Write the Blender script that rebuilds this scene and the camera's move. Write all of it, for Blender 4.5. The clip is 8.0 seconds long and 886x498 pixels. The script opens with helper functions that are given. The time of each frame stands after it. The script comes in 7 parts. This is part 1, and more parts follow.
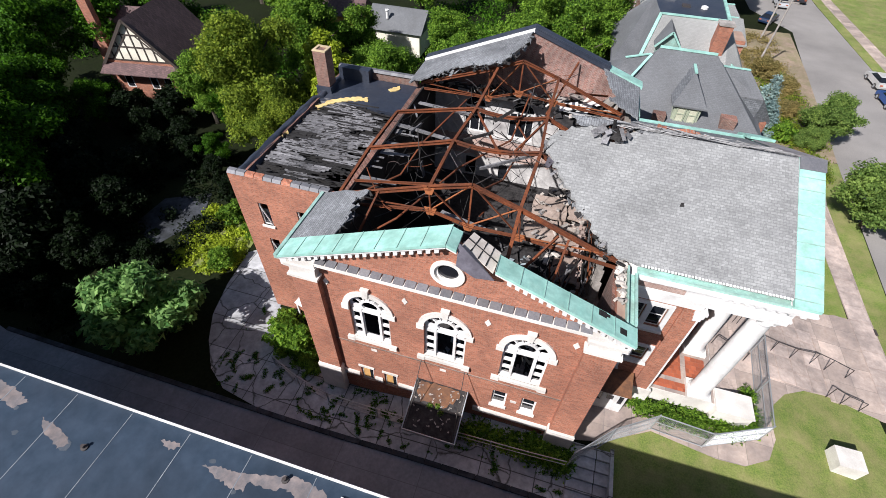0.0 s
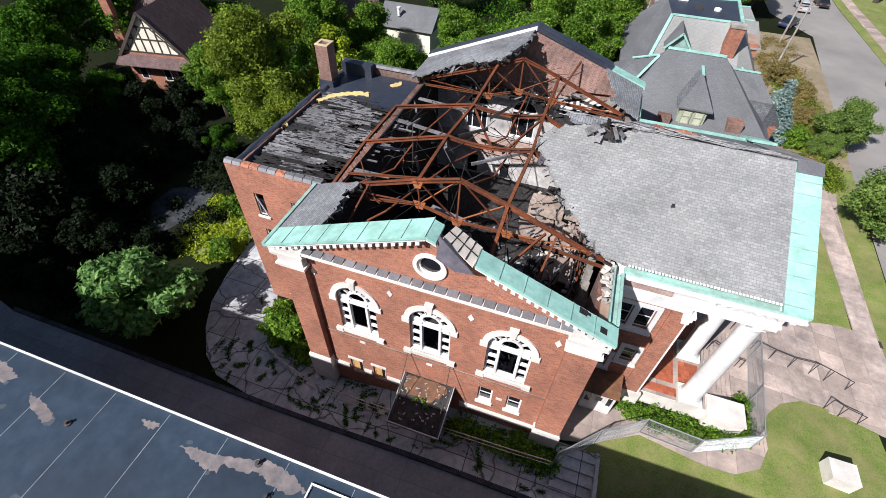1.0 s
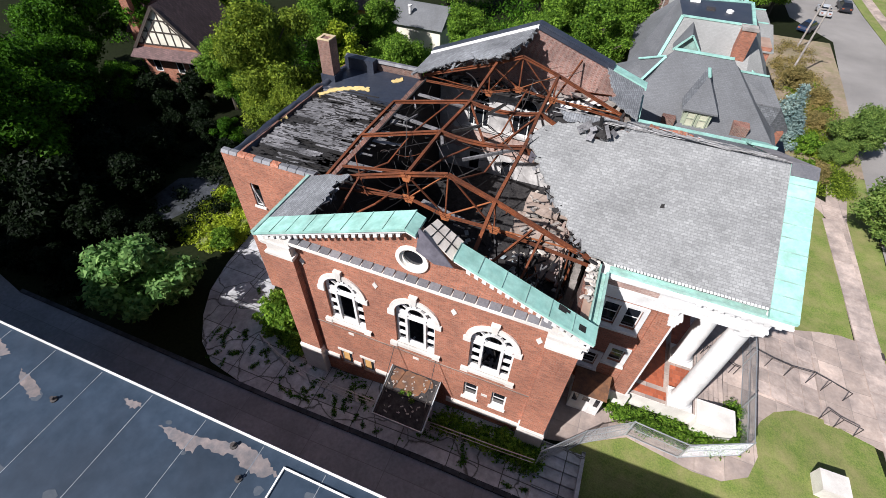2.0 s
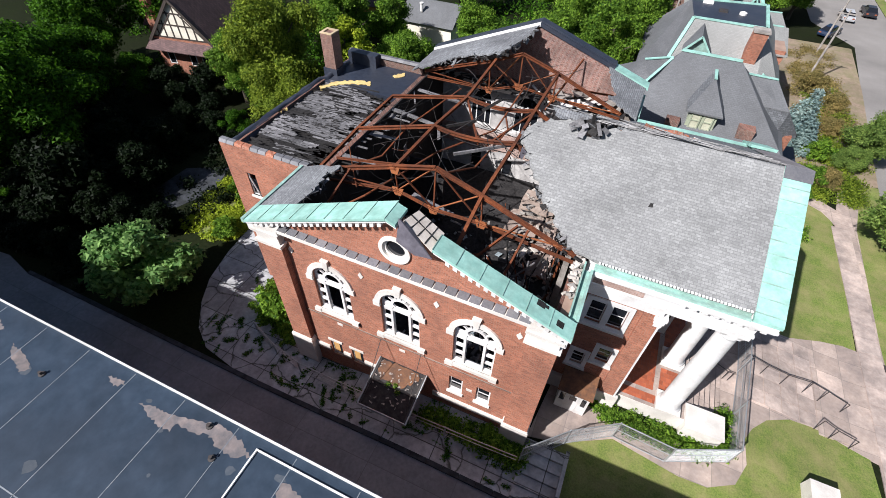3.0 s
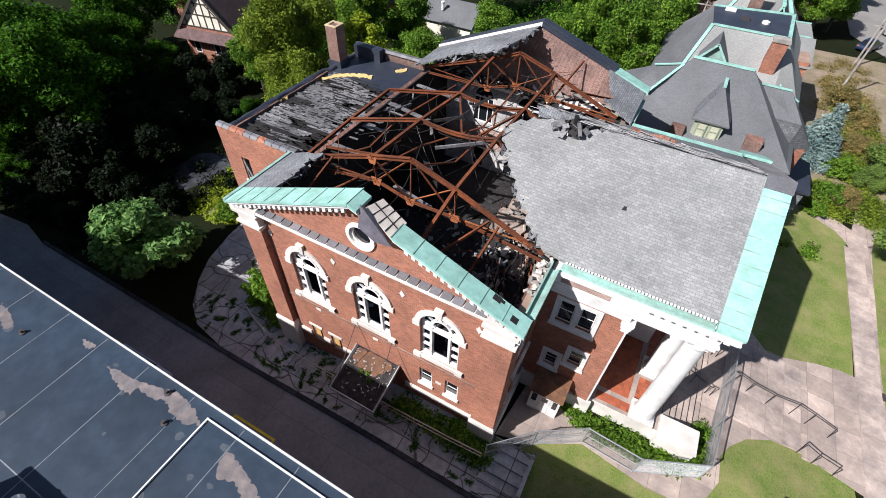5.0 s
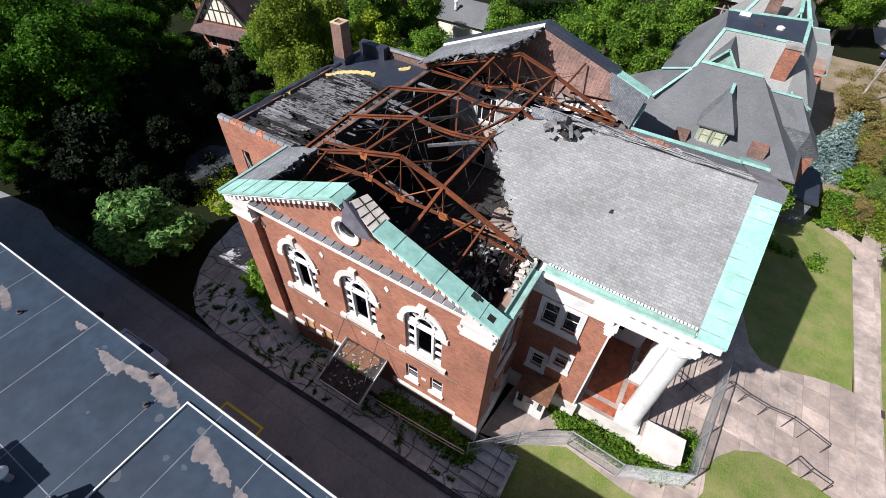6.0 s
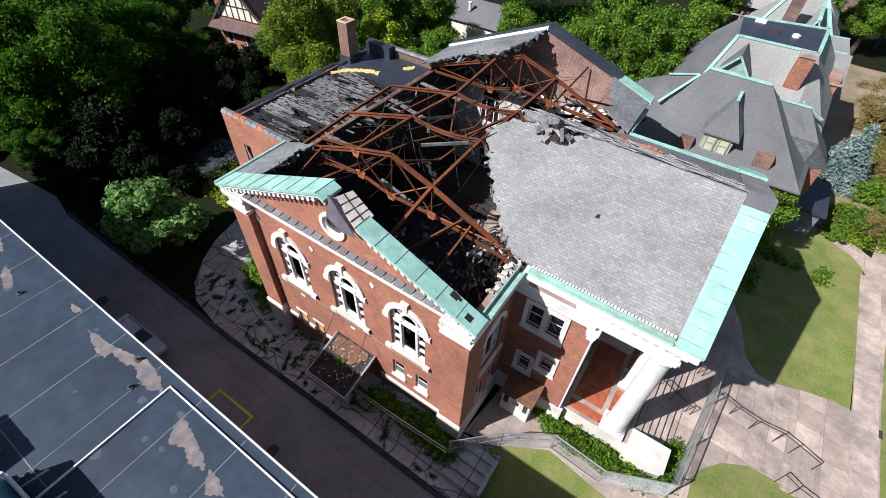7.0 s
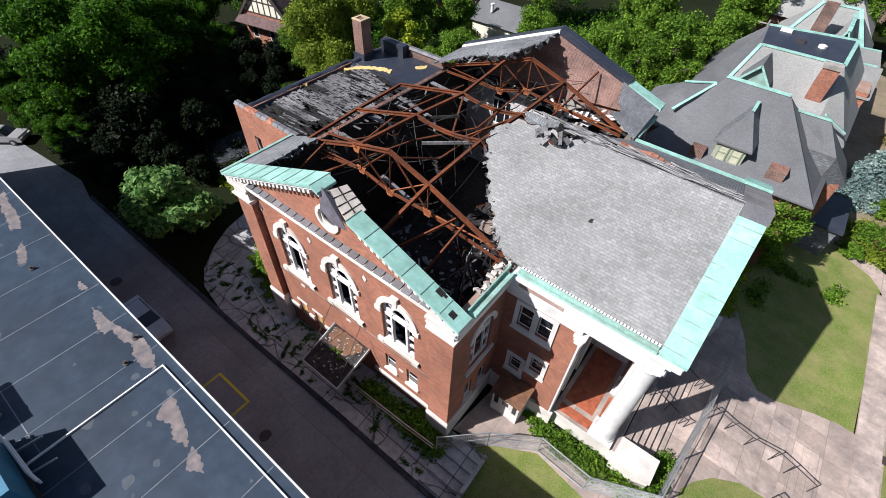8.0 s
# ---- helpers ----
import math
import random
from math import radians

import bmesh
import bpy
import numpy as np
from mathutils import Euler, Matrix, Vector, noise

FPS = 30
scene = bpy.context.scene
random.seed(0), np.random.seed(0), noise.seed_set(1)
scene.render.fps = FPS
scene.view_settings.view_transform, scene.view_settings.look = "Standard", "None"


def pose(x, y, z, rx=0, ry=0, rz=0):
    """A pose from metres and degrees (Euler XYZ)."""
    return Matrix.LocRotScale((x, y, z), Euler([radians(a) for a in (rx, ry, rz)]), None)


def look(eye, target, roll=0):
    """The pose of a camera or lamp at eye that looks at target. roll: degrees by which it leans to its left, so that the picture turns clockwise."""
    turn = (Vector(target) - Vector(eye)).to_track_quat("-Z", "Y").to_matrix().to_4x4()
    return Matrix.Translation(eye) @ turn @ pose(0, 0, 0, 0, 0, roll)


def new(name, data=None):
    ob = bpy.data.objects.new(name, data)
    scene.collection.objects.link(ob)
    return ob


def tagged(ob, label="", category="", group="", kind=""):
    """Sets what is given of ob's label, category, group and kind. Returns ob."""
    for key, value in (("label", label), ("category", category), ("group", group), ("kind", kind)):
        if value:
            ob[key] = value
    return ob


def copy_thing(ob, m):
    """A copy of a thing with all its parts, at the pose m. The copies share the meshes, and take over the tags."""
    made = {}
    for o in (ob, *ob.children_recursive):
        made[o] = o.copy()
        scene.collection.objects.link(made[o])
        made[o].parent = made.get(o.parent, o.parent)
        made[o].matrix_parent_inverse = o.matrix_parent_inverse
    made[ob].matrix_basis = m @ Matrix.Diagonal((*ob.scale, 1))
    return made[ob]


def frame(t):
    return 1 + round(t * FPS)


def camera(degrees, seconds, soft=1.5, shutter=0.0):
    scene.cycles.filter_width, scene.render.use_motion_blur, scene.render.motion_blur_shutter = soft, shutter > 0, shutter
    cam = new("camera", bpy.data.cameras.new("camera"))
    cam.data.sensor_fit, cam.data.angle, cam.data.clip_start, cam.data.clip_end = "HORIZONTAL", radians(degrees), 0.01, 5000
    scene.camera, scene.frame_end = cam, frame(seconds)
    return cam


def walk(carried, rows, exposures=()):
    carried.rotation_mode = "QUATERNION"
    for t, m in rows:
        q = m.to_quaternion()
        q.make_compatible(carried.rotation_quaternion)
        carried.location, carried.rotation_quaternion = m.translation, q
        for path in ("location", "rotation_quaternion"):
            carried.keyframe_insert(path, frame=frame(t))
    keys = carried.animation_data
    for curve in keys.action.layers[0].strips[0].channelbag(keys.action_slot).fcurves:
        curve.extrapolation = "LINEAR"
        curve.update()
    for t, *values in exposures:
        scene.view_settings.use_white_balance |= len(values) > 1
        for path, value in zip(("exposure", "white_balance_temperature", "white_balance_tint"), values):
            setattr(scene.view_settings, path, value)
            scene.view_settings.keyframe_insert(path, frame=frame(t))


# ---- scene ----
cam = camera(88.3, 8.0, soft=0.75)
PATH = [
    (0, (3.041, -12.053, 25.494), (2.677, -10.718, 24.05), 2.1),
    (0.5, (3.669, -11.964, 25.436), (3.273, -10.64, 23.991), 2.1),
    (1, (4.335, -11.886, 25.363), (3.914, -10.569, 23.918), 2.1),
    (1.5, (4.974, -11.793, 25.322), (4.526, -10.485, 23.876), 2.1),
    (3, (6.99, -11.453, 25.125), (6.458, -10.179, 23.678), 2.1),
    (3.5, (7.622, -11.29, 25.071), (7.063, -10.028, 23.624), 2.1),
    (4, (8.245, -11.122, 25.053), (7.665, -9.869, 23.606), 2.2),
    (4.5, (8.885, -10.934, 25.035), (8.28, -9.692, 23.589), 2.3),
    (6, (10.798, -10.204, 25.117), (10.11, -9.009, 23.669), 2.4),
    (6.5, (11.42, -9.914, 25.183), (10.706, -8.736, 23.733), 2.5),
    (7, (12.055, -9.601, 25.26), (11.31, -8.442, 23.81), 2.5),
    (7.5, (12.664, -9.323, 25.332), (11.887, -8.186, 23.881), 2.5),
    (8, (13.267, -9.049, 25.378), (12.45, -7.941, 23.927), 2.6),
]
walk(cam, [(t, look(eye, target, roll)) for t, eye, target, roll in PATH], exposures=[(0.0, 0.55, 6280, 14), (8.0, 0.55, 6280, 14)])

# ---- light ----
SUN_AZ = math.atan2(0.845, 0.534)
SUN_EL = radians(42)
TO_SUN = Vector((-0.534 * math.cos(SUN_EL), -0.845 * math.cos(SUN_EL), math.sin(SUN_EL)))
world = bpy.data.worlds.new("sky")
scene.world = world
world.use_nodes = True
wn = world.node_tree.nodes
sky = wn.new("ShaderNodeTexSky")
sky.sky_type, sky.sun_disc = "NISHITA", False
sky.sun_elevation = SUN_EL
sky.sun_rotation = math.atan2(-0.534, -0.845)
world.node_tree.links.new(sky.outputs[0], wn["Background"].inputs[0])
wn["Background"].inputs[1].default_value = 0.057
lamp = new("sun", bpy.data.lights.new("sun", "SUN"))
lamp.data.energy, lamp.data.angle, lamp.data.color = 5.0, radians(0.55), (1.0, 0.975, 0.94)
lamp.matrix_basis = look(TO_SUN * 100, (0, 0, 0))


# ---- materials ----
def coords(nt, mode):
    """World position, or the wall mapping (x + y, z) that suits every upright wall along an axis."""
    geo = nt.nodes.new("ShaderNodeNewGeometry")
    if mode == "world":
        return geo.outputs["Position"]
    sep = nt.nodes.new("ShaderNodeSeparateXYZ")
    nt.links.new(geo.outputs["Position"], sep.inputs[0])
    com = nt.nodes.new("ShaderNodeCombineXYZ")
    if mode == "wall":
        add = nt.nodes.new("ShaderNodeMath")
        nt.links.new(sep.outputs[0], add.inputs[0])
        nt.links.new(sep.outputs[1], add.inputs[1])
        nt.links.new(add.outputs[0], com.inputs[0])
        nt.links.new(sep.outputs[2], com.inputs[1])
    elif mode == "flat":
        nt.links.new(sep.outputs[0], com.inputs[0])
        nt.links.new(sep.outputs[1], com.inputs[1])
    elif mode == "flat_turned":
        nt.links.new(sep.outputs[1], com.inputs[0])
        nt.links.new(sep.outputs[0], com.inputs[1])
    return com.outputs[0]


def ramp(nt, fac, stops):
    r = nt.nodes.new("ShaderNodeValToRGB")
    els = r.color_ramp.elements
    while len(els) < len(stops):
        els.new(0.5)
    for e, (p, c) in zip(els, stops):
        e.position, e.color = p, (*c, 1)
    nt.links.new(fac, r.inputs[0])
    return r.outputs[0]


def noise_fac(nt, vec, scale, detail=6, rough=0.6):
    n = nt.nodes.new("ShaderNodeTexNoise")
    n.inputs["Scale"].default_value, n.inputs["Detail"].default_value, n.inputs["Roughness"].default_value = scale, detail, rough
    nt.links.new(vec, n.inputs["Vector"])
    return n.outputs["Fac"]


def blend(nt, a, b, fac, mode="MIX"):
    m = nt.nodes.new("ShaderNodeMix")
    m.data_type, m.blend_type = "RGBA", mode
    for sock, v in ((m.inputs[0], fac), (m.inputs[6], a), (m.inputs[7], b)):
        if isinstance(v, (int, float)):
            sock.default_value = v
        elif isinstance(v, tuple):
            sock.default_value = (*v, 1)
        else:
            nt.links.new(v, sock)
    return m.outputs[2]


def material(name, c1, c2, rough=0.8, fine=6.0, coarse=0.5, stain=None, amount=0.5, bump=0.2, metal=0.0, pattern=None, per_piece=0.0, vary=0.4, gloss=0.5, crack=None):
    """c1 and c2 mix by fine grain; stain comes in by coarse noise; pattern (mode, width, height, joint, colour) lays courses."""
    m = bpy.data.materials.new(name)
    m.use_nodes = True
    nt = m.node_tree
    bsdf = nt.nodes["Principled BSDF"]
    pos = coords(nt, "world")
    grain = noise_fac(nt, pos, fine, 8)
    col = blend(nt, c1, c2, ramp(nt, grain, [(0.3, (0, 0, 0)), (0.7, (1, 1, 1))]))
    height = grain
    if pattern:
        mode, w, h, joint, jc = pattern
        bt = nt.nodes.new("ShaderNodeTexBrick")
        nt.links.new(coords(nt, mode), bt.inputs["Vector"])
        for key, v in (("Scale", 1.0), ("Mortar Size", joint), ("Mortar Smooth", 0.2), ("Bias", 0.0), ("Brick Width", w), ("Row Height", h)):
            bt.inputs[key].default_value = v
        bt.inputs["Color1"].default_value, bt.inputs["Color2"].default_value = (1 - vary, 1 - vary, 1 - vary, 1), (1 + vary * 0.5, 1 + vary * 0.5, 1 + vary * 0.5, 1)
        bt.offset = 0.0 if w > 1.0 else 0.5
        bt.inputs["Mortar"].default_value = (1, 1, 1, 1)
        col = blend(nt, col, bt.outputs["Color"], 0.85, "MULTIPLY")
        col = blend(nt, col, jc, bt.outputs["Fac"])
        height = bt.outputs["Fac"]
    big = noise_fac(nt, pos, coarse, 5, 0.65)
    if stain:
        col = blend(nt, col, stain, ramp(nt, big, [(0.52 - amount * 0.2, (0, 0, 0)), (0.75, (amount, amount, amount))]))
    col = blend(nt, col, ramp(nt, noise_fac(nt, pos, coarse * 0.37, 3), [(0.3, (0.78, 0.78, 0.78)), (0.7, (1.12, 1.12, 1.12))]), 1.0, "MULTIPLY")
    if crack:
        scale, width, cc = crack
        warp = nt.nodes.new("ShaderNodeTexNoise")
        warp.inputs["Scale"].default_value, warp.inputs["Detail"].default_value = 1.3, 5
        nt.links.new(pos, warp.inputs["Vector"])
        bent = blend(nt, pos, warp.outputs["Color"], 0.55, "ADD")
        vor = nt.nodes.new("ShaderNodeTexVoronoi")
        vor.feature = "DISTANCE_TO_EDGE"
        vor.inputs["Scale"].default_value = scale
        nt.links.new(bent, vor.inputs["Vector"])
        col = blend(nt, cc, col, ramp(nt, vor.outputs["Distance"], [(0.0, (0, 0, 0)), (width, (1, 1, 1))]))
    if per_piece:
        info = nt.nodes.new("ShaderNodeObjectInfo")
        lo, hi = 1 - per_piece, 1 + per_piece
        col = blend(nt, col, ramp(nt, info.outputs["Random"], [(0.0, (lo, lo, lo)), (1.0, (hi, hi, hi))]), 1.0, "MULTIPLY")
    nt.links.new(col, bsdf.inputs["Base Color"])
    bsdf.inputs["Roughness"].default_value, bsdf.inputs["Metallic"].default_value = rough, metal
    bsdf.inputs["Specular IOR Level"].default_value = gloss
    if bump:
        b = nt.nodes.new("ShaderNodeBump")
        b.inputs["Strength"].default_value, b.inputs["Distance"].default_value = bump, 0.03
        b.invert = bool(pattern)
        nt.links.new(height, b.inputs["Height"])
        nt.links.new(b.outputs[0], bsdf.inputs["Normal"])
    return m


def leaf_material(name, dark, light, see=0.25):
    m = bpy.data.materials.new(name)
    m.use_nodes = True
    nt = m.node_tree
    bsdf = nt.nodes["Principled BSDF"]
    geo = nt.nodes.new("ShaderNodeNewGeometry")
    col = ramp(nt, geo.outputs["Random Per Island"], [(0.0, dark), (1.0, light)])
    patch = noise_fac(nt, geo.outputs["Position"], 0.5, 3)
    col = blend(nt, col, ramp(nt, patch, [(0.35, (0.7, 0.75, 0.7)), (0.7, (1.2, 1.15, 1.0))]), 1.0, "MULTIPLY")
    nt.links.new(col, bsdf.inputs["Base Color"])
    bsdf.inputs["Roughness"].default_value = 0.6
    bsdf.inputs["Specular IOR Level"].default_value = 0.12
    tr = nt.nodes.new("ShaderNodeBsdfTranslucent")
    nt.links.new(col, tr.inputs[0])
    mix = nt.nodes.new("ShaderNodeMixShader")
    mix.inputs[0].default_value = see
    nt.links.new(bsdf.outputs[0], mix.inputs[1])
    nt.links.new(tr.outputs[0], mix.inputs[2])
    nt.links.new(mix.outputs[0], nt.nodes["Material Output"].inputs[0])
    return m


def glass_material(name, tint, rough=0.05):
    m = bpy.data.materials.new(name)
    m.use_nodes = True
    b = m.node_tree.nodes["Principled BSDF"]
    b.inputs["Base Color"].default_value = (*tint, 1)
    b.inputs["Roughness"].default_value = rough
    b.inputs["Specular IOR Level"].default_value = 0.8
    return m


BRICK = material("red_brick", (0.36, 0.12, 0.066), (0.45, 0.175, 0.10), 0.88, 9, 0.6, (0.16, 0.07, 0.05), 0.55, 0.35, pattern=("wall", 0.215, 0.075, 0.006, (0.36, 0.25, 0.19)))
BRICK_SMOKED = material("smoked_brick", (0.24, 0.10, 0.075), (0.36, 0.18, 0.14), 0.92, 7, 0.55, (0.05, 0.035, 0.032), 0.7, 0.4, pattern=("wall", 0.215, 0.075, 0.01, (0.40, 0.33, 0.29)))
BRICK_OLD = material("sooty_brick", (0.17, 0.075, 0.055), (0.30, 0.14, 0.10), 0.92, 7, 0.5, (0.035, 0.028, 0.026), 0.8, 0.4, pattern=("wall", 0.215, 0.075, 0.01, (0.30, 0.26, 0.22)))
STONE = material("white_stone", (0.66, 0.62, 0.56), (0.76, 0.73, 0.68), 0.7, 14, 0.9, (0.42, 0.38, 0.33), 0.5, 0.15)
PAINT = material("white_paint", (0.70, 0.69, 0.665), (0.78, 0.77, 0.75), 0.5, 12, 1.2, (0.50, 0.46, 0.40), 0.45, 0.12)
COPPER = material("green_copper", (0.27, 0.53, 0.455), (0.39, 0.66, 0.575), 0.65, 3, 1.4, (0.18, 0.31, 0.25), 0.75, 0.15)
COPPER_DIRTY = material("stained_copper", (0.26, 0.46, 0.40), (0.38, 0.60, 0.52), 0.6, 7, 0.9, (0.14, 0.13, 0.10), 0.7, 0.15)
SHINGLE = material("grey_shingle", (0.215, 0.217, 0.21), (0.345, 0.347, 0.335), 0.92, 9, 1.1, (0.19, 0.19, 0.19), 0.35, 0.4, pattern=("flat", 0.27, 0.135, 0.009, (0.17, 0.17, 0.17)), vary=0.2)
SHINGLE_BURNT = material("burnt_shingle", (0.20, 0.21, 0.22), (0.30, 0.31, 0.32), 0.92, 14, 0.5, (0.06, 0.06, 0.065), 0.75, 0.5, pattern=("flat_turned", 0.26, 0.125, 0.01, (0.09, 0.09, 0.09)), vary=0.3)
SLATE = material("grey_slate", (0.115, 0.12, 0.125), (0.165, 0.17, 0.175), 0.75, 12, 0.4, (0.085, 0.085, 0.085), 0.5, 0.35, pattern=("flat", 0.2, 0.12, 0.006, (0.09, 0.09, 0.095)), vary=0.12)
SLATE_TILE = material("dark_slate_tile", (0.10, 0.10, 0.11), (0.16, 0.16, 0.17), 0.6, 10, 1.0, (0.22, 0.21, 0.2), 0.4, 0.1, per_piece=0.25)
RUST = material("rusty_steel", (0.12, 0.036, 0.017), (0.27, 0.082, 0.03), 0.85, 7, 0.9, (0.055, 0.027, 0.02), 0.85, 0.2, gloss=0.2)
RUST_BRIGHT = material("orange_rust", (0.26, 0.08, 0.028), (0.38, 0.13, 0.042), 0.85, 8, 1.1, (0.16, 0.06, 0.03), 0.5, 0.2)
CHAR = material("charred_wood", (0.012, 0.011, 0.011), (0.035, 0.033, 0.032), 0.85, 10, 1.2, (0.06, 0.058, 0.055), 0.4, 0.4, gloss=0.2)
CHAR_GREY = material("weathered_burnt_board", (0.115, 0.112, 0.116), (0.30, 0.292, 0.295), 0.9, 7, 0.7, (0.03, 0.03, 0.032), 0.8, 0.4, per_piece=0.28, gloss=0.3)
MEMBRANE = material("dark_roof_membrane", (0.016, 0.021, 0.034), (0.034, 0.042, 0.062), 0.5, 5, 0.6, (0.06, 0.063, 0.075), 0.5, 0.15)
FOAM = material("yellow_insulation", (0.60, 0.42, 0.14), (0.72, 0.56, 0.25), 0.9, 9, 1.5, (0.3, 0.22, 0.1), 0.5, 0.4)
PLASTER = material("stained_plaster", (0.56, 0.50, 0.44), (0.70, 0.65, 0.58), 0.9, 5, 0.6, (0.18, 0.13, 0.10), 0.75, 0.2)
RUBBLE = material("burnt_rubble", (0.022, 0.021, 0.023), (0.075, 0.07, 0.068), 0.95, 4, 0.8, (0.015, 0.014, 0.014), 0.7, 0.6, gloss=0.15)
DEBRIS = material("debris_piece", (0.30, 0.27, 0.24), (0.46, 0.42, 0.38), 0.9, 6, 1.0, (0.05, 0.045, 0.04), 0.7, 0.3)
ROOF_BLUE = material("bluegrey_membrane", (0.013, 0.029, 0.050), (0.032, 0.052, 0.081), 0.6, 1.6, 0.3, (0.013, 0.021, 0.034), 0.7, 0.05, gloss=0.35)
SEAM = material("lap_seam", (0.14, 0.16, 0.18), (0.30, 0.32, 0.34), 0.8, 5, 0.9, (0.08, 0.10, 0.13), 0.7, 0.05)
SILT = material("dried_silt", (0.17, 0.142, 0.135), (0.29, 0.235, 0.215), 0.9, 3, 2.2, (0.075, 0.085, 0.10), 0.8, 0.1)
CONCRETE = material("pale_concrete", (0.45, 0.345, 0.285), (0.57, 0.46, 0.39), 0.85, 5, 0.55, (0.19, 0.16, 0.15), 0.9, 0.15, pattern=("flat", 1.6, 1.6, 0.018, (0.27, 0.225, 0.19)), vary=0.36)
CONCRETE_OLD = material("cracked_concrete", (0.36, 0.36, 0.365), (0.58, 0.58, 0.585), 0.9, 3, 0.9, (0.11, 0.11, 0.10), 0.5, 0.25, pattern=("flat", 3.1, 2.3, 0.03, (0.10, 0.10, 0.09)), vary=0.22, crack=(0.36, 0.02, (0.06, 0.062, 0.05)))
ASPHALT = material("asphalt", (0.218, 0.222, 0.235), (0.308, 0.312, 0.328), 0.9, 5, 0.4, (0.142, 0.143, 0.15), 0.6, 0.15, pattern=("flat", 5.0, 4.6, 0.02, (0.18, 0.18, 0.187)), vary=0.1)
ROAD = material("worn_road", (0.23, 0.215, 0.20), (0.29, 0.27, 0.25), 0.9, 10, 0.25, (0.18, 0.17, 0.16), 0.5, 0.1)
GRASS = material("mown_grass", (0.07, 0.12, 0.016), (0.20, 0.25, 0.05), 0.95, 11, 0.8, (0.29, 0.24, 0.11), 0.75, 0.6)
# Soil made near black: the shade under the trees is in its colour.
SOIL = material("soil_painted_shade", (0.008, 0.011, 0.005), (0.02, 0.024, 0.011), 0.95, 5, 0.3, (0.014, 0.022, 0.006), 0.6, 0.5, gloss=0.05)
RED_TILE = material("red_quarry_tile", (0.36, 0.085, 0.035), (0.44, 0.12, 0.05), 0.7, 6, 0.9, (0.26, 0.07, 0.04), 0.5, 0.1, pattern=("flat", 0.3, 0.3, 0.008, (0.28, 0.12, 0.08)))
RUST_SHEET = material("rusty_sheet", (0.12, 0.05, 0.022), (0.26, 0.11, 0.04), 0.7, 4, 1.6, (0.03, 0.02, 0.016), 0.85, 0.1)
METAL = material("galvanised_metal", (0.42, 0.44, 0.45), (0.52, 0.54, 0.55), 0.45, 10, 1.5, (0.30, 0.31, 0.32), 0.4, 0.05, metal=0.6)
DARK_METAL = material("dark_metal", (0.03, 0.028, 0.027), (0.055, 0.05, 0.048), 0.6, 10, 1.5, (0.10, 0.05, 0.03), 0.4, 0.05)
BARK = material("bark", (0.05, 0.04, 0.03), (0.10, 0.08, 0.06), 0.95, 10, 1.0, (0.03, 0.03, 0.02), 0.5, 0.5)
BOARD = material("orange_board", (0.50, 0.27, 0.08), (0.60, 0.36, 0.14), 0.8, 8, 1.5, (0.3, 0.16, 0.06), 0.4, 0.1)
YELLOW = material("yellow_line_paint", (0.74, 0.60, 0.03), (0.80, 0.68, 0.05), 0.8, 9, 2.0, (0.5, 0.42, 0.06), 0.3, 0.05)
DARK_GLASS = glass_material("dark_glass", (0.012, 0.014, 0.018))
LEAF = leaf_material("leaf_green", (0.035, 0.10, 0.01), (0.24, 0.40, 0.05), 0.4)
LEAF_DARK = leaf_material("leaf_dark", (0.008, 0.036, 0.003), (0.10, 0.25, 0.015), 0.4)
# Deep yard shade is painted into this leaf colour, far below real foliage.
LEAF_PAINTED_SHADE = leaf_material("leaf_painted_shade", (0.002, 0.006, 0.001), (0.006, 0.015, 0.0025), 0.1)
LEAF_YELLOW = leaf_material("leaf_yellow", (0.16, 0.23, 0.012), (0.40, 0.48, 0.04))
LEAF_OLIVE = leaf_material("leaf_olive", (0.055, 0.105, 0.01), (0.30, 0.38, 0.045), 0.4)
LEAF_PALE = leaf_material("leaf_pale", (0.05, 0.145, 0.037), (0.30, 0.49, 0.17), 0.4)
LEAF_STREET = leaf_material("leaf_street", (0.06, 0.12, 0.025), (0.24, 0.34, 0.09), 0.35)
LEAF_BLUE = leaf_material("needle_blue", (0.12, 0.19, 0.20), (0.30, 0.40, 0.41), 0.1)
LEAF_DRY = leaf_material("leaf_dry", (0.14, 0.12, 0.04), (0.34, 0.26, 0.11))


# ---- mesh helpers ----
from mathutils.geometry import tessellate_polygon


def finish(bm, name, mat, smooth=False):
    me = bpy.data.meshes.new(name)
    bmesh.ops.recalc_face_normals(bm, faces=bm.faces)
    bm.to_mesh(me)
    bm.free()
    me.materials.append(mat)
    if smooth:
        me.shade_smooth()
    return me


def part(name, bm, mat, parent, label="", smooth=False):
    """One mesh object under a thing or a part; bm may be a bmesh or a finished mesh."""
    me = finish(bm, name, mat, smooth) if isinstance(bm, bmesh.types.BMesh) else bm
    ob = new(name, me)
    ob.parent = parent
    return tagged(ob, label)


def thing(name, label, category, m=None, group="", kind=""):
    ob = new(name)
    if m is not None:
        ob.matrix_basis = m
    return tagged(ob, label, category, group, kind)


def single(name, bm, mat, label, category, kind="", group="", smooth=False, m=None):
    ob = new(name, finish(bm, name, mat, smooth) if isinstance(bm, bmesh.types.BMesh) else bm)
    if m is not None:
        ob.matrix_basis = m
    return tagged(ob, label, category, group, kind)


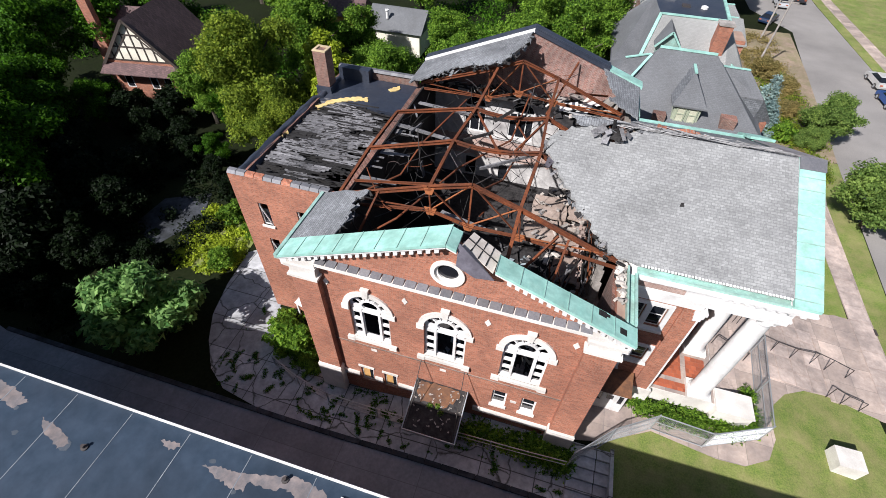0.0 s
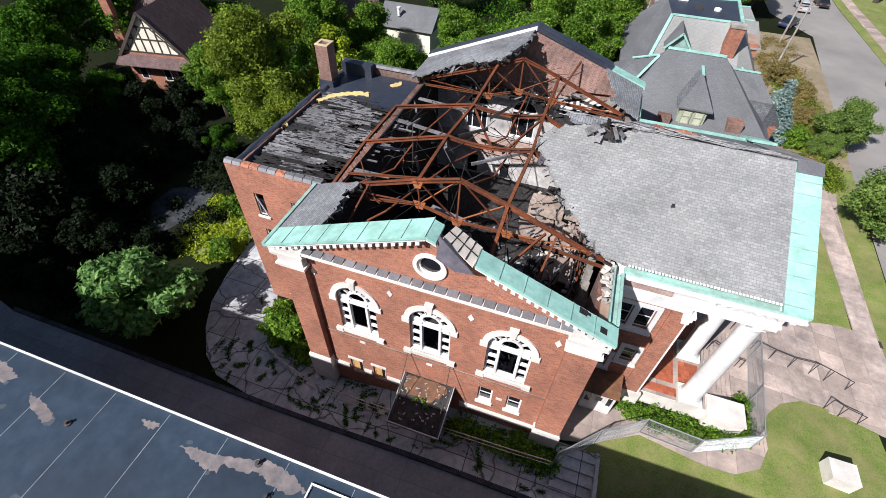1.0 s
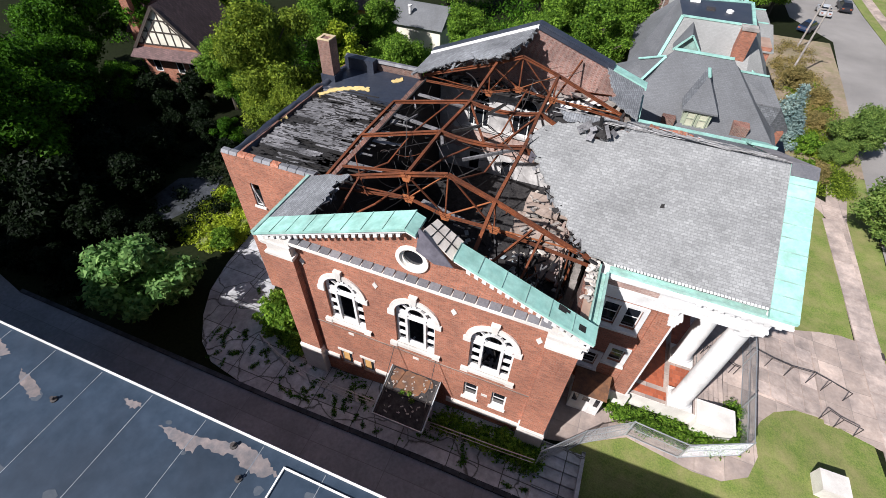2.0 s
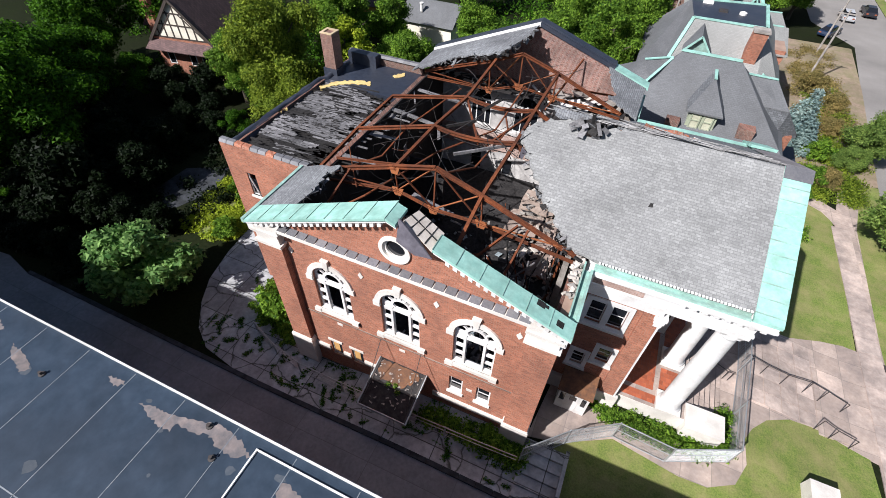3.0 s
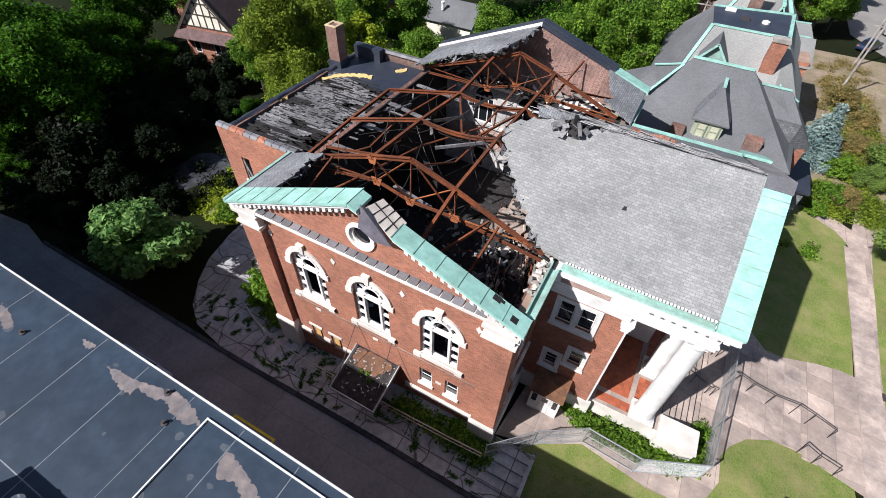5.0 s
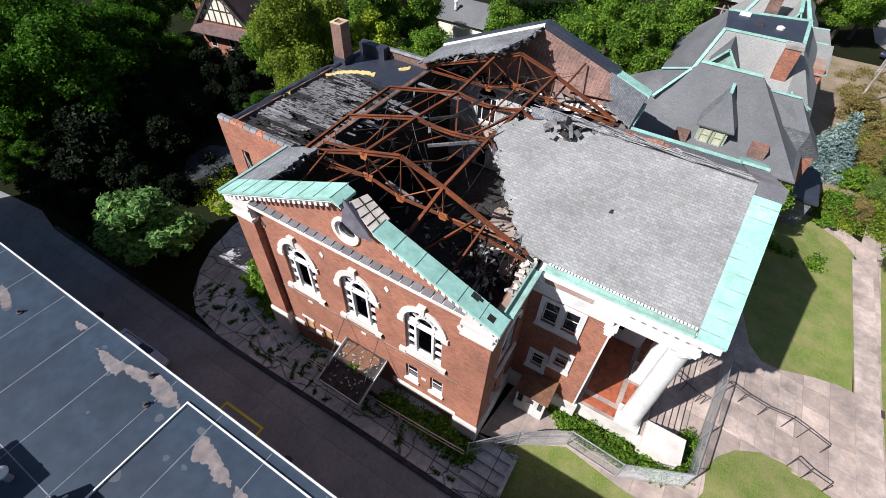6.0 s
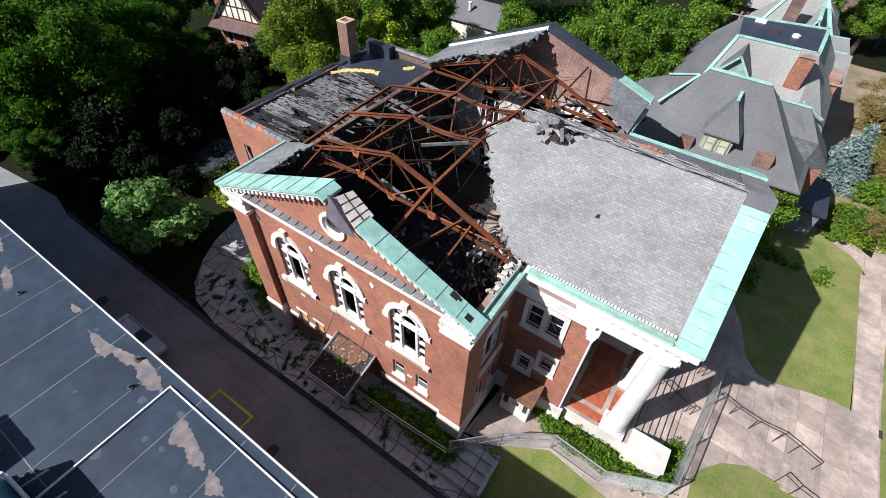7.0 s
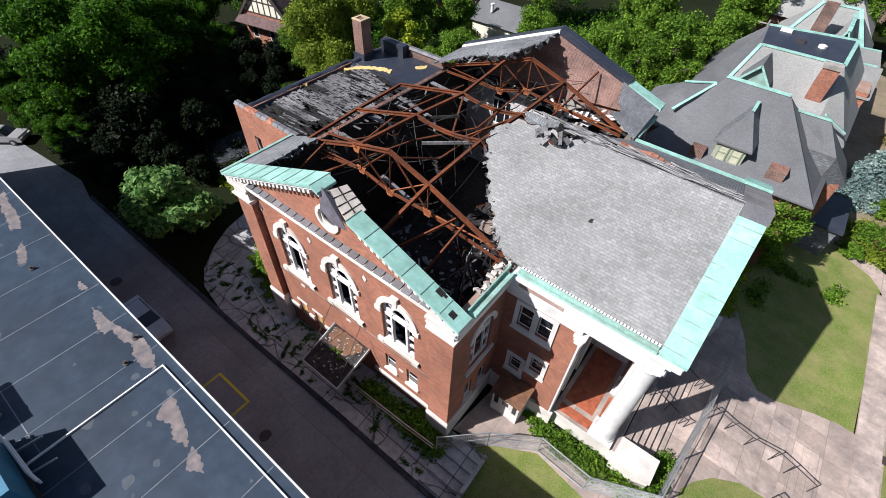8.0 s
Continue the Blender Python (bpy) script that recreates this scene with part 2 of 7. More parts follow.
def hexa(bm, low, high):
    """A solid from four low and four high corners in the same turn."""
    v = [bm.verts.new(p) for p in (*low, *high)]
    n = len(low)
    bm.faces.new(v[:n][::-1])
    bm.faces.new(v[n:])
    for i in range(n):
        j = (i + 1) % n
        bm.faces.new((v[i], v[j], v[n + j], v[n + i]))
    return bm


def box(bm, x0, x1, y0, y1, z0, z1):
    return hexa(bm, [(x0, y0, z0), (x1, y0, z0), (x1, y1, z0), (x0, y1, z0)], [(x0, y0, z1), (x1, y0, z1), (x1, y1, z1), (x0, y1, z1)])


def boxes(*sets):
    bm = bmesh.new()
    for s in sets:
        box(bm, *s)
    return bm


MAPS = {"y": lambda u, v, d: (u, d, v), "x": lambda u, v, d: (d, u, v), "z": lambda u, v, d: (u, v, d)}


def panel(bm, loops, axis, d0, d1):
    """A slab with holes: loops[0] is the outline, the rest are holes, in the plane across the axis."""
    f = MAPS[axis] if isinstance(axis, str) else axis
    tris = tessellate_polygon([[Vector((u, v, 0)) for u, v in lp] for lp in loops])
    flat = [p for lp in loops for p in lp]
    a = [bm.verts.new(f(u, v, d0)) for u, v in flat]
    b = [bm.verts.new(f(u, v, d1)) for u, v in flat]
    for t in tris:
        for vs in ([a[i] for i in t], [b[i] for i in reversed(t)]):
            if len(set(vs)) == 3:
                try:
                    bm.faces.new(vs)
                except ValueError:
                    pass
    k = 0
    for lp in loops:
        n = len(lp)
        for i in range(n):
            j = (i + 1) % n
            bm.faces.new((a[k + i], a[k + j], b[k + j], b[k + i]))
        k += n
    return bm


def rect(x0, x1, z0, z1):
    return [(x0, z0), (x1, z0), (x1, z1), (x0, z1)]


def arch(cx, half, z0, spring, n=16):
    return [(cx - half, z0), (cx + half, z0)] + [(cx + half * math.cos(math.pi * i / n), spring + half * math.sin(math.pi * i / n)) for i in range(n + 1)]


def arc_band(cx, cz, r0, r1, a0, a1, n):
    """A bent strip between two radii, angles in degrees."""
    an = [radians(a0 + (a1 - a0) * i / n) for i in range(n + 1)]
    return [(cx + r1 * math.cos(a), cz + r1 * math.sin(a)) for a in an] + [(cx + r0 * math.cos(a), cz + r0 * math.sin(a)) for a in reversed(an)]


def beam(bm, a, b, w=0.12, h=0.2, up=(0, 0, 1), shape="box"):
    """A bar from a to b; shape "I" or "L" gives a rolled steel section."""
    a, b = Vector(a), Vector(b)
    d = (b - a).normalized()
    up = Vector(up)
    if abs(d.dot(up)) > 0.97:
        up = Vector((1, 0, 0))
    s = d.cross(up).normalized()
    u = s.cross(d)
    t = min(w, h) * 0.16
    if shape == "I":
        prof = [[(-w / 2, -h / 2), (w / 2, -h / 2), (w / 2, -h / 2 + t), (-w / 2, -h / 2 + t)], [(-t / 2, -h / 2 + t), (t / 2, -h / 2 + t), (t / 2, h / 2 - t), (-t / 2, h / 2 - t)], [(-w / 2, h / 2 - t), (w / 2, h / 2 - t), (w / 2, h / 2), (-w / 2, h / 2)]]
    elif shape == "L":
        prof = [[(-w / 2, -h / 2), (-w / 2 + t, -h / 2), (-w / 2 + t, h / 2), (-w / 2, h / 2)], [(-w / 2 + t, h / 2 - t), (w / 2, h / 2 - t), (w / 2, h / 2), (-w / 2 + t, h / 2)]]
    else:
        prof = [[(-w / 2, -h / 2), (w / 2, -h / 2), (w / 2, h / 2), (-w / 2, h / 2)]]
    for p in prof:
        hexa(bm, [a + s * x + u * y for x, y in p], [b + s * x + u * y for x, y in p])
    return bm


def tube(bm, pts, r0, r1=None, n=7):
    """A round bar along points, tapering from r0 to r1."""
    r1 = r0 if r1 is None else r1
    rings = []
    for i, p in enumerate(pts):
        p = Vector(p)
        d = (Vector(pts[min(i + 1, len(pts) - 1)]) - Vector(pts[max(i - 1, 0)])).normalized()
        s = d.cross(Vector((0.31, 0.17, 0.93)) if abs(d.z) < 0.9 else Vector((1, 0, 0))).normalized()
        u = s.cross(d)
        r = r0 + (r1 - r0) * i / max(1, len(pts) - 1)
        rings.append([bm.verts.new(p + (s * math.cos(2 * math.pi * k / n) + u * math.sin(2 * math.pi * k / n)) * r) for k in range(n)])
    for a, b in zip(rings, rings[1:]):
        for k in range(n):
            bm.faces.new((a[k], a[(k + 1) % n], b[(k + 1) % n], b[k]))
    bm.faces.new(rings[0][::-1])
    bm.faces.new(rings[-1])
    return bm


def lathe(bm, prof, cx, cy, n=20):
    """A turned solid round an upright axis from (radius, height) pairs."""
    rings = [[bm.verts.new((cx + r * math.cos(2 * math.pi * k / n), cy + r * math.sin(2 * math.pi * k / n), z)) for k in range(n)] for r, z in prof]
    for a, b in zip(rings, rings[1:]):
        for k in range(n):
            bm.faces.new((a[k], a[(k + 1) % n], b[(k + 1) % n], b[k]))
    bm.faces.new(rings[0][::-1])
    bm.faces.new(rings[-1])
    return bm


def jag(pts, torn, step=0.35, amp=0.25, rng=random):
    """Breaks the torn sides (indices) of an outline into ragged steps."""
    out = []
    n = len(pts)
    for i, p in enumerate(pts):
        out.append(p)
        if i in torn:
            q = pts[(i + 1) % n]
            L = math.dist(p, q)
            k = max(1, int(L / step))
            nx, ny = -(q[1] - p[1]) / L, (q[0] - p[0]) / L
            for j in range(1, k):
                t = (j + rng.uniform(-0.25, 0.25)) / k
                o = rng.uniform(-amp, amp)
                out.append((p[0] + (q[0] - p[0]) * t + nx * o, p[1] + (q[1] - p[1]) * t + ny * o))
    return out


def sheet(outline, zf, thick):
    """A roof slab whose top follows zf(x, y)."""
    return panel(bmesh.new(), [outline], lambda u, v, d: (u, v, zf(u, v) + d), 0.0, -thick)


def sweep(bm, pts, prof):
    """One closed profile drawn along points."""
    rings = []
    for i, p in enumerate(pts):
        p = Vector(p)
        d = (Vector(pts[min(i + 1, len(pts) - 1)]) - Vector(pts[max(i - 1, 0)])).normalized()
        up = Vector((0, 0, 1)) if abs(d.z) < 0.95 else Vector((1, 0, 0))
        s = d.cross(up).normalized()
        u = s.cross(d)
        rings.append([bm.verts.new(p + s * x + u * y) for x, y in prof])
    n = len(prof)
    for a, b in zip(rings, rings[1:]):
        for k in range(n):
            bm.faces.new((a[k], a[(k + 1) % n], b[(k + 1) % n], b[k]))
    bm.faces.new(rings[0][::-1])
    bm.faces.new(rings[-1])
    return bm


def section(w, h, shape):
    t = min(w, h) * 0.16
    if shape == "I":
        a, b = w / 2, h / 2
        return [(-a, -b), (a, -b), (a, -b + t), (t / 2, -b + t), (t / 2, b - t), (a, b - t), (a, b), (-a, b), (-a, b - t), (-t / 2, b - t), (-t / 2, -b + t), (-a, -b + t)]
    if shape == "L":
        a, b = w / 2, h / 2
        return [(-a, -b), (-a + t, -b), (-a + t, b - t), (a, b - t), (a, b), (-a, b)]
    return [(-w / 2, -h / 2), (w / 2, -h / 2), (w / 2, h / 2), (-w / 2, h / 2)]


def leaf_cloud(name, mat, blobs, n, size, seed, hollow=0.3):
    """Thousands of small leaf sprays spread through overlapping clumps, with gaps left between them."""
    r = np.random.default_rng(seed)
    blobs = np.array(blobs, float)
    vol = blobs[:, 3] ** 2
    pick = r.choice(len(blobs), n, p=vol / vol.sum())
    d = r.normal(size=(n, 3))
    d /= np.linalg.norm(d, axis=1)[:, None]
    rad = blobs[pick, 3] * (hollow + (1.28 - hollow) * r.random(n) ** 0.75) * (1 + 0.22 * np.sin(d[:, 0] * 7 + pick) * np.sin(d[:, 1] * 6 + d[:, 2] * 5 + pick * 2))
    c = blobs[pick, :3] + d * rad[:, None] * np.array([1, 1, 0.85])
    nrm = d * 0.8 + r.normal(size=(n, 3)) * 0.7 + np.array([0, 0, 0.4])
    nrm /= np.linalg.norm(nrm, axis=1)[:, None]
    a = np.cross(nrm, r.normal(size=(n, 3)))
    a /= np.linalg.norm(a, axis=1)[:, None]
    b = np.cross(nrm, a)
    s = size * (0.55 + 0.9 * r.random(n))[:, None]
    k = 0.55
    v = np.stack([c - a * s, c + a * s * 0.4 - b * s * k, c + a * s * 0.8 + b * s * k], 1).reshape(-1, 3)
    me = bpy.data.meshes.new(name)
    me.vertices.add(n * 3)
    me.vertices.foreach_set("co", v.astype(np.float32).ravel())
    me.loops.add(n * 3)
    me.loops.foreach_set("vertex_index", np.arange(n * 3, dtype=np.int32))
    me.polygons.add(n)
    me.polygons.foreach_set("loop_start", np.arange(0, n * 3, 3, dtype=np.int32))
    me.update(calc_edges=True)
    me.materials.append(mat)
    return me


# ---- ground ----
GARDEN = material("dry_garden", (0.24, 0.175, 0.125), (0.36, 0.27, 0.20), 0.95, 5, 0.5, (0.14, 0.15, 0.05), 0.8, 0.5)
# Old concrete darkened in colour to carry the shade on slab and kerb.
SLAB_SHADED = material("shade_painted_slab", (0.05, 0.055, 0.065), (0.10, 0.105, 0.12), 0.9, 3, 0.7, (0.012, 0.014, 0.01), 0.85, 0.2, gloss=0.1)
GZ = -1.1
GS = -1.9
GW = -2.5


def ground_z(x, y):
    """Level by the hall, falling to the street in the east and to the alley and yard in the west."""
    t = min(max((x - 18.5) / 7.5, 0), 1)
    s = min(max((0.3 - y) / 3.2, 0), 1)
    w = min(max((3 - x) / 12, 0), 1)
    east = GZ - 0.8 * max(t * t * (3 - 2 * t), s * s * (3 - 2 * s))
    return east + (GW - east) * w * w * (3 - 2 * w)


def land(name, outline, lift, mat, label, category, kind="structure", step=2.5):
    """A ground sheet cut to an outline that follows the slope."""
    bm = bmesh.new()
    panel(bm, [outline], "z", 0.0, -0.3)
    bmesh.ops.triangulate(bm, faces=bm.faces)
    for x in np.arange(18.5, 26.6, 1.0):
        geom = bm.verts[:] + bm.edges[:] + bm.faces[:]
        bmesh.ops.bisect_plane(bm, geom=geom, plane_co=(float(x), 0, 0), plane_no=(1, 0, 0))
    for x in (3.0, 1.0, -1.0, -3.0, -5.0, -7.0, -9.0):
        bmesh.ops.bisect_plane(bm, geom=bm.verts[:] + bm.edges[:] + bm.faces[:], plane_co=(x, 0, 0), plane_no=(1, 0, 0))
    for y in (0.3, -0.3, -0.9, -1.5, -2.1, -2.7, -2.9):
        bmesh.ops.bisect_plane(bm, geom=bm.verts[:] + bm.edges[:] + bm.faces[:], plane_co=(0, y, 0), plane_no=(0, 1, 0))
    for v in bm.verts:
        v.co.z += ground_z(v.co.x, v.co.y) + lift
    return single(name, bm, mat, label, category, kind)


# The ground sheet takes its shade from the soil colour.
land("ground", [(-600, -400), (600, -400), (600, 900), (-600, 900)], -0.05, SOIL, "soil and leaf litter between the lots with shade put into its dark colour", "ground")
land("lawn", [(9.3, -2.95), (27.4, -2.95), (26.2, 10), (26.8, 14), (27.2, 28.5), (27.0, 34), (16.2, 34), (16.2, 17.6), (18.6, 17.4), (18.6, 2.3), (9.3, 2.2)], 0.0, GRASS, "mown sunlit lawn with dry yellow patches", "lawn")
land("lawn", [(-60, 4.6), (-17.6, 4.6), (-15.5, 1.0), (-14.6, 4.0), (-14.6, 26), (-60, 26)], 0.0, SOIL, "rough ground under the trees with their shade put into its colour", "ground")
land("grass_patch", [(-25.0, 7.6), (-22.6, 5.6), (-21.0, 5.2), (-20.0, 6.4), (-19.4, 8.4), (-19.6, 11.0), (-21.0, 12.6), (-23.4, 12.4), (-25.4, 10.2)], 0.02, GRASS, "tall sunlit yellow-green grass beside the drive", "grass")
land("road", [(28.9, -60), (41.0, -60), (41.0, 0), (43.6, 60), (42.6, 92), (42.8, 140), (30.0, 140), (30.6, 86), (35.6, 77), (34.0, 61), (32.0, 38), (30.4, 17)], -0.02, ROAD, "worn grey residential street with patched concrete", "road")
land("verge", [(28.1, -60), (29.9, -60), (30.3, 17), (31.5, 33), (32.0, 38), (30.2, 38), (28.8, 30), (28.2, 17)], 0.0, GRASS, "strip of grass between pavement and street", "grass")
land("verge", [(43.7, 58), (45.3, 58), (44.3, 93), (44.4, 140), (42.9, 140), (42.7, 92)], 0.0, GRASS, "strip of grass across the street", "grass")
land("pavement", [(26.6, -60), (28.5, -60), (28.5, 17), (29.0, 30), (30.4, 38), (28.6, 38), (27.3, 30), (26.9, 14)], 0.012, CONCRETE, "pale concrete pavement along the street", "pavement")
land("entry_walk", [(15.8, 5.5), (19.3, 5.3), (19.75, 6.2), (20.6, 7.2), (22.0, 8.0), (23.5, 8.2), (24.7, 8.0), (26.8, 7.5), (28.1, 7.4), (28.1, 15.6), (26.0, 15.8), (24.6, 15.5), (22.4, 14.6), (21.3, 14.5), (20.4, 15.4), (19.7, 17.8), (18.4, 20.4), (16.2, 21.0)], 0.02, CONCRETE, "broad pale concrete walk stained dark in patches", "pavement")
land("side_walk", [(12.3, 2.1), (15.9, 1.55), (17.4, 1.6), (18.8, 2.4), (19.4, 3.8), (19.3, 5.9), (15.8, 5.5), (16.4, 3.5), (12.7, 3.1), (8.2, 4.0), (7.75, 0.2), (9.6, 0.6)], 0.02, CONCRETE, "narrow pinkish concrete path beside the hall", "pavement")
land("driveway", [(-70, -7.9), (45, -7.9), (29, -3.36), (-31, -3.36), (-34.2, -2.7), (-43.6, -3.7), (-70, -5.4)], 0.0, ASPHALT, "shaded concrete alley between the two buildings", "driveway")
land("side_pavement", [(9.3, -3.1), (9.3, 0.1), (-7.6, 0.1), (-9.6, 2.6), (-13.9, 4.3), (-14.6, 6.2), (-18.0, 9.6), (-19.3, 8.4), (-18.9, 5.0), (-18.2, 2.2), (-17.1, 0.2), (-15.6, -1.6), (-14.0, -2.6), (-11.0, -3.1)], 0.01, CONCRETE_OLD, "broken old concrete with weeds in its cracks", "pavement")
land("far_lawn", [(47.4, -60), (90, -60), (90, 140), (46.2, 140), (46.1, 95), (47.4, 58)], 0.0, GRASS, "gardens across the street", "lawn")
land("far_pavement", [(45.3, 58), (47.4, 58), (46.1, 95), (46.2, 140), (44.4, 140), (44.3, 93)], 0.014, CONCRETE, "concrete pavement across the street", "pavement")
land("garden_path", [(27.6, 29.6), (26.4, 31.6), (23.0, 33.6), (20.6, 36.0), (21.4, 37.0), (23.8, 35.0), (26.6, 33.2), (28.9, 31.5)], 0.03, CONCRETE, "pale garden path to the neighbouring house", "path")
land("front_garden", [(19.2, 33.0), (23.4, 33.0), (27.0, 36), (32.0, 38.2), (34.1, 61), (35.0, 76), (22.0, 76), (20.5, 50), (19.2, 36)], 0.006, GARDEN, "dry planted front garden soil", "garden")
# The slab's deep shade is in its material colour.
land("yard_slab", [(-30.6, 8.0), (-27.0, 6.8), (-25.5, 10.5), (-26.8, 14.0), (-30.4, 12.0)], 0.01, SLAB_SHADED, "old concrete slab in the yard with shade put into its dark colour", "pavement")
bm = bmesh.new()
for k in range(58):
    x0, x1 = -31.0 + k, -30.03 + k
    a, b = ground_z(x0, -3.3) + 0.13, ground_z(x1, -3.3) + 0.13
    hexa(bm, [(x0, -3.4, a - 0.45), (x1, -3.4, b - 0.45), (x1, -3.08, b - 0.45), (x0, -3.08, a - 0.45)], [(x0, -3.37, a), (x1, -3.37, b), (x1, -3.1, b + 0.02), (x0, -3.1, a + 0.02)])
# Dark shading along the kerb is painted by the same material.
single("kerb", bm, SLAB_SHADED, "low kerb along the alley with dark shading put into its colour", "kerb", "structure")

# ---- neighbouring flat-roofed building under the camera ----
RZ = 8.02
low = thing("flat_roofed_building", "long building with a blue-grey membrane roof and white metal edge", "building")
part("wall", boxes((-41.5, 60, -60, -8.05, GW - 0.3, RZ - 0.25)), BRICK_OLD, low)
part("roof", boxes((-41.6, 60.1, -60.1, -8.03, RZ - 0.25, RZ)), ROOF_BLUE, low, "blue-grey membrane roof")
part("edge_flashing", boxes((-41.6, 60.1, -8.03, -7.97, RZ - 0.3, RZ + 0.14)), PAINT, low, "white metal edge flashing")
for k in range(14):
    x = -28.6 + 2.62 * k
    part("roof_seam", boxes((x, x + 0.03, -40, -8.1, RZ, RZ + 0.008)), SEAM, low)
part("roof_seam", boxes((-33.5, -1.3, -13.02, -12.98, RZ, RZ + 0.008)), SEAM, low)
part("expansion_joint", boxes((-1.27, 50, -8.48, -8.42, RZ, RZ + 0.08), (-1.27, -1.21, -30, -8.48, RZ, RZ + 0.08)), PAINT, low, "white raised joint cover")
rs = random.Random(5)


def stain(pts, step=0.09, amp=0.065):
    o = jag(pts, range(len(pts)), step, amp, rs)
    part("silt_stain", panel(bmesh.new(), [o], "z", RZ + 0.004, RZ), SILT, low, "dried pinkish silt stain")


stain([(-6.5, -8.95), (-5.9, -9.1), (-5.25, -9.25), (-4.6, -9.28), (-4.55, -8.9), (-3.9, -8.95), (-3.2, -8.75), (-2.7, -9.0), (-1.95, -9.05), (-1.6, -8.85), (-1.3, -8.75), (-1.9, -8.45), (-2.5, -8.32), (-3.0, -8.28), (-3.8, -8.45), (-4.9, -8.7), (-6.1, -8.82)])
stain([(0.2, -9.02), (0.35, -9.4), (0.68, -9.78), (1.3, -9.55), (1.5, -9.6), (1.8, -9.82), (2.5, -9.6), (2.1, -9.35), (1.6, -9.22), (0.9, -9.0), (0.42, -8.92)])
stain([(2.6, -9.5), (2.85, -9.8), (3.2, -10.1), (3.8, -9.75), (3.2, -9.5)])
stain([(-18.6, -8.3), (-17, -8.5), (-15.4, -8.6), (-14.4, -8.9), (-14.8, -9.3), (-16, -9.1), (-18, -8.8)])
stain([(-13.4, -9.2), (-12.3, -9.4), (-11.6, -9.7), (-11.9, -10.0), (-12.8, -9.7)])
stain([(-8.6, -8.6), (-8.0, -8.5), (-7.6, -8.6), (-8.0, -8.85)])
for x, y in ((-10.95, -9.67), (-3.4, -8.5), (-2.5, -9.35)):
    bm = bmesh.new()
    lathe(bm, [(0.13, RZ), (0.13, RZ + 0.05), (0.06, RZ + 0.06), (0.05, RZ + 0.18), (0.07, RZ + 0.2)], x, y, 10)
    part("roof_drain", bm, DARK_METAL, low, "small dark roof vent")
FADED = material("faded_membrane", (0.045, 0.06, 0.078), (0.075, 0.088, 0.105), 0.7, 4, 1.2, (0.03, 0.042, 0.06), 0.6, 0.05)
for _ in range(34):
    x, y, q = rs.uniform(-26, 8), rs.uniform(-14.5, -8.5), rs.uniform(0.05, 0.24)
    o = [(x + q * (1 + rs.uniform(-0.3, 0.3)) * 1.3 * math.cos(a * 0.785), y + q * (1 + rs.uniform(-0.3, 0.3)) * math.sin(a * 0.785)) for a in range(8)]
    part("faded_patch", panel(bmesh.new(), [o], "z", RZ + 0.003, RZ), FADED, low)


# ---- burned hall ----
hall = thing("burned_hall", "red brick hall with white stone trim and burned-out roof", "building")
SL = 0.408


def nave_z(x, y=0):
    return 13.3 - SL * abs(x)


def east_z(x, y):
    return 13.1 - 0.45 * abs(y - 10.6)


T = 0.42
# south gable wall
WX = (-4.0, 0.0, 4.0)
holes = [arch(c, 1.08, 4.1, 6.75) for c in WX]
holes += [rect(2.85, 3.65, 0.95, 2.45), rect(4.45, 5.25, 0.95, 2.45)]
holes += [rect(-5.1, -4.3, -0.75, 0.75), rect(-3.6, -2.8, -0.75, 0.75), rect(-0.7, 0.7, GZ + 0.05, 0.6)]
holes += [[(0.62 * math.cos(a * math.pi / 12), 11.07 + 0.62 * math.sin(a * math.pi / 12)) for a in range(24)]]
outer = [(-7.4, GZ - 1.0), (7.4, GZ - 1.0), (7.4, nave_z(7.4) - 0.35), (2.4, nave_z(2.4) - 0.35), (1.7, 12.2), (0.4, nave_z(0.4) - 0.5), (0, nave_z(0) - 0.4), (-7.4, nave_z(7.4) - 0.35)]
part("wall", panel(bmesh.new(), [outer] + holes, "y", 0.0, T), BRICK, hall, "red brick gable wall")
for sx in (-1, 1):
    x0, x1 = sorted((sx * 6.3, sx * 7.65))
    part("corner_pier", boxes((x0, x1, -0.35, 0.0, 0.5, 8.55)), BRICK, hall, "projecting red brick corner pier")
    part("pier_base", boxes((x0 - 0.08, x1 + 0.08, -0.45, 0.0, GZ - 1.0, 0.45), (x0 - 0.04, x1 + 0.04, -0.41, 0.0, 0.45, 0.52)), STONE, hall, "white stone pier base")
    part("pier_cap", boxes((x0 - 0.03, x1 + 0.03, -0.40, 0.0, 8.55, 8.72), (x0 - 0.12, x1 + 0.12, -0.5, 0.0, 8.72, 8.86), (x0, x1, -0.37, 0.0, 8.86, 9.45), (x0 - 0.14, x1 + 0.14, -0.52, 0.0, 9.45, 9.62), (x0 - 0.05, x1 + 0.1, -0.44, 0.0, 9.62, nave_z(7.6) - 0.3)), STONE, hall, "white moulded capital block")
for x0, x1 in ((1.9, 6.3), (-6.3, -5.2), (-4.2, -3.7), (-2.7, -1.6)):
    part("base_course", boxes((x0, x1, -0.1, 0.0, -0.42, 0.02)), STONE, hall, "white stone base course")
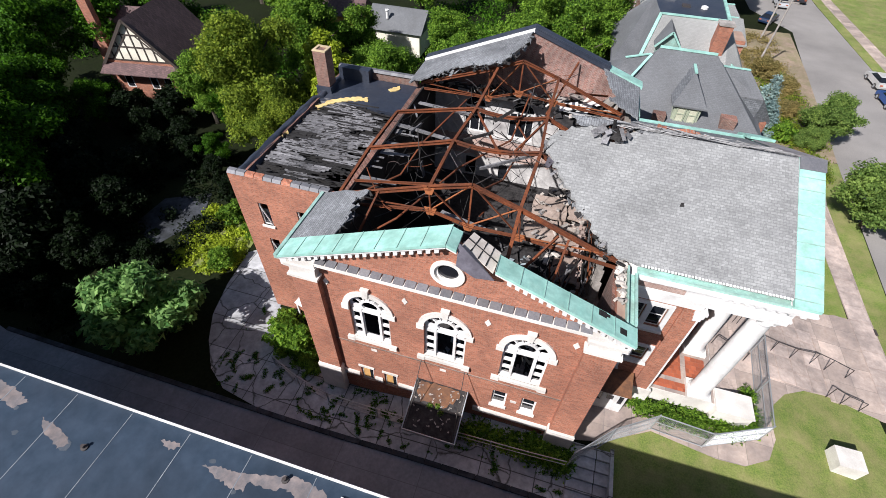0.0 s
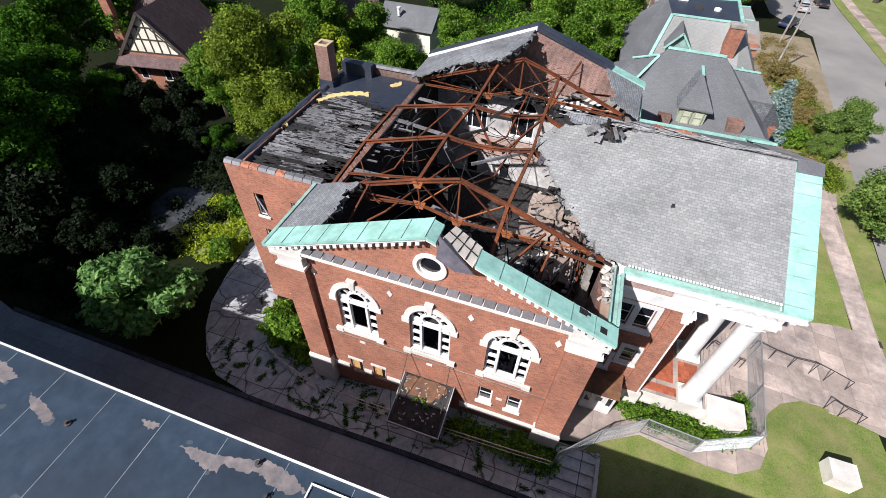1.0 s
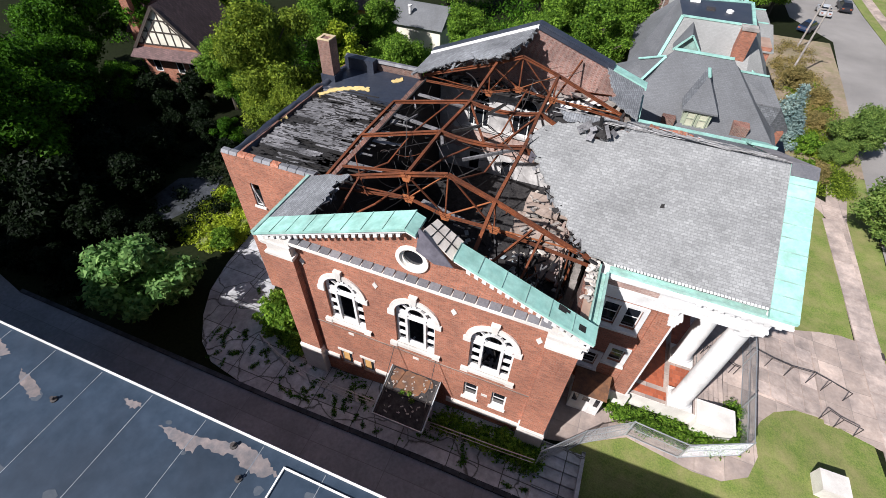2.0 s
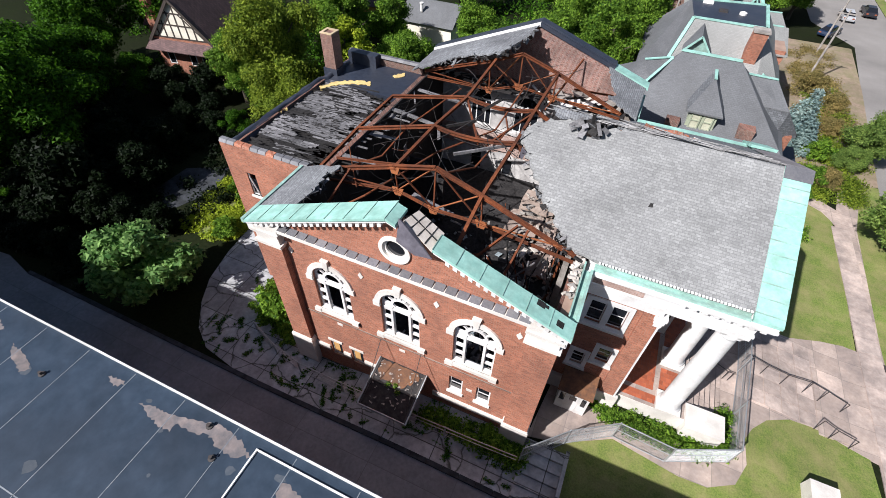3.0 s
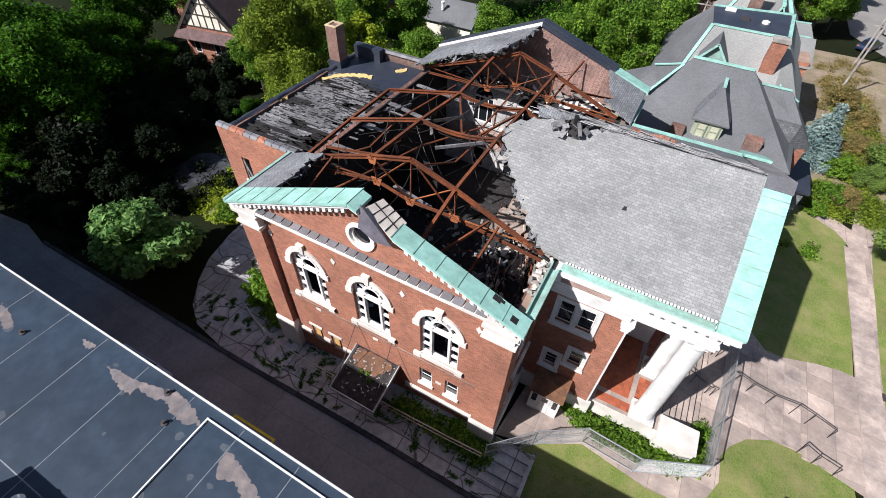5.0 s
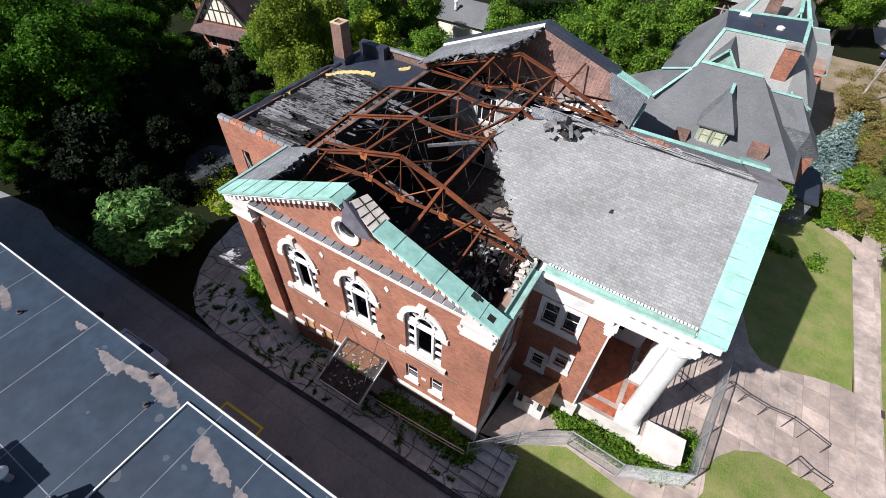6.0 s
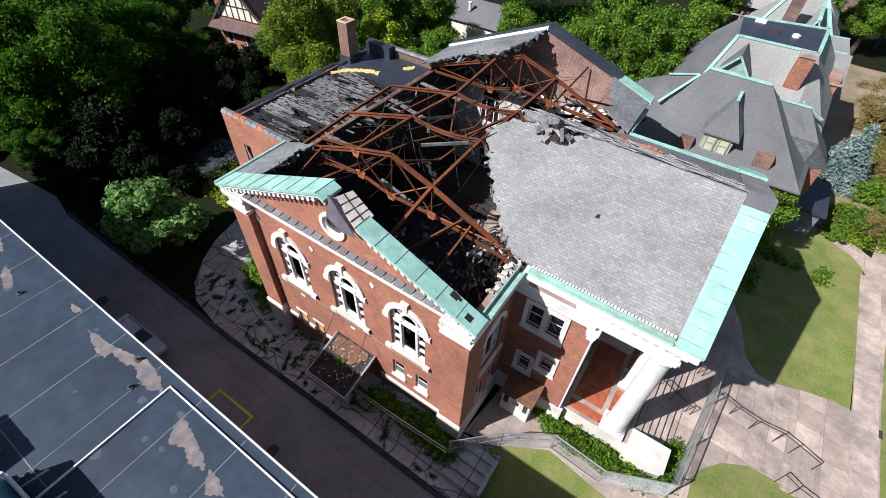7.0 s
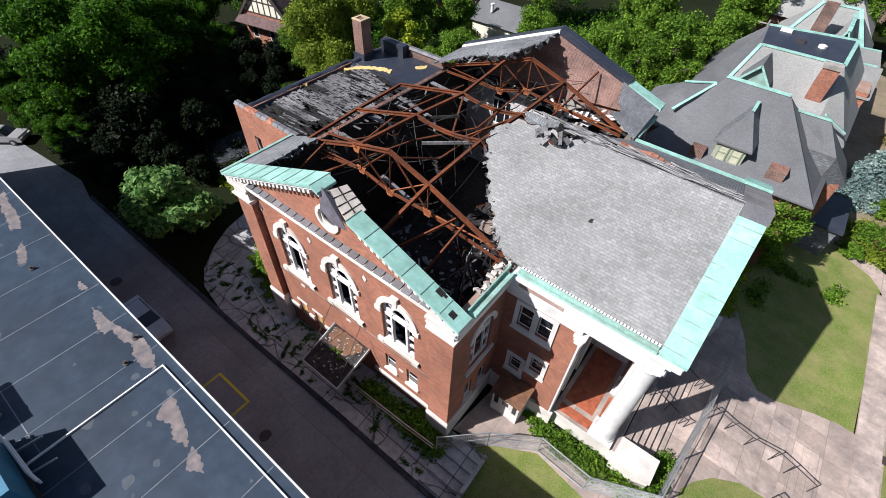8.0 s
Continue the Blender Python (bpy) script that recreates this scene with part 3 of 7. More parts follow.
for c in WX:
    for n in (-1, 1):
        x0, x1 = sorted((c + n * 1.0, c + n * 1.42))
        part("sill_block", boxes((x0, x1, -0.17, -0.001, 3.80, 4.10)), STONE, hall)
    win = part("arched_window", boxes((c - 1.42, c + 1.42, -0.14, 0.02, 3.86, 4.08)), STONE, hall, "burned-out arched window with white surround")
    part("archivolt", panel(bmesh.new(), [arc_band(c, 6.85, 1.06, 1.36, 0, 180, 18)], "y", -0.09, 0.0), STONE, win)
    for n in (-1, 1):
        x0, x1 = sorted((c + n * 1.06, c + n * 1.44))
        part("springer", boxes((x0, x1, -0.11, 0.0, 6.55, 6.9)), STONE, win)
    bm = hexa(bmesh.new(), [(c - 0.12, -0.13, 7.85), (c + 0.12, -0.13, 7.85), (c + 0.12, 0.0, 7.85), (c - 0.12, 0.0, 7.85)], [(c - 0.18, -0.16, 8.48), (c + 0.18, -0.16, 8.48), (c + 0.18, 0.0, 8.48), (c - 0.18, 0.0, 8.48)])
    box(bm, c - 0.21, c + 0.21, -0.19, 0.0, 8.48, 8.57)
    part("keystone", bm, STONE, win)
    lights = [rect(c - 0.42, c + 0.42, 4.3, 6.35)]
    for n in (-1, 1):
        for z in (4.25, 4.95, 5.65):
            x0, x1 = sorted((c + n * 0.58, c + n * 0.98))
            lights.append(rect(x0, x1, z, z + 0.5))
    lights.append(arc_band(c, 6.75, 0.0, 0.44, 2, 178, 10)[:-11] + [(c - 0.3, 6.62), (c + 0.3, 6.62)])
    for a0, a1 in ((8, 36), (42, 65), (69, 88), (92, 111), (115, 138), (144, 172)):
        lights.append(arc_band(c, 6.7, 0.62, 0.98, a0, a1, 4))
    part("frame", panel(bmesh.new(), [arch(c, 1.079, 4.09, 6.75)] + lights, "y", 0.16, 0.26), PAINT, win, "scorched white timber frame")
    for n in (-1, 1):
        part("mullion", boxes(*[tuple(sorted((c + n * 0.44, c + n * 0.57))) + (0.08, 0.16, 4.12, 6.6)]), PAINT, win)
    part("transom", boxes((c - 0.98, c + 0.98, 0.09, 0.16, 6.36, 6.5)), PAINT, win)
    part("sill", boxes((c - 1.07, c + 1.07, 0.0, 0.4, 4.02, 4.13)), STONE, win)
for x0, x1 in ((2.85, 3.65), (4.45, 5.25)):
    win = part("small_window", panel(bmesh.new(), [rect(x0, x1, 0.95, 2.45), rect(x0 + 0.1, x1 - 0.1, 1.15, 2.35)], "y", 0.12, 0.2), PAINT, hall, "small broken sash window")
    part("sill", boxes((x0 - 0.08, x1 + 0.08, -0.12, 0.3, 0.80, 0.96)), STONE, win)
    part("pane", boxes((x0 + 0.1, x1 - 0.1, 0.15, 0.17, 1.15, 2.35)), DARK_GLASS, win)
    part("meeting_rail", boxes((x0 + 0.1, x1 - 0.1, 0.13, 0.19, 1.72, 1.79)), PAINT, win)
for x0, x1 in ((-5.1, -4.3), (-3.6, -2.8)):
    win = part("basement_window", panel(bmesh.new(), [rect(x0, x1, -0.75, 0.75), rect(x0 + 0.08, x1 - 0.08, -0.65, 0.67)], "y", 0.1, 0.2), PAINT, hall, "basement window partly boarded in orange")
    part("board", boxes((x0 + 0.08, x0 + 0.5, 0.13, 0.16, -0.6, 0.4)), BOARD, win, "orange-brown board")
    part("pane", boxes((x0 + 0.5, x1 - 0.08, 0.14, 0.16, -0.65, 0.67)), DARK_GLASS, win)
    part("lintel", boxes((x0 - 0.1, x1 + 0.1, -0.06, 0.0, 0.77, 0.95)), STONE, win)
# diamonds and small vents
for x, z in ((-6.05, 8.35), (-2.0, 8.38), (2.0, 8.38), (5.95, 8.38)):
    part("stone_diamond", panel(bmesh.new(), [[(x, z - 0.26), (x + 0.15, z), (x, z + 0.26), (x - 0.15, z)]], "y", -0.04, 0.0), STONE, hall, "white stone diamond inset")
for x, z in ((-4.0, 3.05), (0.0, 3.0), (4.05, 1.75)):
    part("vent_plate", boxes((x - 0.17, x + 0.17, -0.03, 0.0, z - 0.1, z + 0.1)), STONE, hall)
part("string_course", boxes((-6.3, 6.3, -0.035, 0.0, 3.3, 3.37)), BRICK_OLD, hall)
# horizontal cornice with slate squares
part("cornice", boxes((-6.3, 6.3, -0.42, 0.0, 9.76, 9.9), (-6.3, 6.3, -0.3, 0.0, 9.62, 9.76)), STONE, hall, "white stone ledge under slate squares")
bm = bmesh.new()
hexa(bm, [(-0.235, -0.36, 0), (0.235, -0.36, 0), (0.235, -0.01, 0), (-0.235, -0.01, 0)], [(-0.235, -0.36, 0.02), (0.235, -0.36, 0.02), (0.235, -0.01, 0.1), (-0.235, -0.01, 0.1)])
slate_me = finish(bm, "slate", SLATE_TILE)
for k in range(23):
    ob = part("slate", slate_me, SLATE_TILE, hall)
    ob.location = (-5.98 + k * 0.545, 0, 9.905)
# oculus
oc = part("oculus", panel(bmesh.new(), [[(0.76 * math.cos(a * math.pi / 16), 11.07 + 0.76 * math.sin(a * math.pi / 16)) for a in range(32)], [(0.58 * math.cos(a * math.pi / 16), 11.07 + 0.58 * math.sin(a * math.pi / 16)) for a in range(32)]], "y", -0.10, 0.02), STONE, hall, "round window with white moulded surround")
part("inner_ring", panel(bmesh.new(), [[(0.6 * math.cos(a * math.pi / 16), 11.07 + 0.6 * math.sin(a * math.pi / 16)) for a in range(32)], [(0.46 * math.cos(a * math.pi / 16), 11.07 + 0.46 * math.sin(a * math.pi / 16)) for a in range(32)]], "y", 0.03, 0.2), STONE, oc)
part("pane", panel(bmesh.new(), [[(0.47 * math.cos(a * math.pi / 12), 11.07 + 0.47 * math.sin(a * math.pi / 12)) for a in range(24)]], "y", 0.12, 0.15), DARK_GLASS, oc)


# raking cornice, copper capping and brackets
def rake(x0, x1, y0, y1, up0, up1):
    """A sloping bar along the gable, from up0 to up1 over the roof line."""
    return hexa(bmesh.new(), [(x0, y0, nave_z(x0) + up0), (x1, y0, nave_z(x1) + up0), (x1, y1, nave_z(x1) + up0), (x0, y1, nave_z(x0) + up0)], [(x0, y0, nave_z(x0) + up1), (x1, y0, nave_z(x1) + up1), (x1, y1, nave_z(x1) + up1), (x0, y1, nave_z(x0) + up1)])


for x0, x1, wide in ((-7.95, -0.02, 0.62), (2.0, 7.95, 0.36)):
    part("raking_cornice", rake(x0, x1, -0.5, 0.0, -0.26, -0.12), PAINT, hall, "white raking cornice")
    part("copper_capping", rake(x0, x1, -0.56, wide, -0.12, 0.02), COPPER, hall, "pale green copper capping")
    n = int((x1 - x0) / 0.95)
    for k in range(n + 1):
        x = x0 + (x1 - x0) * k / n
        part("standing_seam", rake(x - 0.014, x + 0.014, -0.565, wide, 0.02, 0.05), COPPER_DIRTY, hall)
    n = int((x1 - x0) / 0.37)
    for k in range(n):
        x = x0 + 0.5 + (x1 - x0 - 0.6) * k / n
        part("bracket", rake(x, x + 0.18, -0.45, 0.0, -0.52, -0.261), PAINT, hall)
for x0, x1, y0, y1 in ((6.25, 6.6, 0.05, 0.34), (7.2, 7.5, -0.3, 0.0), (6.6, 6.75, 0.15, 0.3)):
    part("copper_tear", rake(x0, x1, y0, y1, 0.02, 0.026), CHAR, hall, "dark hole torn in the copper")
part("raking_cornice", rake(0.0, 0.42, -0.5, 0.0, -0.26, -0.12), PAINT, hall, "white raking cornice")
part("copper_capping", rake(0.0, 0.42, -0.56, 0.5, -0.12, 0.02), COPPER, hall, "pale green copper capping")
FLAP = material("purple_grey_membrane", (0.085, 0.078, 0.095), (0.15, 0.14, 0.165), 0.6, 5, 1.0, (0.05, 0.045, 0.055), 0.6, 0.15)
# torn flap and bare sheathing where the capping is gone
bm = bmesh.new()
hexa(bm, [(0.55, -0.1, 13.0), (0.8, 0.75, 12.95), (2.0, 0.6, 12.3), (1.9, -0.4, 12.15)], [(0.55, -0.1, 13.06), (0.8, 0.75, 13.01), (2.0, 0.6, 12.36), (1.9, -0.4, 12.21)])
part("torn_flap", bm, PLASTER, hall, "pale bare sheathing under the torn capping")
bm = hexa(bmesh.new(), [(0.46, -0.62, 12.35), (0.45, -0.30, 13.3), (0.95, -0.2, 12.85), (2.0, -0.6, 12.0), (1.25, -0.66, 11.95)], [(0.46, -0.60, 12.35), (0.45, -0.28, 13.3), (0.95, -0.18, 12.85), (2.0, -0.58, 12.02), (1.25, -0.64, 11.96)])
part("torn_flap", bm, FLAP, hall, "dark membrane flap hanging over the gable")
for k in range(3):
    t = (k + 1) / 4
    a, b = Vector((0.55, -0.1, 13.07)).lerp(Vector((1.9, -0.4, 12.22)), t), Vector((0.8, 0.75, 13.02)).lerp(Vector((2.0, 0.6, 12.37)), t)
    part("batten", beam(bmesh.new(), a, b, 0.05, 0.03), CHAR, hall)
part("batten", beam(bmesh.new(), (0.68, 0.33, 13.05), (1.95, 0.1, 12.3), 0.04, 0.03), CHAR, hall)

PALE_WALL = material("smoke_stained_paint", (0.50, 0.48, 0.46), (0.68, 0.66, 0.63), 0.85, 4, 0.8, (0.16, 0.15, 0.15), 0.75, 0.2, gloss=0.2)
PINK_BRICK = material("pinkish_brick", (0.42, 0.26, 0.21), (0.56, 0.40, 0.34), 0.9, 5, 0.8, (0.22, 0.12, 0.10), 0.6, 0.3, pattern=("wall", 0.215, 0.075, 0.01, (0.5, 0.42, 0.37)))
# other walls of the nave
WTOP = 9.75
east_holes = [[(u, v) for u, v in arch(2.2, 0.9, 4.1, 6.6)], rect(1.2, 1.85, 0.9, 2.4), rect(2.5, 3.15, 0.9, 2.4)]
part("wall", panel(bmesh.new(), [rect(0.0, 4.1, GZ - 1.0, WTOP)] + east_holes, "x", 7.2, 7.6), BRICK, hall, "shaded brick return wall")
part("inner_lining", panel(bmesh.new(), [rect(0.43, 4.1, 0.3, 9.4)] + east_holes, "x", 7.05, 7.19), BRICK_OLD, hall, "sooty inner face of the wall")
part("base_course", boxes((7.6, 7.72, 0.0, 4.05, GZ, 0.45)), STONE, hall)
win = part("arched_window", panel(bmesh.new(), [arc_band(2.2, 6.7, 0.88, 1.15, 0, 180, 16)], "x", 7.6, 7.68), STONE, hall, "arched side window with white surround")
part("frame", panel(bmesh.new(), [arch(2.2, 0.899, 4.1, 6.6), rect(1.85, 2.55, 4.3, 6.3), rect(1.38, 1.75, 4.3, 5.2), rect(1.38, 1.75, 5.35, 6.3), rect(2.65, 3.02, 4.3, 5.2), rect(2.65, 3.02, 5.35, 6.3), arc_band(2.2, 6.6, 0.3, 0.78, 5, 85, 6), arc_band(2.2, 6.6, 0.3, 0.78, 95, 175, 6)], "x", 7.38, 7.48), PAINT, win)
part("sill", boxes((7.5, 7.74, 0.95, 3.45, 3.86, 4.09)), STONE, win)
for y0, y1 in ((1.2, 1.85), (2.5, 3.15)):
    win = part("small_window", panel(bmesh.new(), [rect(y0, y1, 0.9, 2.4), rect(y0 + 0.09, y1 - 0.09, 1.0, 2.3)], "x", 7.42, 7.5), PAINT, hall)
    part("sill", boxes((7.5, 7.72, y0 - 0.1, y1 + 0.1, 0.76, 0.91)), STONE, win)
    part("pane", boxes((7.45, 7.47, y0 + 0.09, y1 - 0.09, 1.0, 2.3)), DARK_GLASS, win)
west_hole = arch(2.2, 0.9, 4.1, 6.6)
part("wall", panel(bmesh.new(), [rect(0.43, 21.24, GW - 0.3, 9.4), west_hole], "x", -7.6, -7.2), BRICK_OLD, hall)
win = part("arched_window", panel(bmesh.new(), [arc_band(2.2, 6.7, 0.88, 1.15, 0, 180, 16)], "x", -7.68, -7.6), STONE, hall, "burned-out arched side window with white surround")
part("frame", panel(bmesh.new(), [arch(2.2, 0.899, 4.1, 6.6), rect(1.85, 2.55, 4.3, 6.3), rect(1.38, 1.75, 4.3, 6.3), rect(2.65, 3.02, 4.3, 6.3), arc_band(2.2, 6.6, 0.3, 0.78, 5, 175, 10)], "x", -7.48, -7.38), PAINT, win, "scorched white timber frame")
part("sill", boxes((-7.74, -7.5, 0.95, 3.45, 3.86, 4.09)), STONE, win)
part("wall", panel(bmesh.new(), [[(-7.65, GW - 0.3), (7.65, GW - 0.3), (7.65, 13.3 - 0.345 * 7.65 - 0.1), (0, 13.1), (-7.65, nave_z(7.65) - 0.1)]], "y", 21.25, 21.65), BRICK_SMOKED, hall, "smoke-stained purplish brick north gable")
part("wall", boxes((7.2, 7.6, 17.3, 21.25, GZ, 9.6)), BRICK_OLD, hall)
north_holes = [arch(0.1, 1.0, 4.75, 7.0), arch(-3.7, 0.9, 4.75, 7.0), arch(3.9, 0.9, 4.75, 7.0), rect(-1.2, -0.45, 0.4, 1.9), rect(-4.2, -3.3, 0.4, 2.2)]
part("inner_lining", panel(bmesh.new(), [rect(-7.18, 7.18, 0.3, 8.5)] + north_holes, "y", 21.1, 21.24), PALE_WALL, hall, "smoke-stained pale plaster on the north wall")
part("bare_brick", panel(bmesh.new(), [jag([(-7.1, 2.5), (7.1, 2.4), (7.1, 4.3), (-7.1, 4.25)], (0, 2), 0.35, 0.12, random.Random(3))], "y", 21.06, 21.1), PINK_BRICK, hall, "pinkish brick showing where plaster fell")
part("sill", boxes((-5.0, 5.2, 20.9, 21.1, 4.5, 4.68)), PALE_WALL, hall, "pale ledge under the north windows")
for cx, hw in ((0.1, 1.0), (-3.7, 0.9), (3.9, 0.9)):
    w = part("arched_window", panel(bmesh.new(), [arch(cx, hw - 0.002, 4.75, 7.0), rect(cx - hw + 0.1, cx - 0.42, 4.85, 6.9), rect(cx - 0.34, cx + 0.34, 4.85, 6.9), rect(cx + 0.42, cx + hw - 0.1, 4.85, 6.9), arc_band(cx, 7.0, 0.1, hw - 0.1, 4, 176, 10)], "y", 21.16, 21.22), PAINT, hall, "broken arched window seen from inside")
    part("pane", panel(bmesh.new(), [arch(cx, hw - 0.05, 4.8, 7.0)], "y", 21.225, 21.235), DARK_GLASS, w)
for x0, x1, z1 in ((-1.2, -0.45, 1.9), (-4.2, -3.3, 2.2)):
    part("pane", boxes((x0 + 0.001, x1 - 0.001, 21.2, 21.23, 0.401, z1 - 0.001)), DARK_GLASS, hall)
# side eaves and gutters
part("side_cornice", boxes((7.6, 7.85, -0.45, 3.7, 9.3, 9.75), (7.6, 7.72, 0.0, 4.05, 8.6, 9.3)), PAINT, hall, "white side cornice")
part("gutter", boxes((7.55, 8.0, 0.6, 3.55, 9.76, 9.85), (7.88, 8.0, 0.6, 3.55, 9.85, 10.02), (7.55, 7.62, 0.6, 3.9, 9.85, 10.05)), COPPER_DIRTY, hall, "stained green copper gutter")
part("side_cornice", boxes((-7.95, -7.6, -0.45, 4.2, 9.4, 9.85)), PAINT, hall)
part("gutter", boxes((-8.12, -7.96, -0.55, 4.2, 9.86, 10.12)), COPPER_DIRTY, hall, "stained green copper gutter")
part("inner_lining", panel(bmesh.new(), [rect(0.43, 21.05, 0.31, 9.5), west_hole], "x", -7.19, -7.08), CHAR, hall, "charred inner face of the west wall")

# roof remains of the nave


def north_z(x, y=0):
    return 13.3 - (SL if x < 0 else 0.345) * abs(x)


def rake_north(x0, x1, y0, y1, up0, up1):
    return hexa(bmesh.new(), [(x0, y0, north_z(x0) + up0), (x1, y0, north_z(x1) + up0), (x1, y1, north_z(x1) + up0), (x0, y1, north_z(x0) + up0)], [(x0, y0, north_z(x0) + up1), (x1, y0, north_z(x1) + up1), (x1, y1, north_z(x1) + up1), (x0, y1, north_z(x0) + up1)])


rj = random.Random(11)
part("roof_remnant", sheet(jag([(-7.95, 0.63), (-5.5, 0.63), (-5.3, 1.8), (-5.6, 3.1), (-5.2, 3.9), (-6.6, 4.2), (-7.95, 4.2)], (1, 2, 3, 4), 0.22, 0.16, rj), lambda x, y: nave_z(x) - 0.005, 0.1), SHINGLE_BURNT, hall, "grey shingled roof remnant with ragged edge")
part("roof_remnant", sheet(jag([(-8.0, 21.2), (-8.0, 17.4), (-6.4, 17.5), (-5.0, 18.1), (-3.6, 17.9), (-2.3, 17.1), (-1.2, 17.2), (-0.6, 18.4), (-0.1, 19.8), (-0.02, 21.2)], (1, 2, 3, 4, 5, 6, 7, 8), 0.2, 0.2, rj), lambda x, y: nave_z(x) - 0.005, 0.1), SHINGLE_BURNT, hall, "grey shingled roof remnant with ragged edge")
part("roof_remnant", sheet(jag([(7.9, 21.2), (5.2, 21.2), (5.6, 20.0), (6.2, 18.8), (5.9, 17.8), (7.9, 17.2)], (1, 2, 3, 4), 0.2, 0.2, rj), lambda x, y: north_z(x) - 0.005 - (21.2 - y) * 0.1, 0.1), SHINGLE_BURNT, hall, "charred roof remnant against the north gable")
for sx in (-1, 1):
    a, b = (-8.0, 0.0) if sx < 0 else (0.0, 5.6)
    part("gable_coping", rake_north(a, b, 21.15, 21.3, -0.12, 0.16), PAINT if sx < 0 else MEMBRANE, hall, "gable coping strip")
    part("gable_flashing", rake_north(a, b, 21.3, 21.95, -0.1, 0.24), MEMBRANE, hall, "black flashing on the gable top")
part("copper_capping", rake_north(5.6, 8.05, 21.1, 21.95, -0.12, 0.1), COPPER, hall, "pale green copper capping")
part("gutter", boxes((7.75, 8.05, 17.9, 21.1, 9.85, 10.1)), COPPER_DIRTY, hall)

# east wing
part("wall", panel(bmesh.new(), [rect(7.6, 11.6, GZ - 1.0, 9.3), rect(8.45, 9.22, 5.95, 7.6), rect(9.52, 10.26, 5.95, 7.6), rect(8.6, 9.28, 1.88, 3.1), rect(9.78, 10.48, 2.88, 4.12)], "y", 4.1, 4.5), BRICK, hall, "brick wall of the portico wing")
part("corner_pier", boxes((10.8, 11.62, 3.98, 4.1, 0.2, 8.0)), BRICK, hall, "sunlit brick pier")
part("wall", boxes((11.2, 11.6, 4.5, 17.0, GZ, 9.3)), BRICK, hall, "brick wall behind the portico")
part("wall", boxes((7.6, 15.2, 17.0, 17.4, GZ, 9.3)), BRICK_OLD, hall)
part("base_course", boxes((7.72, 11.9, 3.9, 4.1, GZ - 0.6, 0.2)), STONE, hall)
for lights, z0, z1 in (((((8.45, 9.22), (9.52, 10.26))), 5.95, 7.6), (((8.6, 9.28),), 1.88, 3.1), (((9.78, 10.48),), 2.88, 4.12)):
    xa, xb = lights[0][0] - 0.23, lights[-1][1] + 0.23
    w = part("sash_window", panel(bmesh.new(), [rect(xa, xb, z0 - 0.24, z1 + 0.24)] + [rect(x0, x1, z0, z1) for x0, x1 in lights], "y", 4.02, 4.12), PAINT, hall, "window in a wide white frame")
    for x0, x1 in lights:
        part("sash", panel(bmesh.new(), [rect(x0, x1, z0, z1), rect(x0 + 0.06, x1 - 0.06, z0 + 0.06, (z0 + z1) / 2 - 0.025), rect(x0 + 0.06, x1 - 0.06, (z0 + z1) / 2 + 0.025, z1 - 0.06)], "y", 4.24, 4.3), PAINT, w)
        part("pane", boxes((x0 + 0.03, x1 - 0.03, 4.26, 4.28, z0 + 0.03, z1 - 0.03)), DARK_GLASS, w)
    part("sill", boxes((xa - 0.05, xb + 0.05, 3.94, 4.12, z0 - 0.34, z0 - 0.24)), STONE, w)
# entablature round the wing
part("entablature", boxes((7.6, 11.62, 4.0, 4.6, 8.0, 8.35), (7.6, 15.08, 3.97, 4.6, 8.35, 8.62), (7.6, 15.13, 3.92, 4.6, 8.62, 8.74), (7.6, 15.05, 4.0, 4.6, 8.74, 9.4)), PAINT, hall, "white painted entablature")
part("entablature", boxes((14.2, 15.08, 4.6, 17.0, 8.35, 8.62), (14.2, 15.13, 4.6, 17.0, 8.62, 8.74), (14.2, 15.05, 4.6, 17.0, 8.74, 9.55)), PAINT, hall, "white painted entablature")
part("frieze_panel", boxes((8.15, 10.45, 3.975, 4.0, 8.84, 9.26)), PINK_BRICK, hall, "pinkish red brick panel in the frieze")
part("eaves_cornice", boxes((7.86, 15.5, 3.47, 4.6, 9.74, 9.85), (7.8, 15.45, 3.54, 4.6, 9.64, 9.74), (7.7, 15.3, 3.84, 4.6, 9.4, 9.64)), PAINT, hall, "white eaves cornice")
part("gutter", boxes((8.0, 14.45, 3.66, 3.72, 9.852, 10.0), (8.0, 14.45, 3.72, 4.06, 9.852, 9.9), (8.0, 14.45, 3.97, 4.02, 9.9, 9.99)), COPPER_DIRTY, hall, "stained green copper gutter")
for k in range(44):
    x = 8.1 + k * 0.145
    part("shingle_tab", boxes((x, x + 0.1, 3.93, 4.08, 10.1, 10.15)), PAINT, hall)
for k in range(8):
    x = 11.8 + k * 0.45
    part("modillion", boxes((x, x + 0.24, 3.58, 3.84, 9.5, 9.639)), PAINT, hall)
for k in range(26):
    x = 8.1 + k * 0.268
    part("dentil", boxes((x, x + 0.13, 3.94, 4.0, 9.28, 9.399)), PAINT, hall)
part("ceiling", boxes((11.6, 14.2, 4.6, 17.0, 8.9, 9.0)), PAINT, hall, "white portico ceiling")
part("portico_floor", boxes((11.6, 15.62, 4.3, 17.3, GZ - 1.0, 0.03)), STONE, hall, "white stone portico base")
part("portico_paving", boxes((11.6, 15.58, 4.34, 17.26, 0.03, 0.06)), CONCRETE, hall, "tan stone portico paving")
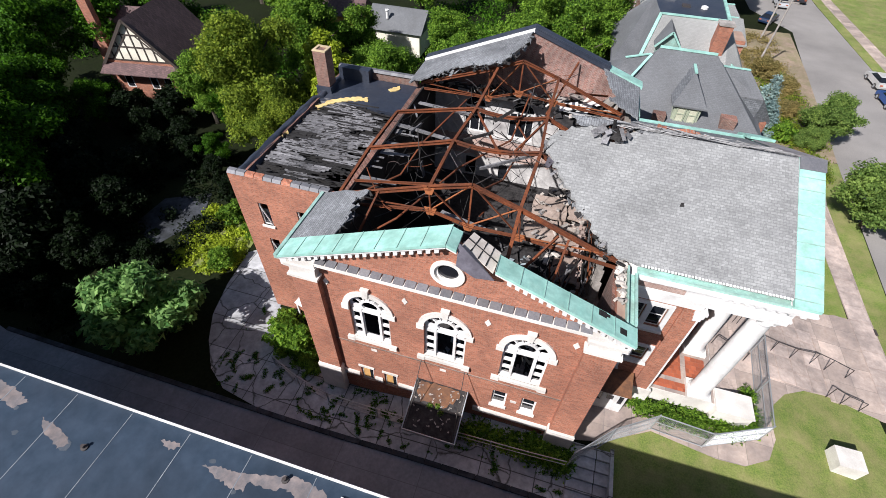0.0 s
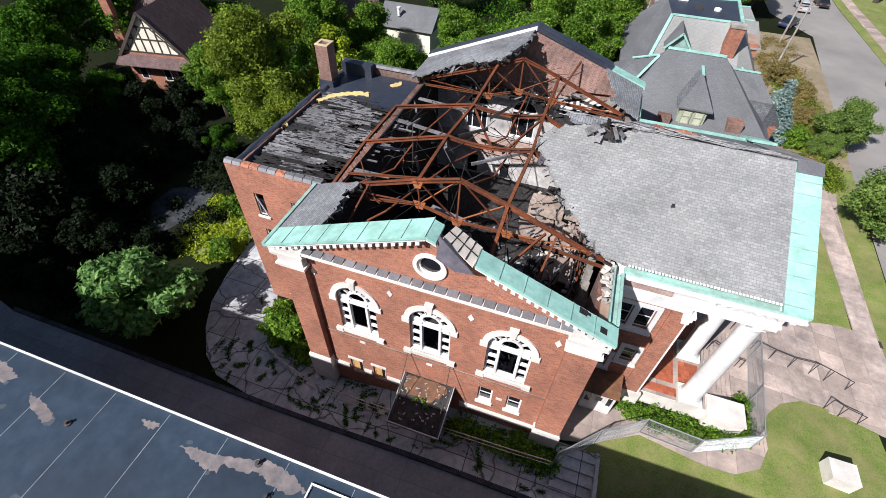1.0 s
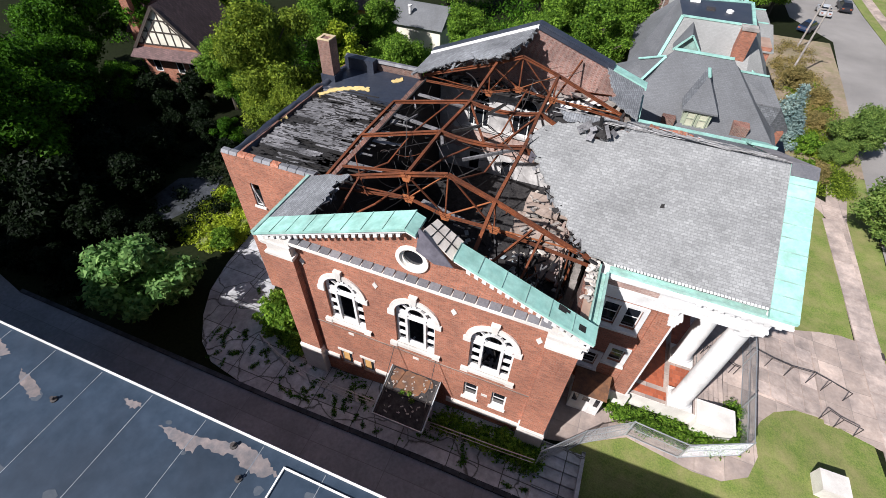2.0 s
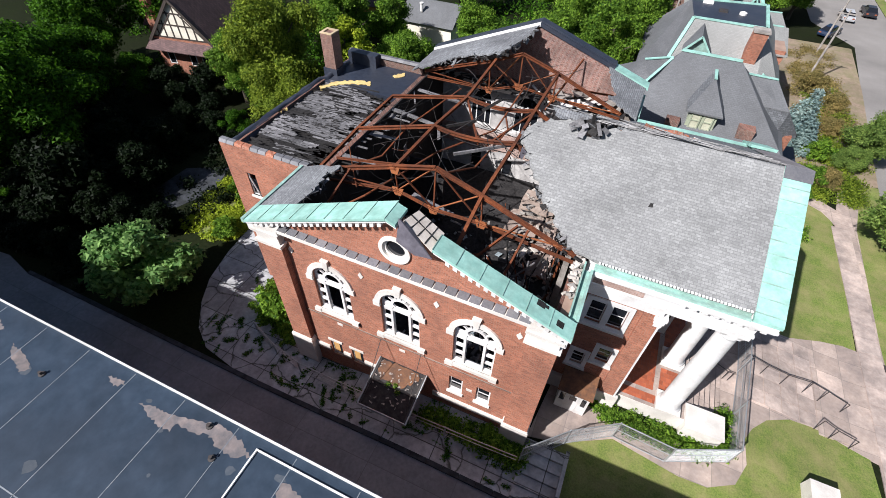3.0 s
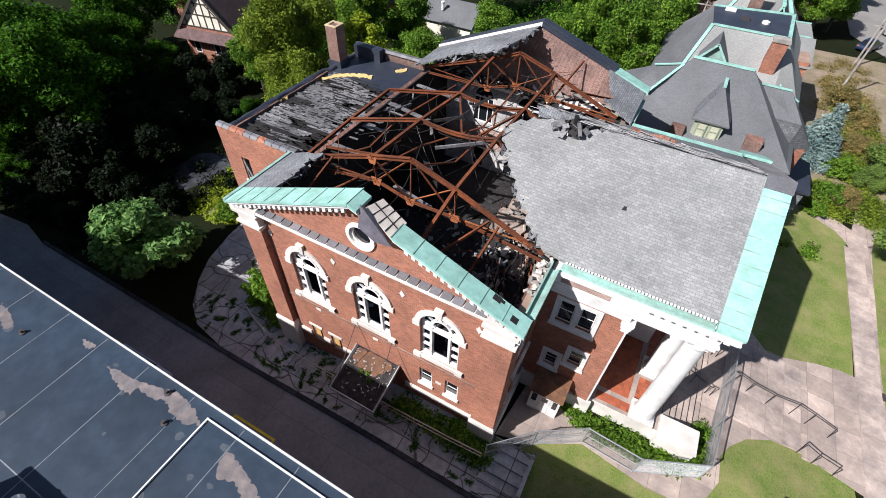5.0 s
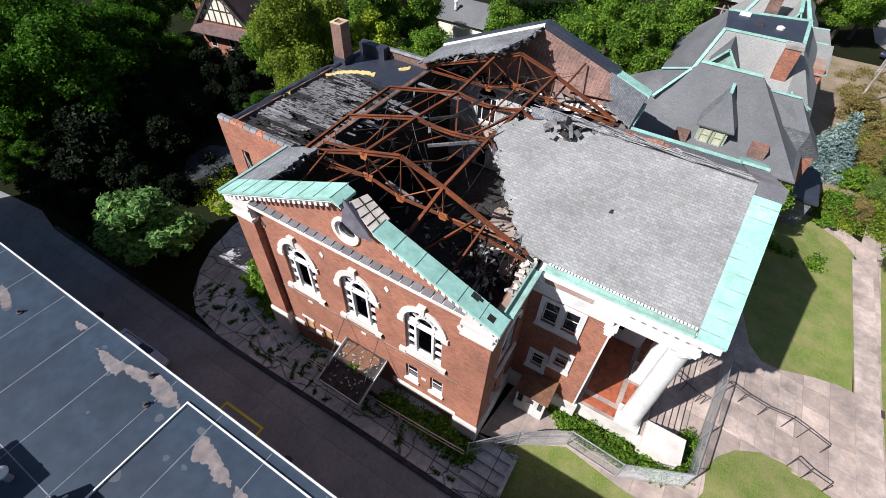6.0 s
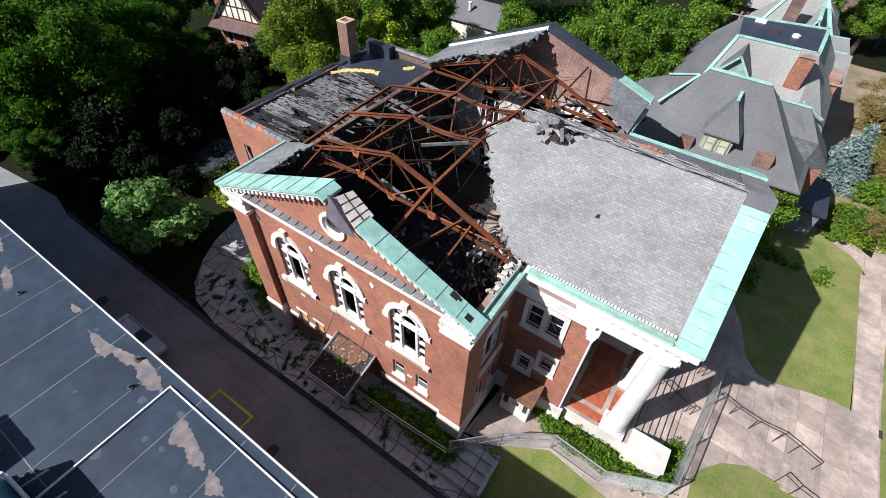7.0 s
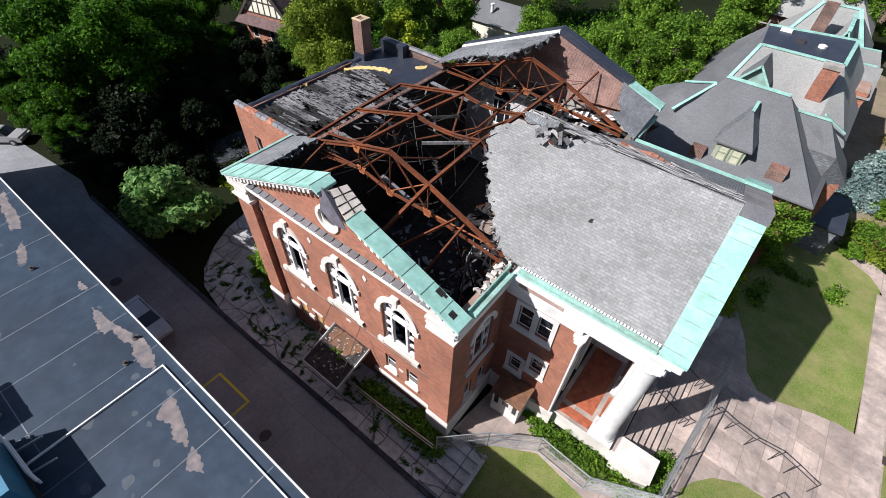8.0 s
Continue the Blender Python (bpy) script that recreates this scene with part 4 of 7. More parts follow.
for x0, x1, y0, y1 in ((12.0, 14.1, 4.56, 5.12), (12.0, 13.75, 5.42, 16.8), (14.05, 15.2, 5.6, 7.2), (14.05, 15.2, 8.9, 11.8), (14.05, 15.2, 13.4, 15.2)):
    part("tile_field", boxes((x0, x1, y0, y1, 0.06, 0.066)), RED_TILE, hall, "red quarry tile floor")
CX = 14.62
for cy in (4.85, 8.05, 12.6, 16.0):
    prof = [(0.64, 0.3), (0.66, 0.36), (0.62, 0.43), (0.55, 0.47), (0.57, 0.53), (0.53, 0.6), (0.525, 1.0), (0.52, 3.0), (0.455, 7.45), (0.44, 7.55), (0.49, 7.61), (0.46, 7.68)]
    col = part("column", lathe(bmesh.new(), prof, CX, cy, 28), PAINT, hall, "white painted portico column", True)
    part("plinth", boxes((CX - 0.68, CX + 0.68, cy - 0.66, cy + 0.66, 0.06, 0.3)), STONE, col)
    bm = boxes((CX - 0.56, CX + 0.56, cy - 0.56, cy + 0.56, 8.21, 8.349), (CX - 0.42, CX + 0.42, cy - 0.42, cy + 0.42, 7.68, 8.21))
    for ox, oy in ((-0.4, -0.4), (0.4, -0.4), (-0.4, 0.4), (0.4, 0.4)):
        hexa(bm, [(CX + ox * 0.75 - 0.09, cy + oy * 0.75 - 0.09, 7.69), (CX + ox * 0.75 + 0.09, cy + oy * 0.75 - 0.09, 7.69), (CX + ox * 0.75 + 0.09, cy + oy * 0.75 + 0.09, 7.69), (CX + ox * 0.75 - 0.09, cy + oy * 0.75 + 0.09, 7.69)], [(CX + ox * 1.15 - 0.17, cy + oy * 1.15 - 0.17, 8.21), (CX + ox * 1.15 + 0.17, cy + oy * 1.15 - 0.17, 8.21), (CX + ox * 1.15 + 0.17, cy + oy * 1.15 + 0.17, 8.21), (CX + ox * 1.15 - 0.17, cy + oy * 1.15 + 0.17, 8.21)])
    part("capital", bm, PAINT, col, "carved white capital with corner scrolls")
part("pilaster", boxes((11.63, 11.72, 3.98, 4.7, 0.06, 7.3)), PAINT, hall, "white corner pilaster")
part("pilaster_cap", boxes((11.4, 11.76, 3.93, 4.72, 7.3, 7.55), (11.34, 11.82, 3.9, 4.75, 7.55, 7.82), (11.28, 11.88, 3.86, 4.78, 7.82, 7.999)), PAINT, hall, "white carved pilaster capital")
scr = part("portico_screen", panel(bmesh.new(), [rect(11.74, 13.95, 0.066, 3.4), rect(11.95, 12.6, 1.0, 3.0), rect(12.8, 13.2, 1.6, 3.0), rect(13.4, 13.75, 1.6, 3.0)], "y", 9.85, 9.97), PAINT, hall, "white timber entrance screen with dark lights")
part("pane", boxes((11.9, 13.8, 9.9, 9.92, 0.95, 3.05)), DARK_GLASS, scr)
# doors behind the portico
for y in (6.6, 10.7, 14.8):
    d = part("portico_door", panel(bmesh.new(), [rect(y - 1.0, y + 1.0, 0.07, 4.2), rect(y - 0.75, y + 0.75, 0.07, 4.0)], "x", 11.6, 11.72), PAINT, hall, "white framed portico door")
    part("leaf", boxes((11.61, 11.65, y - 0.74, y + 0.74, 0.08, 3.98)), DARK_GLASS, d)
# steps and cheek walls
for k in range(6):
    part("step", boxes((15.7 + k * 0.36, 16.06 + k * 0.36, 5.4, 16.4, GZ - 1.0, -0.1 - k * 0.175)), CONCRETE, hall, "pale concrete step")
for y0, y1 in ((3.9, 5.36), (16.4, 17.4)):
    part("cheek_wall", boxes((15.63, 17.65, y0, y1, GZ - 1.0, 0.05), (15.63, 17.72, y0 - 0.05, y1 + 0.05, 0.05, 0.13)), STONE, hall, "white stone block beside the steps")
# roof of the wing
rj = random.Random(3)
south = [(14.5, 4.04), (14.5, 10.55), (8.0, 10.6), (6.7, 10.4), (6.0, 9.7), (5.3, 9.9), (5.0, 10.4), (3.7, 10.2), (2.75, 9.4), (2.7, 8.6), (3.9, 7.2), (5.05, 5.85), (6.3, 4.7), (6.6, 4.2), (7.6, 4.1), (7.9, 4.04)]
part("roof", sheet(jag(south, (2, 3, 4, 5, 6, 7, 8, 9, 10, 11, 12, 13), 0.2, 0.12, rj), east_z, 0.14), SHINGLE, hall, "grey shingled roof slope with torn edge")
north = [(14.5, 10.6), (14.5, 17.2), (7.9, 17.2), (7.2, 15.0), (8.3, 13.6), (10.9, 13.5), (11.0, 12.7), (8.2, 12.4), (6.5, 11.6), (7.0, 10.65)]
part("roof", sheet(jag(north, (2, 3, 4, 5, 6, 7, 8), 0.25, 0.12, rj), lambda x, y: east_z(x, y) - 0.004, 0.14), SHINGLE_BURNT, hall, "burned north slope of the wing")


def on_east(x0, x1, y0, y1, up0, up1):
    return hexa(bmesh.new(), [(x0, y0, east_z(0, y0) + up0), (x1, y0, east_z(0, y0) + up0), (x1, y1, east_z(0, y1) + up0), (x0, y1, east_z(0, y1) + up0)], [(x0, y0, east_z(0, y0) + up1), (x1, y0, east_z(0, y0) + up1), (x1, y1, east_z(0, y1) + up1), (x0, y1, east_z(0, y1) + up1)])


for y0, y1 in ((3.7, 10.55), (10.65, 17.5)):
    part("copper_capping", on_east(14.5, 15.62, y0, y1, -0.14, 0.03), COPPER, hall, "pale green copper capping")
    part("pediment_cornice", on_east(15.3, 15.55, y0, y1, -0.5, -0.141), PAINT, hall)
    for k in range(11):
        y = y0 + (y1 - y0) * (k + 0.5) / 11
        part("standing_seam", on_east(14.5, 15.62, y - 0.018, y + 0.018, 0.03, 0.055), COPPER_DIRTY, hall)
part("copper_capping", on_east(14.3, 15.66, 16.3, 18.5, 0.12, 0.3), COPPER, hall, "pale green copper capping at the north eaves")
part("pediment_wall", panel(bmesh.new(), [[(4.3, 9.55), (17.0, 9.55), (10.65, 12.6)]], "x", 14.75, 15.1), PAINT, hall, "white pediment wall")
SHEATHING = material("weathered_sheathing", (0.24, 0.22, 0.225), (0.36, 0.33, 0.33), 0.9, 6, 0.8, (0.10, 0.09, 0.09), 0.7, 0.25)
part("ridge_patch", hexa(bmesh.new(), [(14.5, 10.0, east_z(0, 10.0) + 0.04), (15.66, 10.0, east_z(0, 10.0) + 0.04), (15.66, 10.6, 13.14), (14.5, 10.6, 13.14)], [(14.5, 10.0, east_z(0, 10.0) + 0.07), (15.66, 10.0, east_z(0, 10.0) + 0.07), (15.66, 10.6, 13.2), (14.5, 10.6, 13.2)]), SLATE_TILE, hall)
part("ridge_patch", hexa(bmesh.new(), [(14.4, 10.6, 13.14), (15.66, 10.6, 13.14), (15.66, 16.2, east_z(0, 16.2) + 0.06), (14.4, 16.2, east_z(0, 16.2) + 0.06)], [(14.4, 10.6, 13.2), (15.66, 10.6, 13.2), (15.66, 16.2, east_z(0, 16.2) + 0.1), (14.4, 16.2, east_z(0, 16.2) + 0.1)]), SHEATHING, hall, "bare sheathing at the ridge end")
part("gutter", boxes((8.0, 14.5, 17.3, 17.55, 9.95, 10.15)), COPPER, hall, "pale green copper gutter")
part("roof_hole", panel(bmesh.new(), [jag([(9.4, 7.05), (9.62, 7.1), (9.6, 7.28), (9.45, 7.25)], range(4), 0.08, 0.03, rj)], lambda u, v, d: (u, v, east_z(u, v) + d), 0.006, 0.0), CHAR, hall, "small burned hole in the shingles")

# west wing
part("wall", panel(bmesh.new(), [rect(-13.97, -7.6, GZ - 1.0, 9.95), rect(-12.6, -11.95, 6.4, 8.1), rect(-10.1, -9.4, 6.4, 8.1), rect(-12.6, -11.95, 3.6, 5.2), rect(-10.1, -9.4, 3.6, 5.2)], "y", 4.25, 4.6), BRICK, hall, "brick wall of the west wing")
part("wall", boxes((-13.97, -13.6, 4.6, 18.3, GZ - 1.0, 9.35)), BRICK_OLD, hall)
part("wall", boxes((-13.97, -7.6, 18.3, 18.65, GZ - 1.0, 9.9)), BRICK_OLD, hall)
for x0 in (-12.6, -10.1):
    for z0, z1 in ((6.4, 8.1), (3.6, 5.2)):
        x1 = x0 + (0.65 if x0 < -11 else 0.7)
        w = part("sash_window", panel(bmesh.new(), [rect(x0, x1, z0, z1), rect(x0 + 0.06, x1 - 0.06, z0 + 0.06, z1 - 0.06)], "y", 4.33, 4.4), PAINT, hall, "broken sash window")
        part("sill", boxes((x0 - 0.1, x1 + 0.1, 4.15, 4.4, z0 - 0.14, z0)), STONE, w)
        part("pane", boxes((x0 + 0.06, x1 - 0.06, 4.38, 4.39, z0 + 0.06, z1 - 0.5)), DARK_GLASS, w)
        bm = beam(bmesh.new(), (x0 + 0.08, 4.3, z1 - 0.3), (x1 + 0.02, 4.2, z0 + 0.1), 0.06, 0.05)
        part("hanging_bar", bm, PAINT, w)
cop = hexa(bmesh.new(), [(0, -0.08, 0), (0.52, -0.08, 0), (0.52, 0.43, 0), (0, 0.43, 0)], [(0, 0.05, 0.16), (0.52, 0.05, 0.16), (0.52, 0.3, 0.16), (0, 0.3, 0.16)])
cop_me = finish(cop, "coping_tile", SLATE_TILE)
cop2 = hexa(bmesh.new(), [(0, -0.08, 0), (0.52, -0.08, 0), (0.52, 0.43, 0), (0, 0.43, 0)], [(0, 0.05, 0.16), (0.52, 0.05, 0.16), (0.52, 0.3, 0.16), (0, 0.3, 0.16)])
cop2_me = finish(cop2, "coping_tile", BRICK)
for k in range(11):
    ob = part("coping_tile", cop2_me if k in (2, 3, 6) else cop_me, SLATE_TILE, hall)
    ob.location = (-13.9 + k * 0.56, 4.25, 9.955)
for k in range(12):
    ob = part("coping_tile", cop_me, SLATE_TILE, hall)
    ob.location = (-13.9 + k * 0.525, 18.25, 9.905)
part("flat_roof", boxes((-13.6, -7.6, 14.2, 18.3, 9.0, 9.3)), MEMBRANE, hall, "dark membrane flat roof")
part("parapet_step", boxes((-13.6, -11.2, 17.6, 18.25, 9.3, 10.2)), MEMBRANE, hall, "membrane-covered parapet upstand")
bm = bmesh.new()
grid = [[bm.verts.new((-14.12 + 0.6 * i / 7 + 0.07 * noise.noise((i * 0.5, j * 0.22, 1.0)) + (0.3 if j > 42 else 0.0), 4.9 + 13.4 * j / 60, 9.48 - 0.018 * (i - 2) ** 2 + 0.16 * noise.noise((i * 0.9, j * 0.16, 5.0)) + 0.05 * noise.noise((i * 1.9, j * 0.6, 9.0)))) for i in range(8)] for j in range(61)]
for ra, rb_ in zip(grid, grid[1:]):
    for k in range(7):
        bm.faces.new((ra[k], ra[k + 1], rb_[k + 1], rb_[k]))
part("draped_membrane", bm, MEMBRANE, hall, "loose dark membrane draped over the parapet", True)
for o in ([(-13.4, 13.3), (-12.6, 14.5), (-11.3, 15.3), (-10.4, 15.5), (-10.2, 15.0), (-11.5, 14.7), (-12.5, 13.9), (-13.1, 13.0)], [(-9.5, 17.1), (-8.9, 17.9), (-8.7, 17.5), (-9.2, 16.9)], [(-13.9, 9.3), (-13.6, 9.9), (-13.4, 9.7), (-13.7, 9.1)]):
    part("insulation_strip", panel(bmesh.new(), [jag(o, range(len(o)), 0.16, 0.13, rj)], "z", 9.35, 9.2), FOAM, hall, "torn yellow insulation")
BRICK_CHIM = material("mauve_brick", (0.21, 0.10, 0.075), (0.32, 0.17, 0.13), 0.9, 9, 0.8, (0.10, 0.06, 0.05), 0.6, 0.35, pattern=("wall", 0.215, 0.075, 0.008, (0.30, 0.23, 0.19)))
CAP_TAN = material("tan_mortar", (0.50, 0.38, 0.22), (0.60, 0.48, 0.30), 0.9, 9, 1.5, (0.25, 0.2, 0.14), 0.5, 0.2)
# burned roof boards of the west wing
rb = random.Random(8)
bm = boxes((-1, 1, -0.07, 0.07, -0.015, 0.015))
board_me = finish(bm, "roof_board", CHAR_GREY)
board_black = finish(boxes((-1, 1, -0.068, 0.068, -0.015, 0.015)), "roof_board", CHAR)
count = 0
y = 4.75
while y < 14.6 and count < 298:
    x = -13.4 + rb.uniform(0, 0.3)
    lim = -7.75 + 0.25 * math.sin(y * 2.1) - (0.9 if 5.2 < y < 9 else 0) * rb.random()
    if y > 13:
        lim -= (y - 13) * 1.2
    while x < lim:
        L = rb.uniform(0.9, 2.6)
        burn = noise.noise((x * 0.5, y * 0.75, 3.0)) + (0.12 if x > -9.8 else 0) + (0.14 if y < 8.0 else 0)
        if burn + rb.uniform(-0.12, 0.12) > 0.27:
            x += L * 0.35
            continue
        ob = part("roof_board", board_black if burn + rb.uniform(-0.15, 0.1) > 0.14 else board_me, None, hall)
        tilt = rb.uniform(-2, 2) if rb.random() < 0.85 else rb.uniform(-9, 9)
        ob.matrix_basis = pose(x + L / 2, y, 9.27 + rb.uniform(0, 0.05), rb.uniform(-6, 6), tilt * 0.3, tilt) @ Matrix.Diagonal((L / 2, 1, 1, 1))
        count += 1
        x += L + rb.uniform(0.01, 0.08)
    y += 0.145
frag = bmesh.new()
for _ in range(700):
    x, y, L = rb.uniform(-13.3, -7.9), rb.uniform(4.8, 14.2), rb.uniform(0.12, 0.5)
    if x > -7.8 - (y - 13) * 1.2:
        continue
    a = rb.uniform(-0.15, 0.15)
    p, q, w = Vector((x, y, 9.31)), Vector((x + L, y + a * L, 9.31 + rb.uniform(-0.02, 0.06))), rb.uniform(0.03, 0.08)
    beam(frag, p, q, w, 0.02)
tagged(part("board_fragment", frag, CHAR, hall, "small charred board fragments"), kind="stuff")
part("roof_deck", boxes((-13.6, -9.4, 4.6, 14.2, 8.85, 9.0)), CHAR, hall, "charred roof deck")
for k in range(9):
    part("joist", boxes((-13.6, -7.65, 5.0 + k * 1.1, 5.12 + k * 1.1, 8.95, 9.2)), CHAR, hall)
chim = part("chimney", boxes((-14.15, -13.2, 15.3, 16.25, 8.9, 12.2)), BRICK_CHIM, hall, "square purplish brown brick chimney")
part("flue_cap", panel(bmesh.new(), [rect(-14.17, -13.18, 15.28, 16.27), rect(-13.98, -13.37, 15.47, 16.08)], "z", 12.2, 12.27), CAP_TAN, chim, "thin tan mortar chimney cap")
part("chimney_flashing", panel(bmesh.new(), [rect(-14.25, -13.1, 15.2, 16.35), rect(-14.149, -13.201, 15.301, 16.249)], "z", 8.9, 9.75), MEMBRANE, chim)
# canopy over the side door
def can_z(v):
    return 1.36 + 0.29 * v


def can_slab(x0, x1, y0, y1, up0, up1):
    return hexa(bmesh.new(), [(x0, y0, can_z(y0) + up0), (x1, y0, can_z(y0) + up0), (x1, y1, can_z(y1) + up0), (x0, y1, can_z(y1) + up0)], [(x0, y0, can_z(y0) + up1), (x1, y0, can_z(y0) + up1), (x1, y1, can_z(y1) + up1), (x0, y1, can_z(y1) + up1)])


can = part("canopy", can_slab(-1.45, 1.5, -2.75, -0.02, -0.12, 0.0), RUBBLE, hall, "sagging door canopy with rusty litter on top")
for a, b in (((-1.47, -2.77), (1.52, -2.77)), ((1.52, -2.77), (1.52, -0.02)), ((-1.47, -2.77), (-1.47, -0.02))):
    part("rim", beam(bmesh.new(), (*a, can_z(a[1])), (*b, can_z(b[1])), 0.05, 0.22), METAL, can)
part("litter", panel(bmesh.new(), [jag([(-0.9, -1.2), (0.6, -1.1), (1.2, -0.5), (1.0, -0.1), (-1.2, -0.1), (-1.3, -0.7)], range(6), 0.2, 0.12, rj)], lambda u, v, d: (u, v, can_z(v) + 0.005 + d), 0.02, 0.0), RUST_SHEET, can, "rusty leaf litter")
for x0, x1, y0, y1 in ((-1.42, 1.46, -1.36, -1.3), (-1.42, -1.34, -2.7, -0.05), (1.38, 1.46, -2.7, -0.05)):
    part("lip", can_slab(x0, x1, y0, y1, 0.0, 0.05), DARK_METAL, can)
for k, (u, w) in enumerate(((-0.35, -1.25), (0.1, -1.15), (0.35, -1.45))):
    tagged(part("moss_tuft", leaf_cloud("moss_tuft", LEAF, [(u, w, can_z(w) + 0.04, 0.16)], 130, 0.05, 60 + k), LEAF, can, "green tuft growing on the canopy"))
rl = random.Random(40)
scrap_me = finish(boxes((-0.06, 0.06, -0.04, 0.04, -0.01, 0.01)), "scrap", DEBRIS)
for k in range(60):
    u, w = rl.uniform(-1.3, 1.35), rl.uniform(-2.5, -0.15) if k % 3 else rl.uniform(-1.3, -0.15)
    ob = part("scrap", scrap_me, None, can)
    ob.matrix_basis = pose(u, w, can_z(w) + 0.03, rl.uniform(-10, 10), 0, rl.uniform(0, 180)) @ Matrix.Diagonal((rl.uniform(0.4, 1.6), rl.uniform(0.4, 1.2), 1, 1))
for x in (-1.3, 1.35):
    part("tie_rod", tube(bmesh.new(), [(x, -2.5, can_z(-2.5)), (x * 0.9, -0.02, 3.9)], 0.02), DARK_METAL, can)

# ---- steel roof frame ----


def sag(a, b, drop, n=6):
    a, b = Vector(a), Vector(b)
    return [a.lerp(b, i / n) - Vector((0, 0, drop * 4 * (i / n) * (1 - i / n))) for i in range(n + 1)]


def member(name, truss, pts, w, h, mat, shape="I"):
    return part(name, sweep(bmesh.new(), pts, section(w, h, shape)), mat, truss)


def gusset(truss, p, r=0.32):
    x, y, z = p
    part("gusset", panel(bmesh.new(), [[(x - r, z + r * 0.5), (x + r, z + r * 0.5), (x + r * 0.55, z - r * 0.9), (x - r * 0.55, z - r * 0.9)]], "y", y - 0.03, y + 0.03), RUST_BRIGHT, truss)


def truss(pts, low, w=0.17, drop=0.0):
    """A steel truss: pts along the top chord from west to east, low along the bottom chord."""
    t = part("roof_truss", sweep(bmesh.new(), pts[:2], section(w, 0.19, "I")), RUST, hall, "rusty bent steel roof truss")
    for a, b in zip(pts[1:], pts[2:]):
        member("top_chord", t, sag(a, b, drop), w, 0.19, RUST)
    if low:
        member("bottom_chord", t, low, 0.12, 0.13, RUST)
        for i, p in enumerate(low[1:-1]):
            q = pts[min(i + 1, len(pts) - 2)]
            member("post", t, [q, p], 0.1, 0.1, RUST, "L")
            gusset(t, p)
            if i + 2 < len(pts):
                member("diagonal", t, [p, pts[i + 2]], 0.1, 0.1, RUST_BRIGHT, "L")
            member("diagonal", t, [pts[i], p], 0.1, 0.1, RUST, "L")
    return t


NA = [(-7.3, 4.3, 10.05), (-2.15, 4.0, 12.05), (-0.15, 4.4, 12.35), (2.2, 4.5, 11.45), (6.3, 4.3, 10.0), (7.3, 4.3, 9.7)]
ta = truss(NA, [(-6.6, 4.2, 9.7), (-2.1, 4.15, 10.5), (-0.15, 4.2, 9.95), (2.4, 4.2, 10.0), (7.2, 4.2, 9.4)])
gusset(ta, (-2.12, 3.98, 11.9), 0.28)
tb = truss([(-7.45, 8.86, 9.98), (-2.28, 8.86, 11.54), (2.47, 8.46, 12.06), (4.6, 8.4, 11.5)], [], drop=0.28)
tc = truss([(-7.12, 12.74, 10.33), (-2.04, 13.1, 11.3), (2.35, 12.9, 11.6), (7.3, 12.9, 10.2)], [], drop=0.3)
td = truss([(-7.2, 17.9, 9.9), (-2.3, 17.9, 11.6), (-0.1, 17.87, 12.54), (2.36, 18.15, 11.62), (6.9, 18.0, 9.9)], [(-7.0, 17.9, 9.5), (-2.2, 17.9, 9.6), (-0.1, 17.9, 10.3), (2.3, 18.0, 10.0), (6.9, 18.0, 9.6)])
for name, pts in (("purlin", [(-2.12, 3.92, 12.0), (-2.28, 8.86, 11.54), (-2.04, 13.12, 11.3), (-1.6, 17.0, 12.2)]),
                  ("purlin", [(2.2, 1.2, 10.7), (2.2, 4.54, 11.42), (2.47, 8.46, 12.06), (2.3, 12.9, 11.6)]),
                  ("purlin", [(2.3, 12.9, 11.6), (2.36, 18.19, 11.62)]),
                  ("eaves_girder", [(-7.4, 4.8, 9.75), (-7.43, 8.86, 9.95), (-7.12, 12.74, 10.3)])):
    member(name, hall, pts, 0.16, 0.17, RUST)
for a, b in (((-7.2, 6.2, 9.6), (-0.1, 4.4, 12.3)), ((2.4, 12.9, 11.6), (0.9, 8.6, 11.4)), ((0.4, 8.7, 11.3), (-2.0, 13.1, 11.2)), ((4.7, 4.2, 10.5), (4.2, 1.4, 8.7)), ((4.2, 4.2, 10.6), (2.0, 1.2, 9.0)), ((2.0, 18.0, 9.0), (3.4, 21.0, 11.7)), ((3.6, 18.0, 10.9), (6.0, 21.0, 9.6)), ((-4.8, 4.2, 11.0), (-5.2, 1.0, 9.5))):
    member("rafter", hall, [a, b], 0.1, 0.12, RUST)
rg = random.Random(21)
for k in range(18):
    x0, y0 = rg.uniform(-7, 1.5), rg.uniform(4.5, 17)
    a = Vector((x0, y0, nave_z(x0) - rg.uniform(0.9, 1.8)))
    b = a + Vector((rg.uniform(-3.2, 3.2), rg.uniform(-3.2, 3.2), rg.uniform(-1.2, 0.8)))
    b.x = min(max(b.x, -7.1), 4)
    b.y = min(max(b.y, 2.0), 20)
    if k % 3:
        part("bent_rod", tube(bmesh.new(), sag(a, b, rg.uniform(-0.2, 0.4)), 0.022, n=5), DARK_METAL, hall)
    else:
        part("burnt_joist", beam(bmesh.new(), a, b, 0.1, 0.16), CHAR if k % 2 else CHAR_GREY, hall)
for a, b in (((-6.9, 12.3, 9.7), (-3.2, 11.4, 9.9)), ((-6.6, 15.6, 9.6), (-2.8, 14.9, 9.8)), ((-1.9, 5.4, 9.4), (0.6, 5.0, 9.2)), ((-7.0, 6.6, 9.6), (-4.8, 6.5, 9.7))):
    part("burnt_joist", beam(bmesh.new(), a, b, 0.28, 0.08), CHAR_GREY, hall, "grey burned plank")

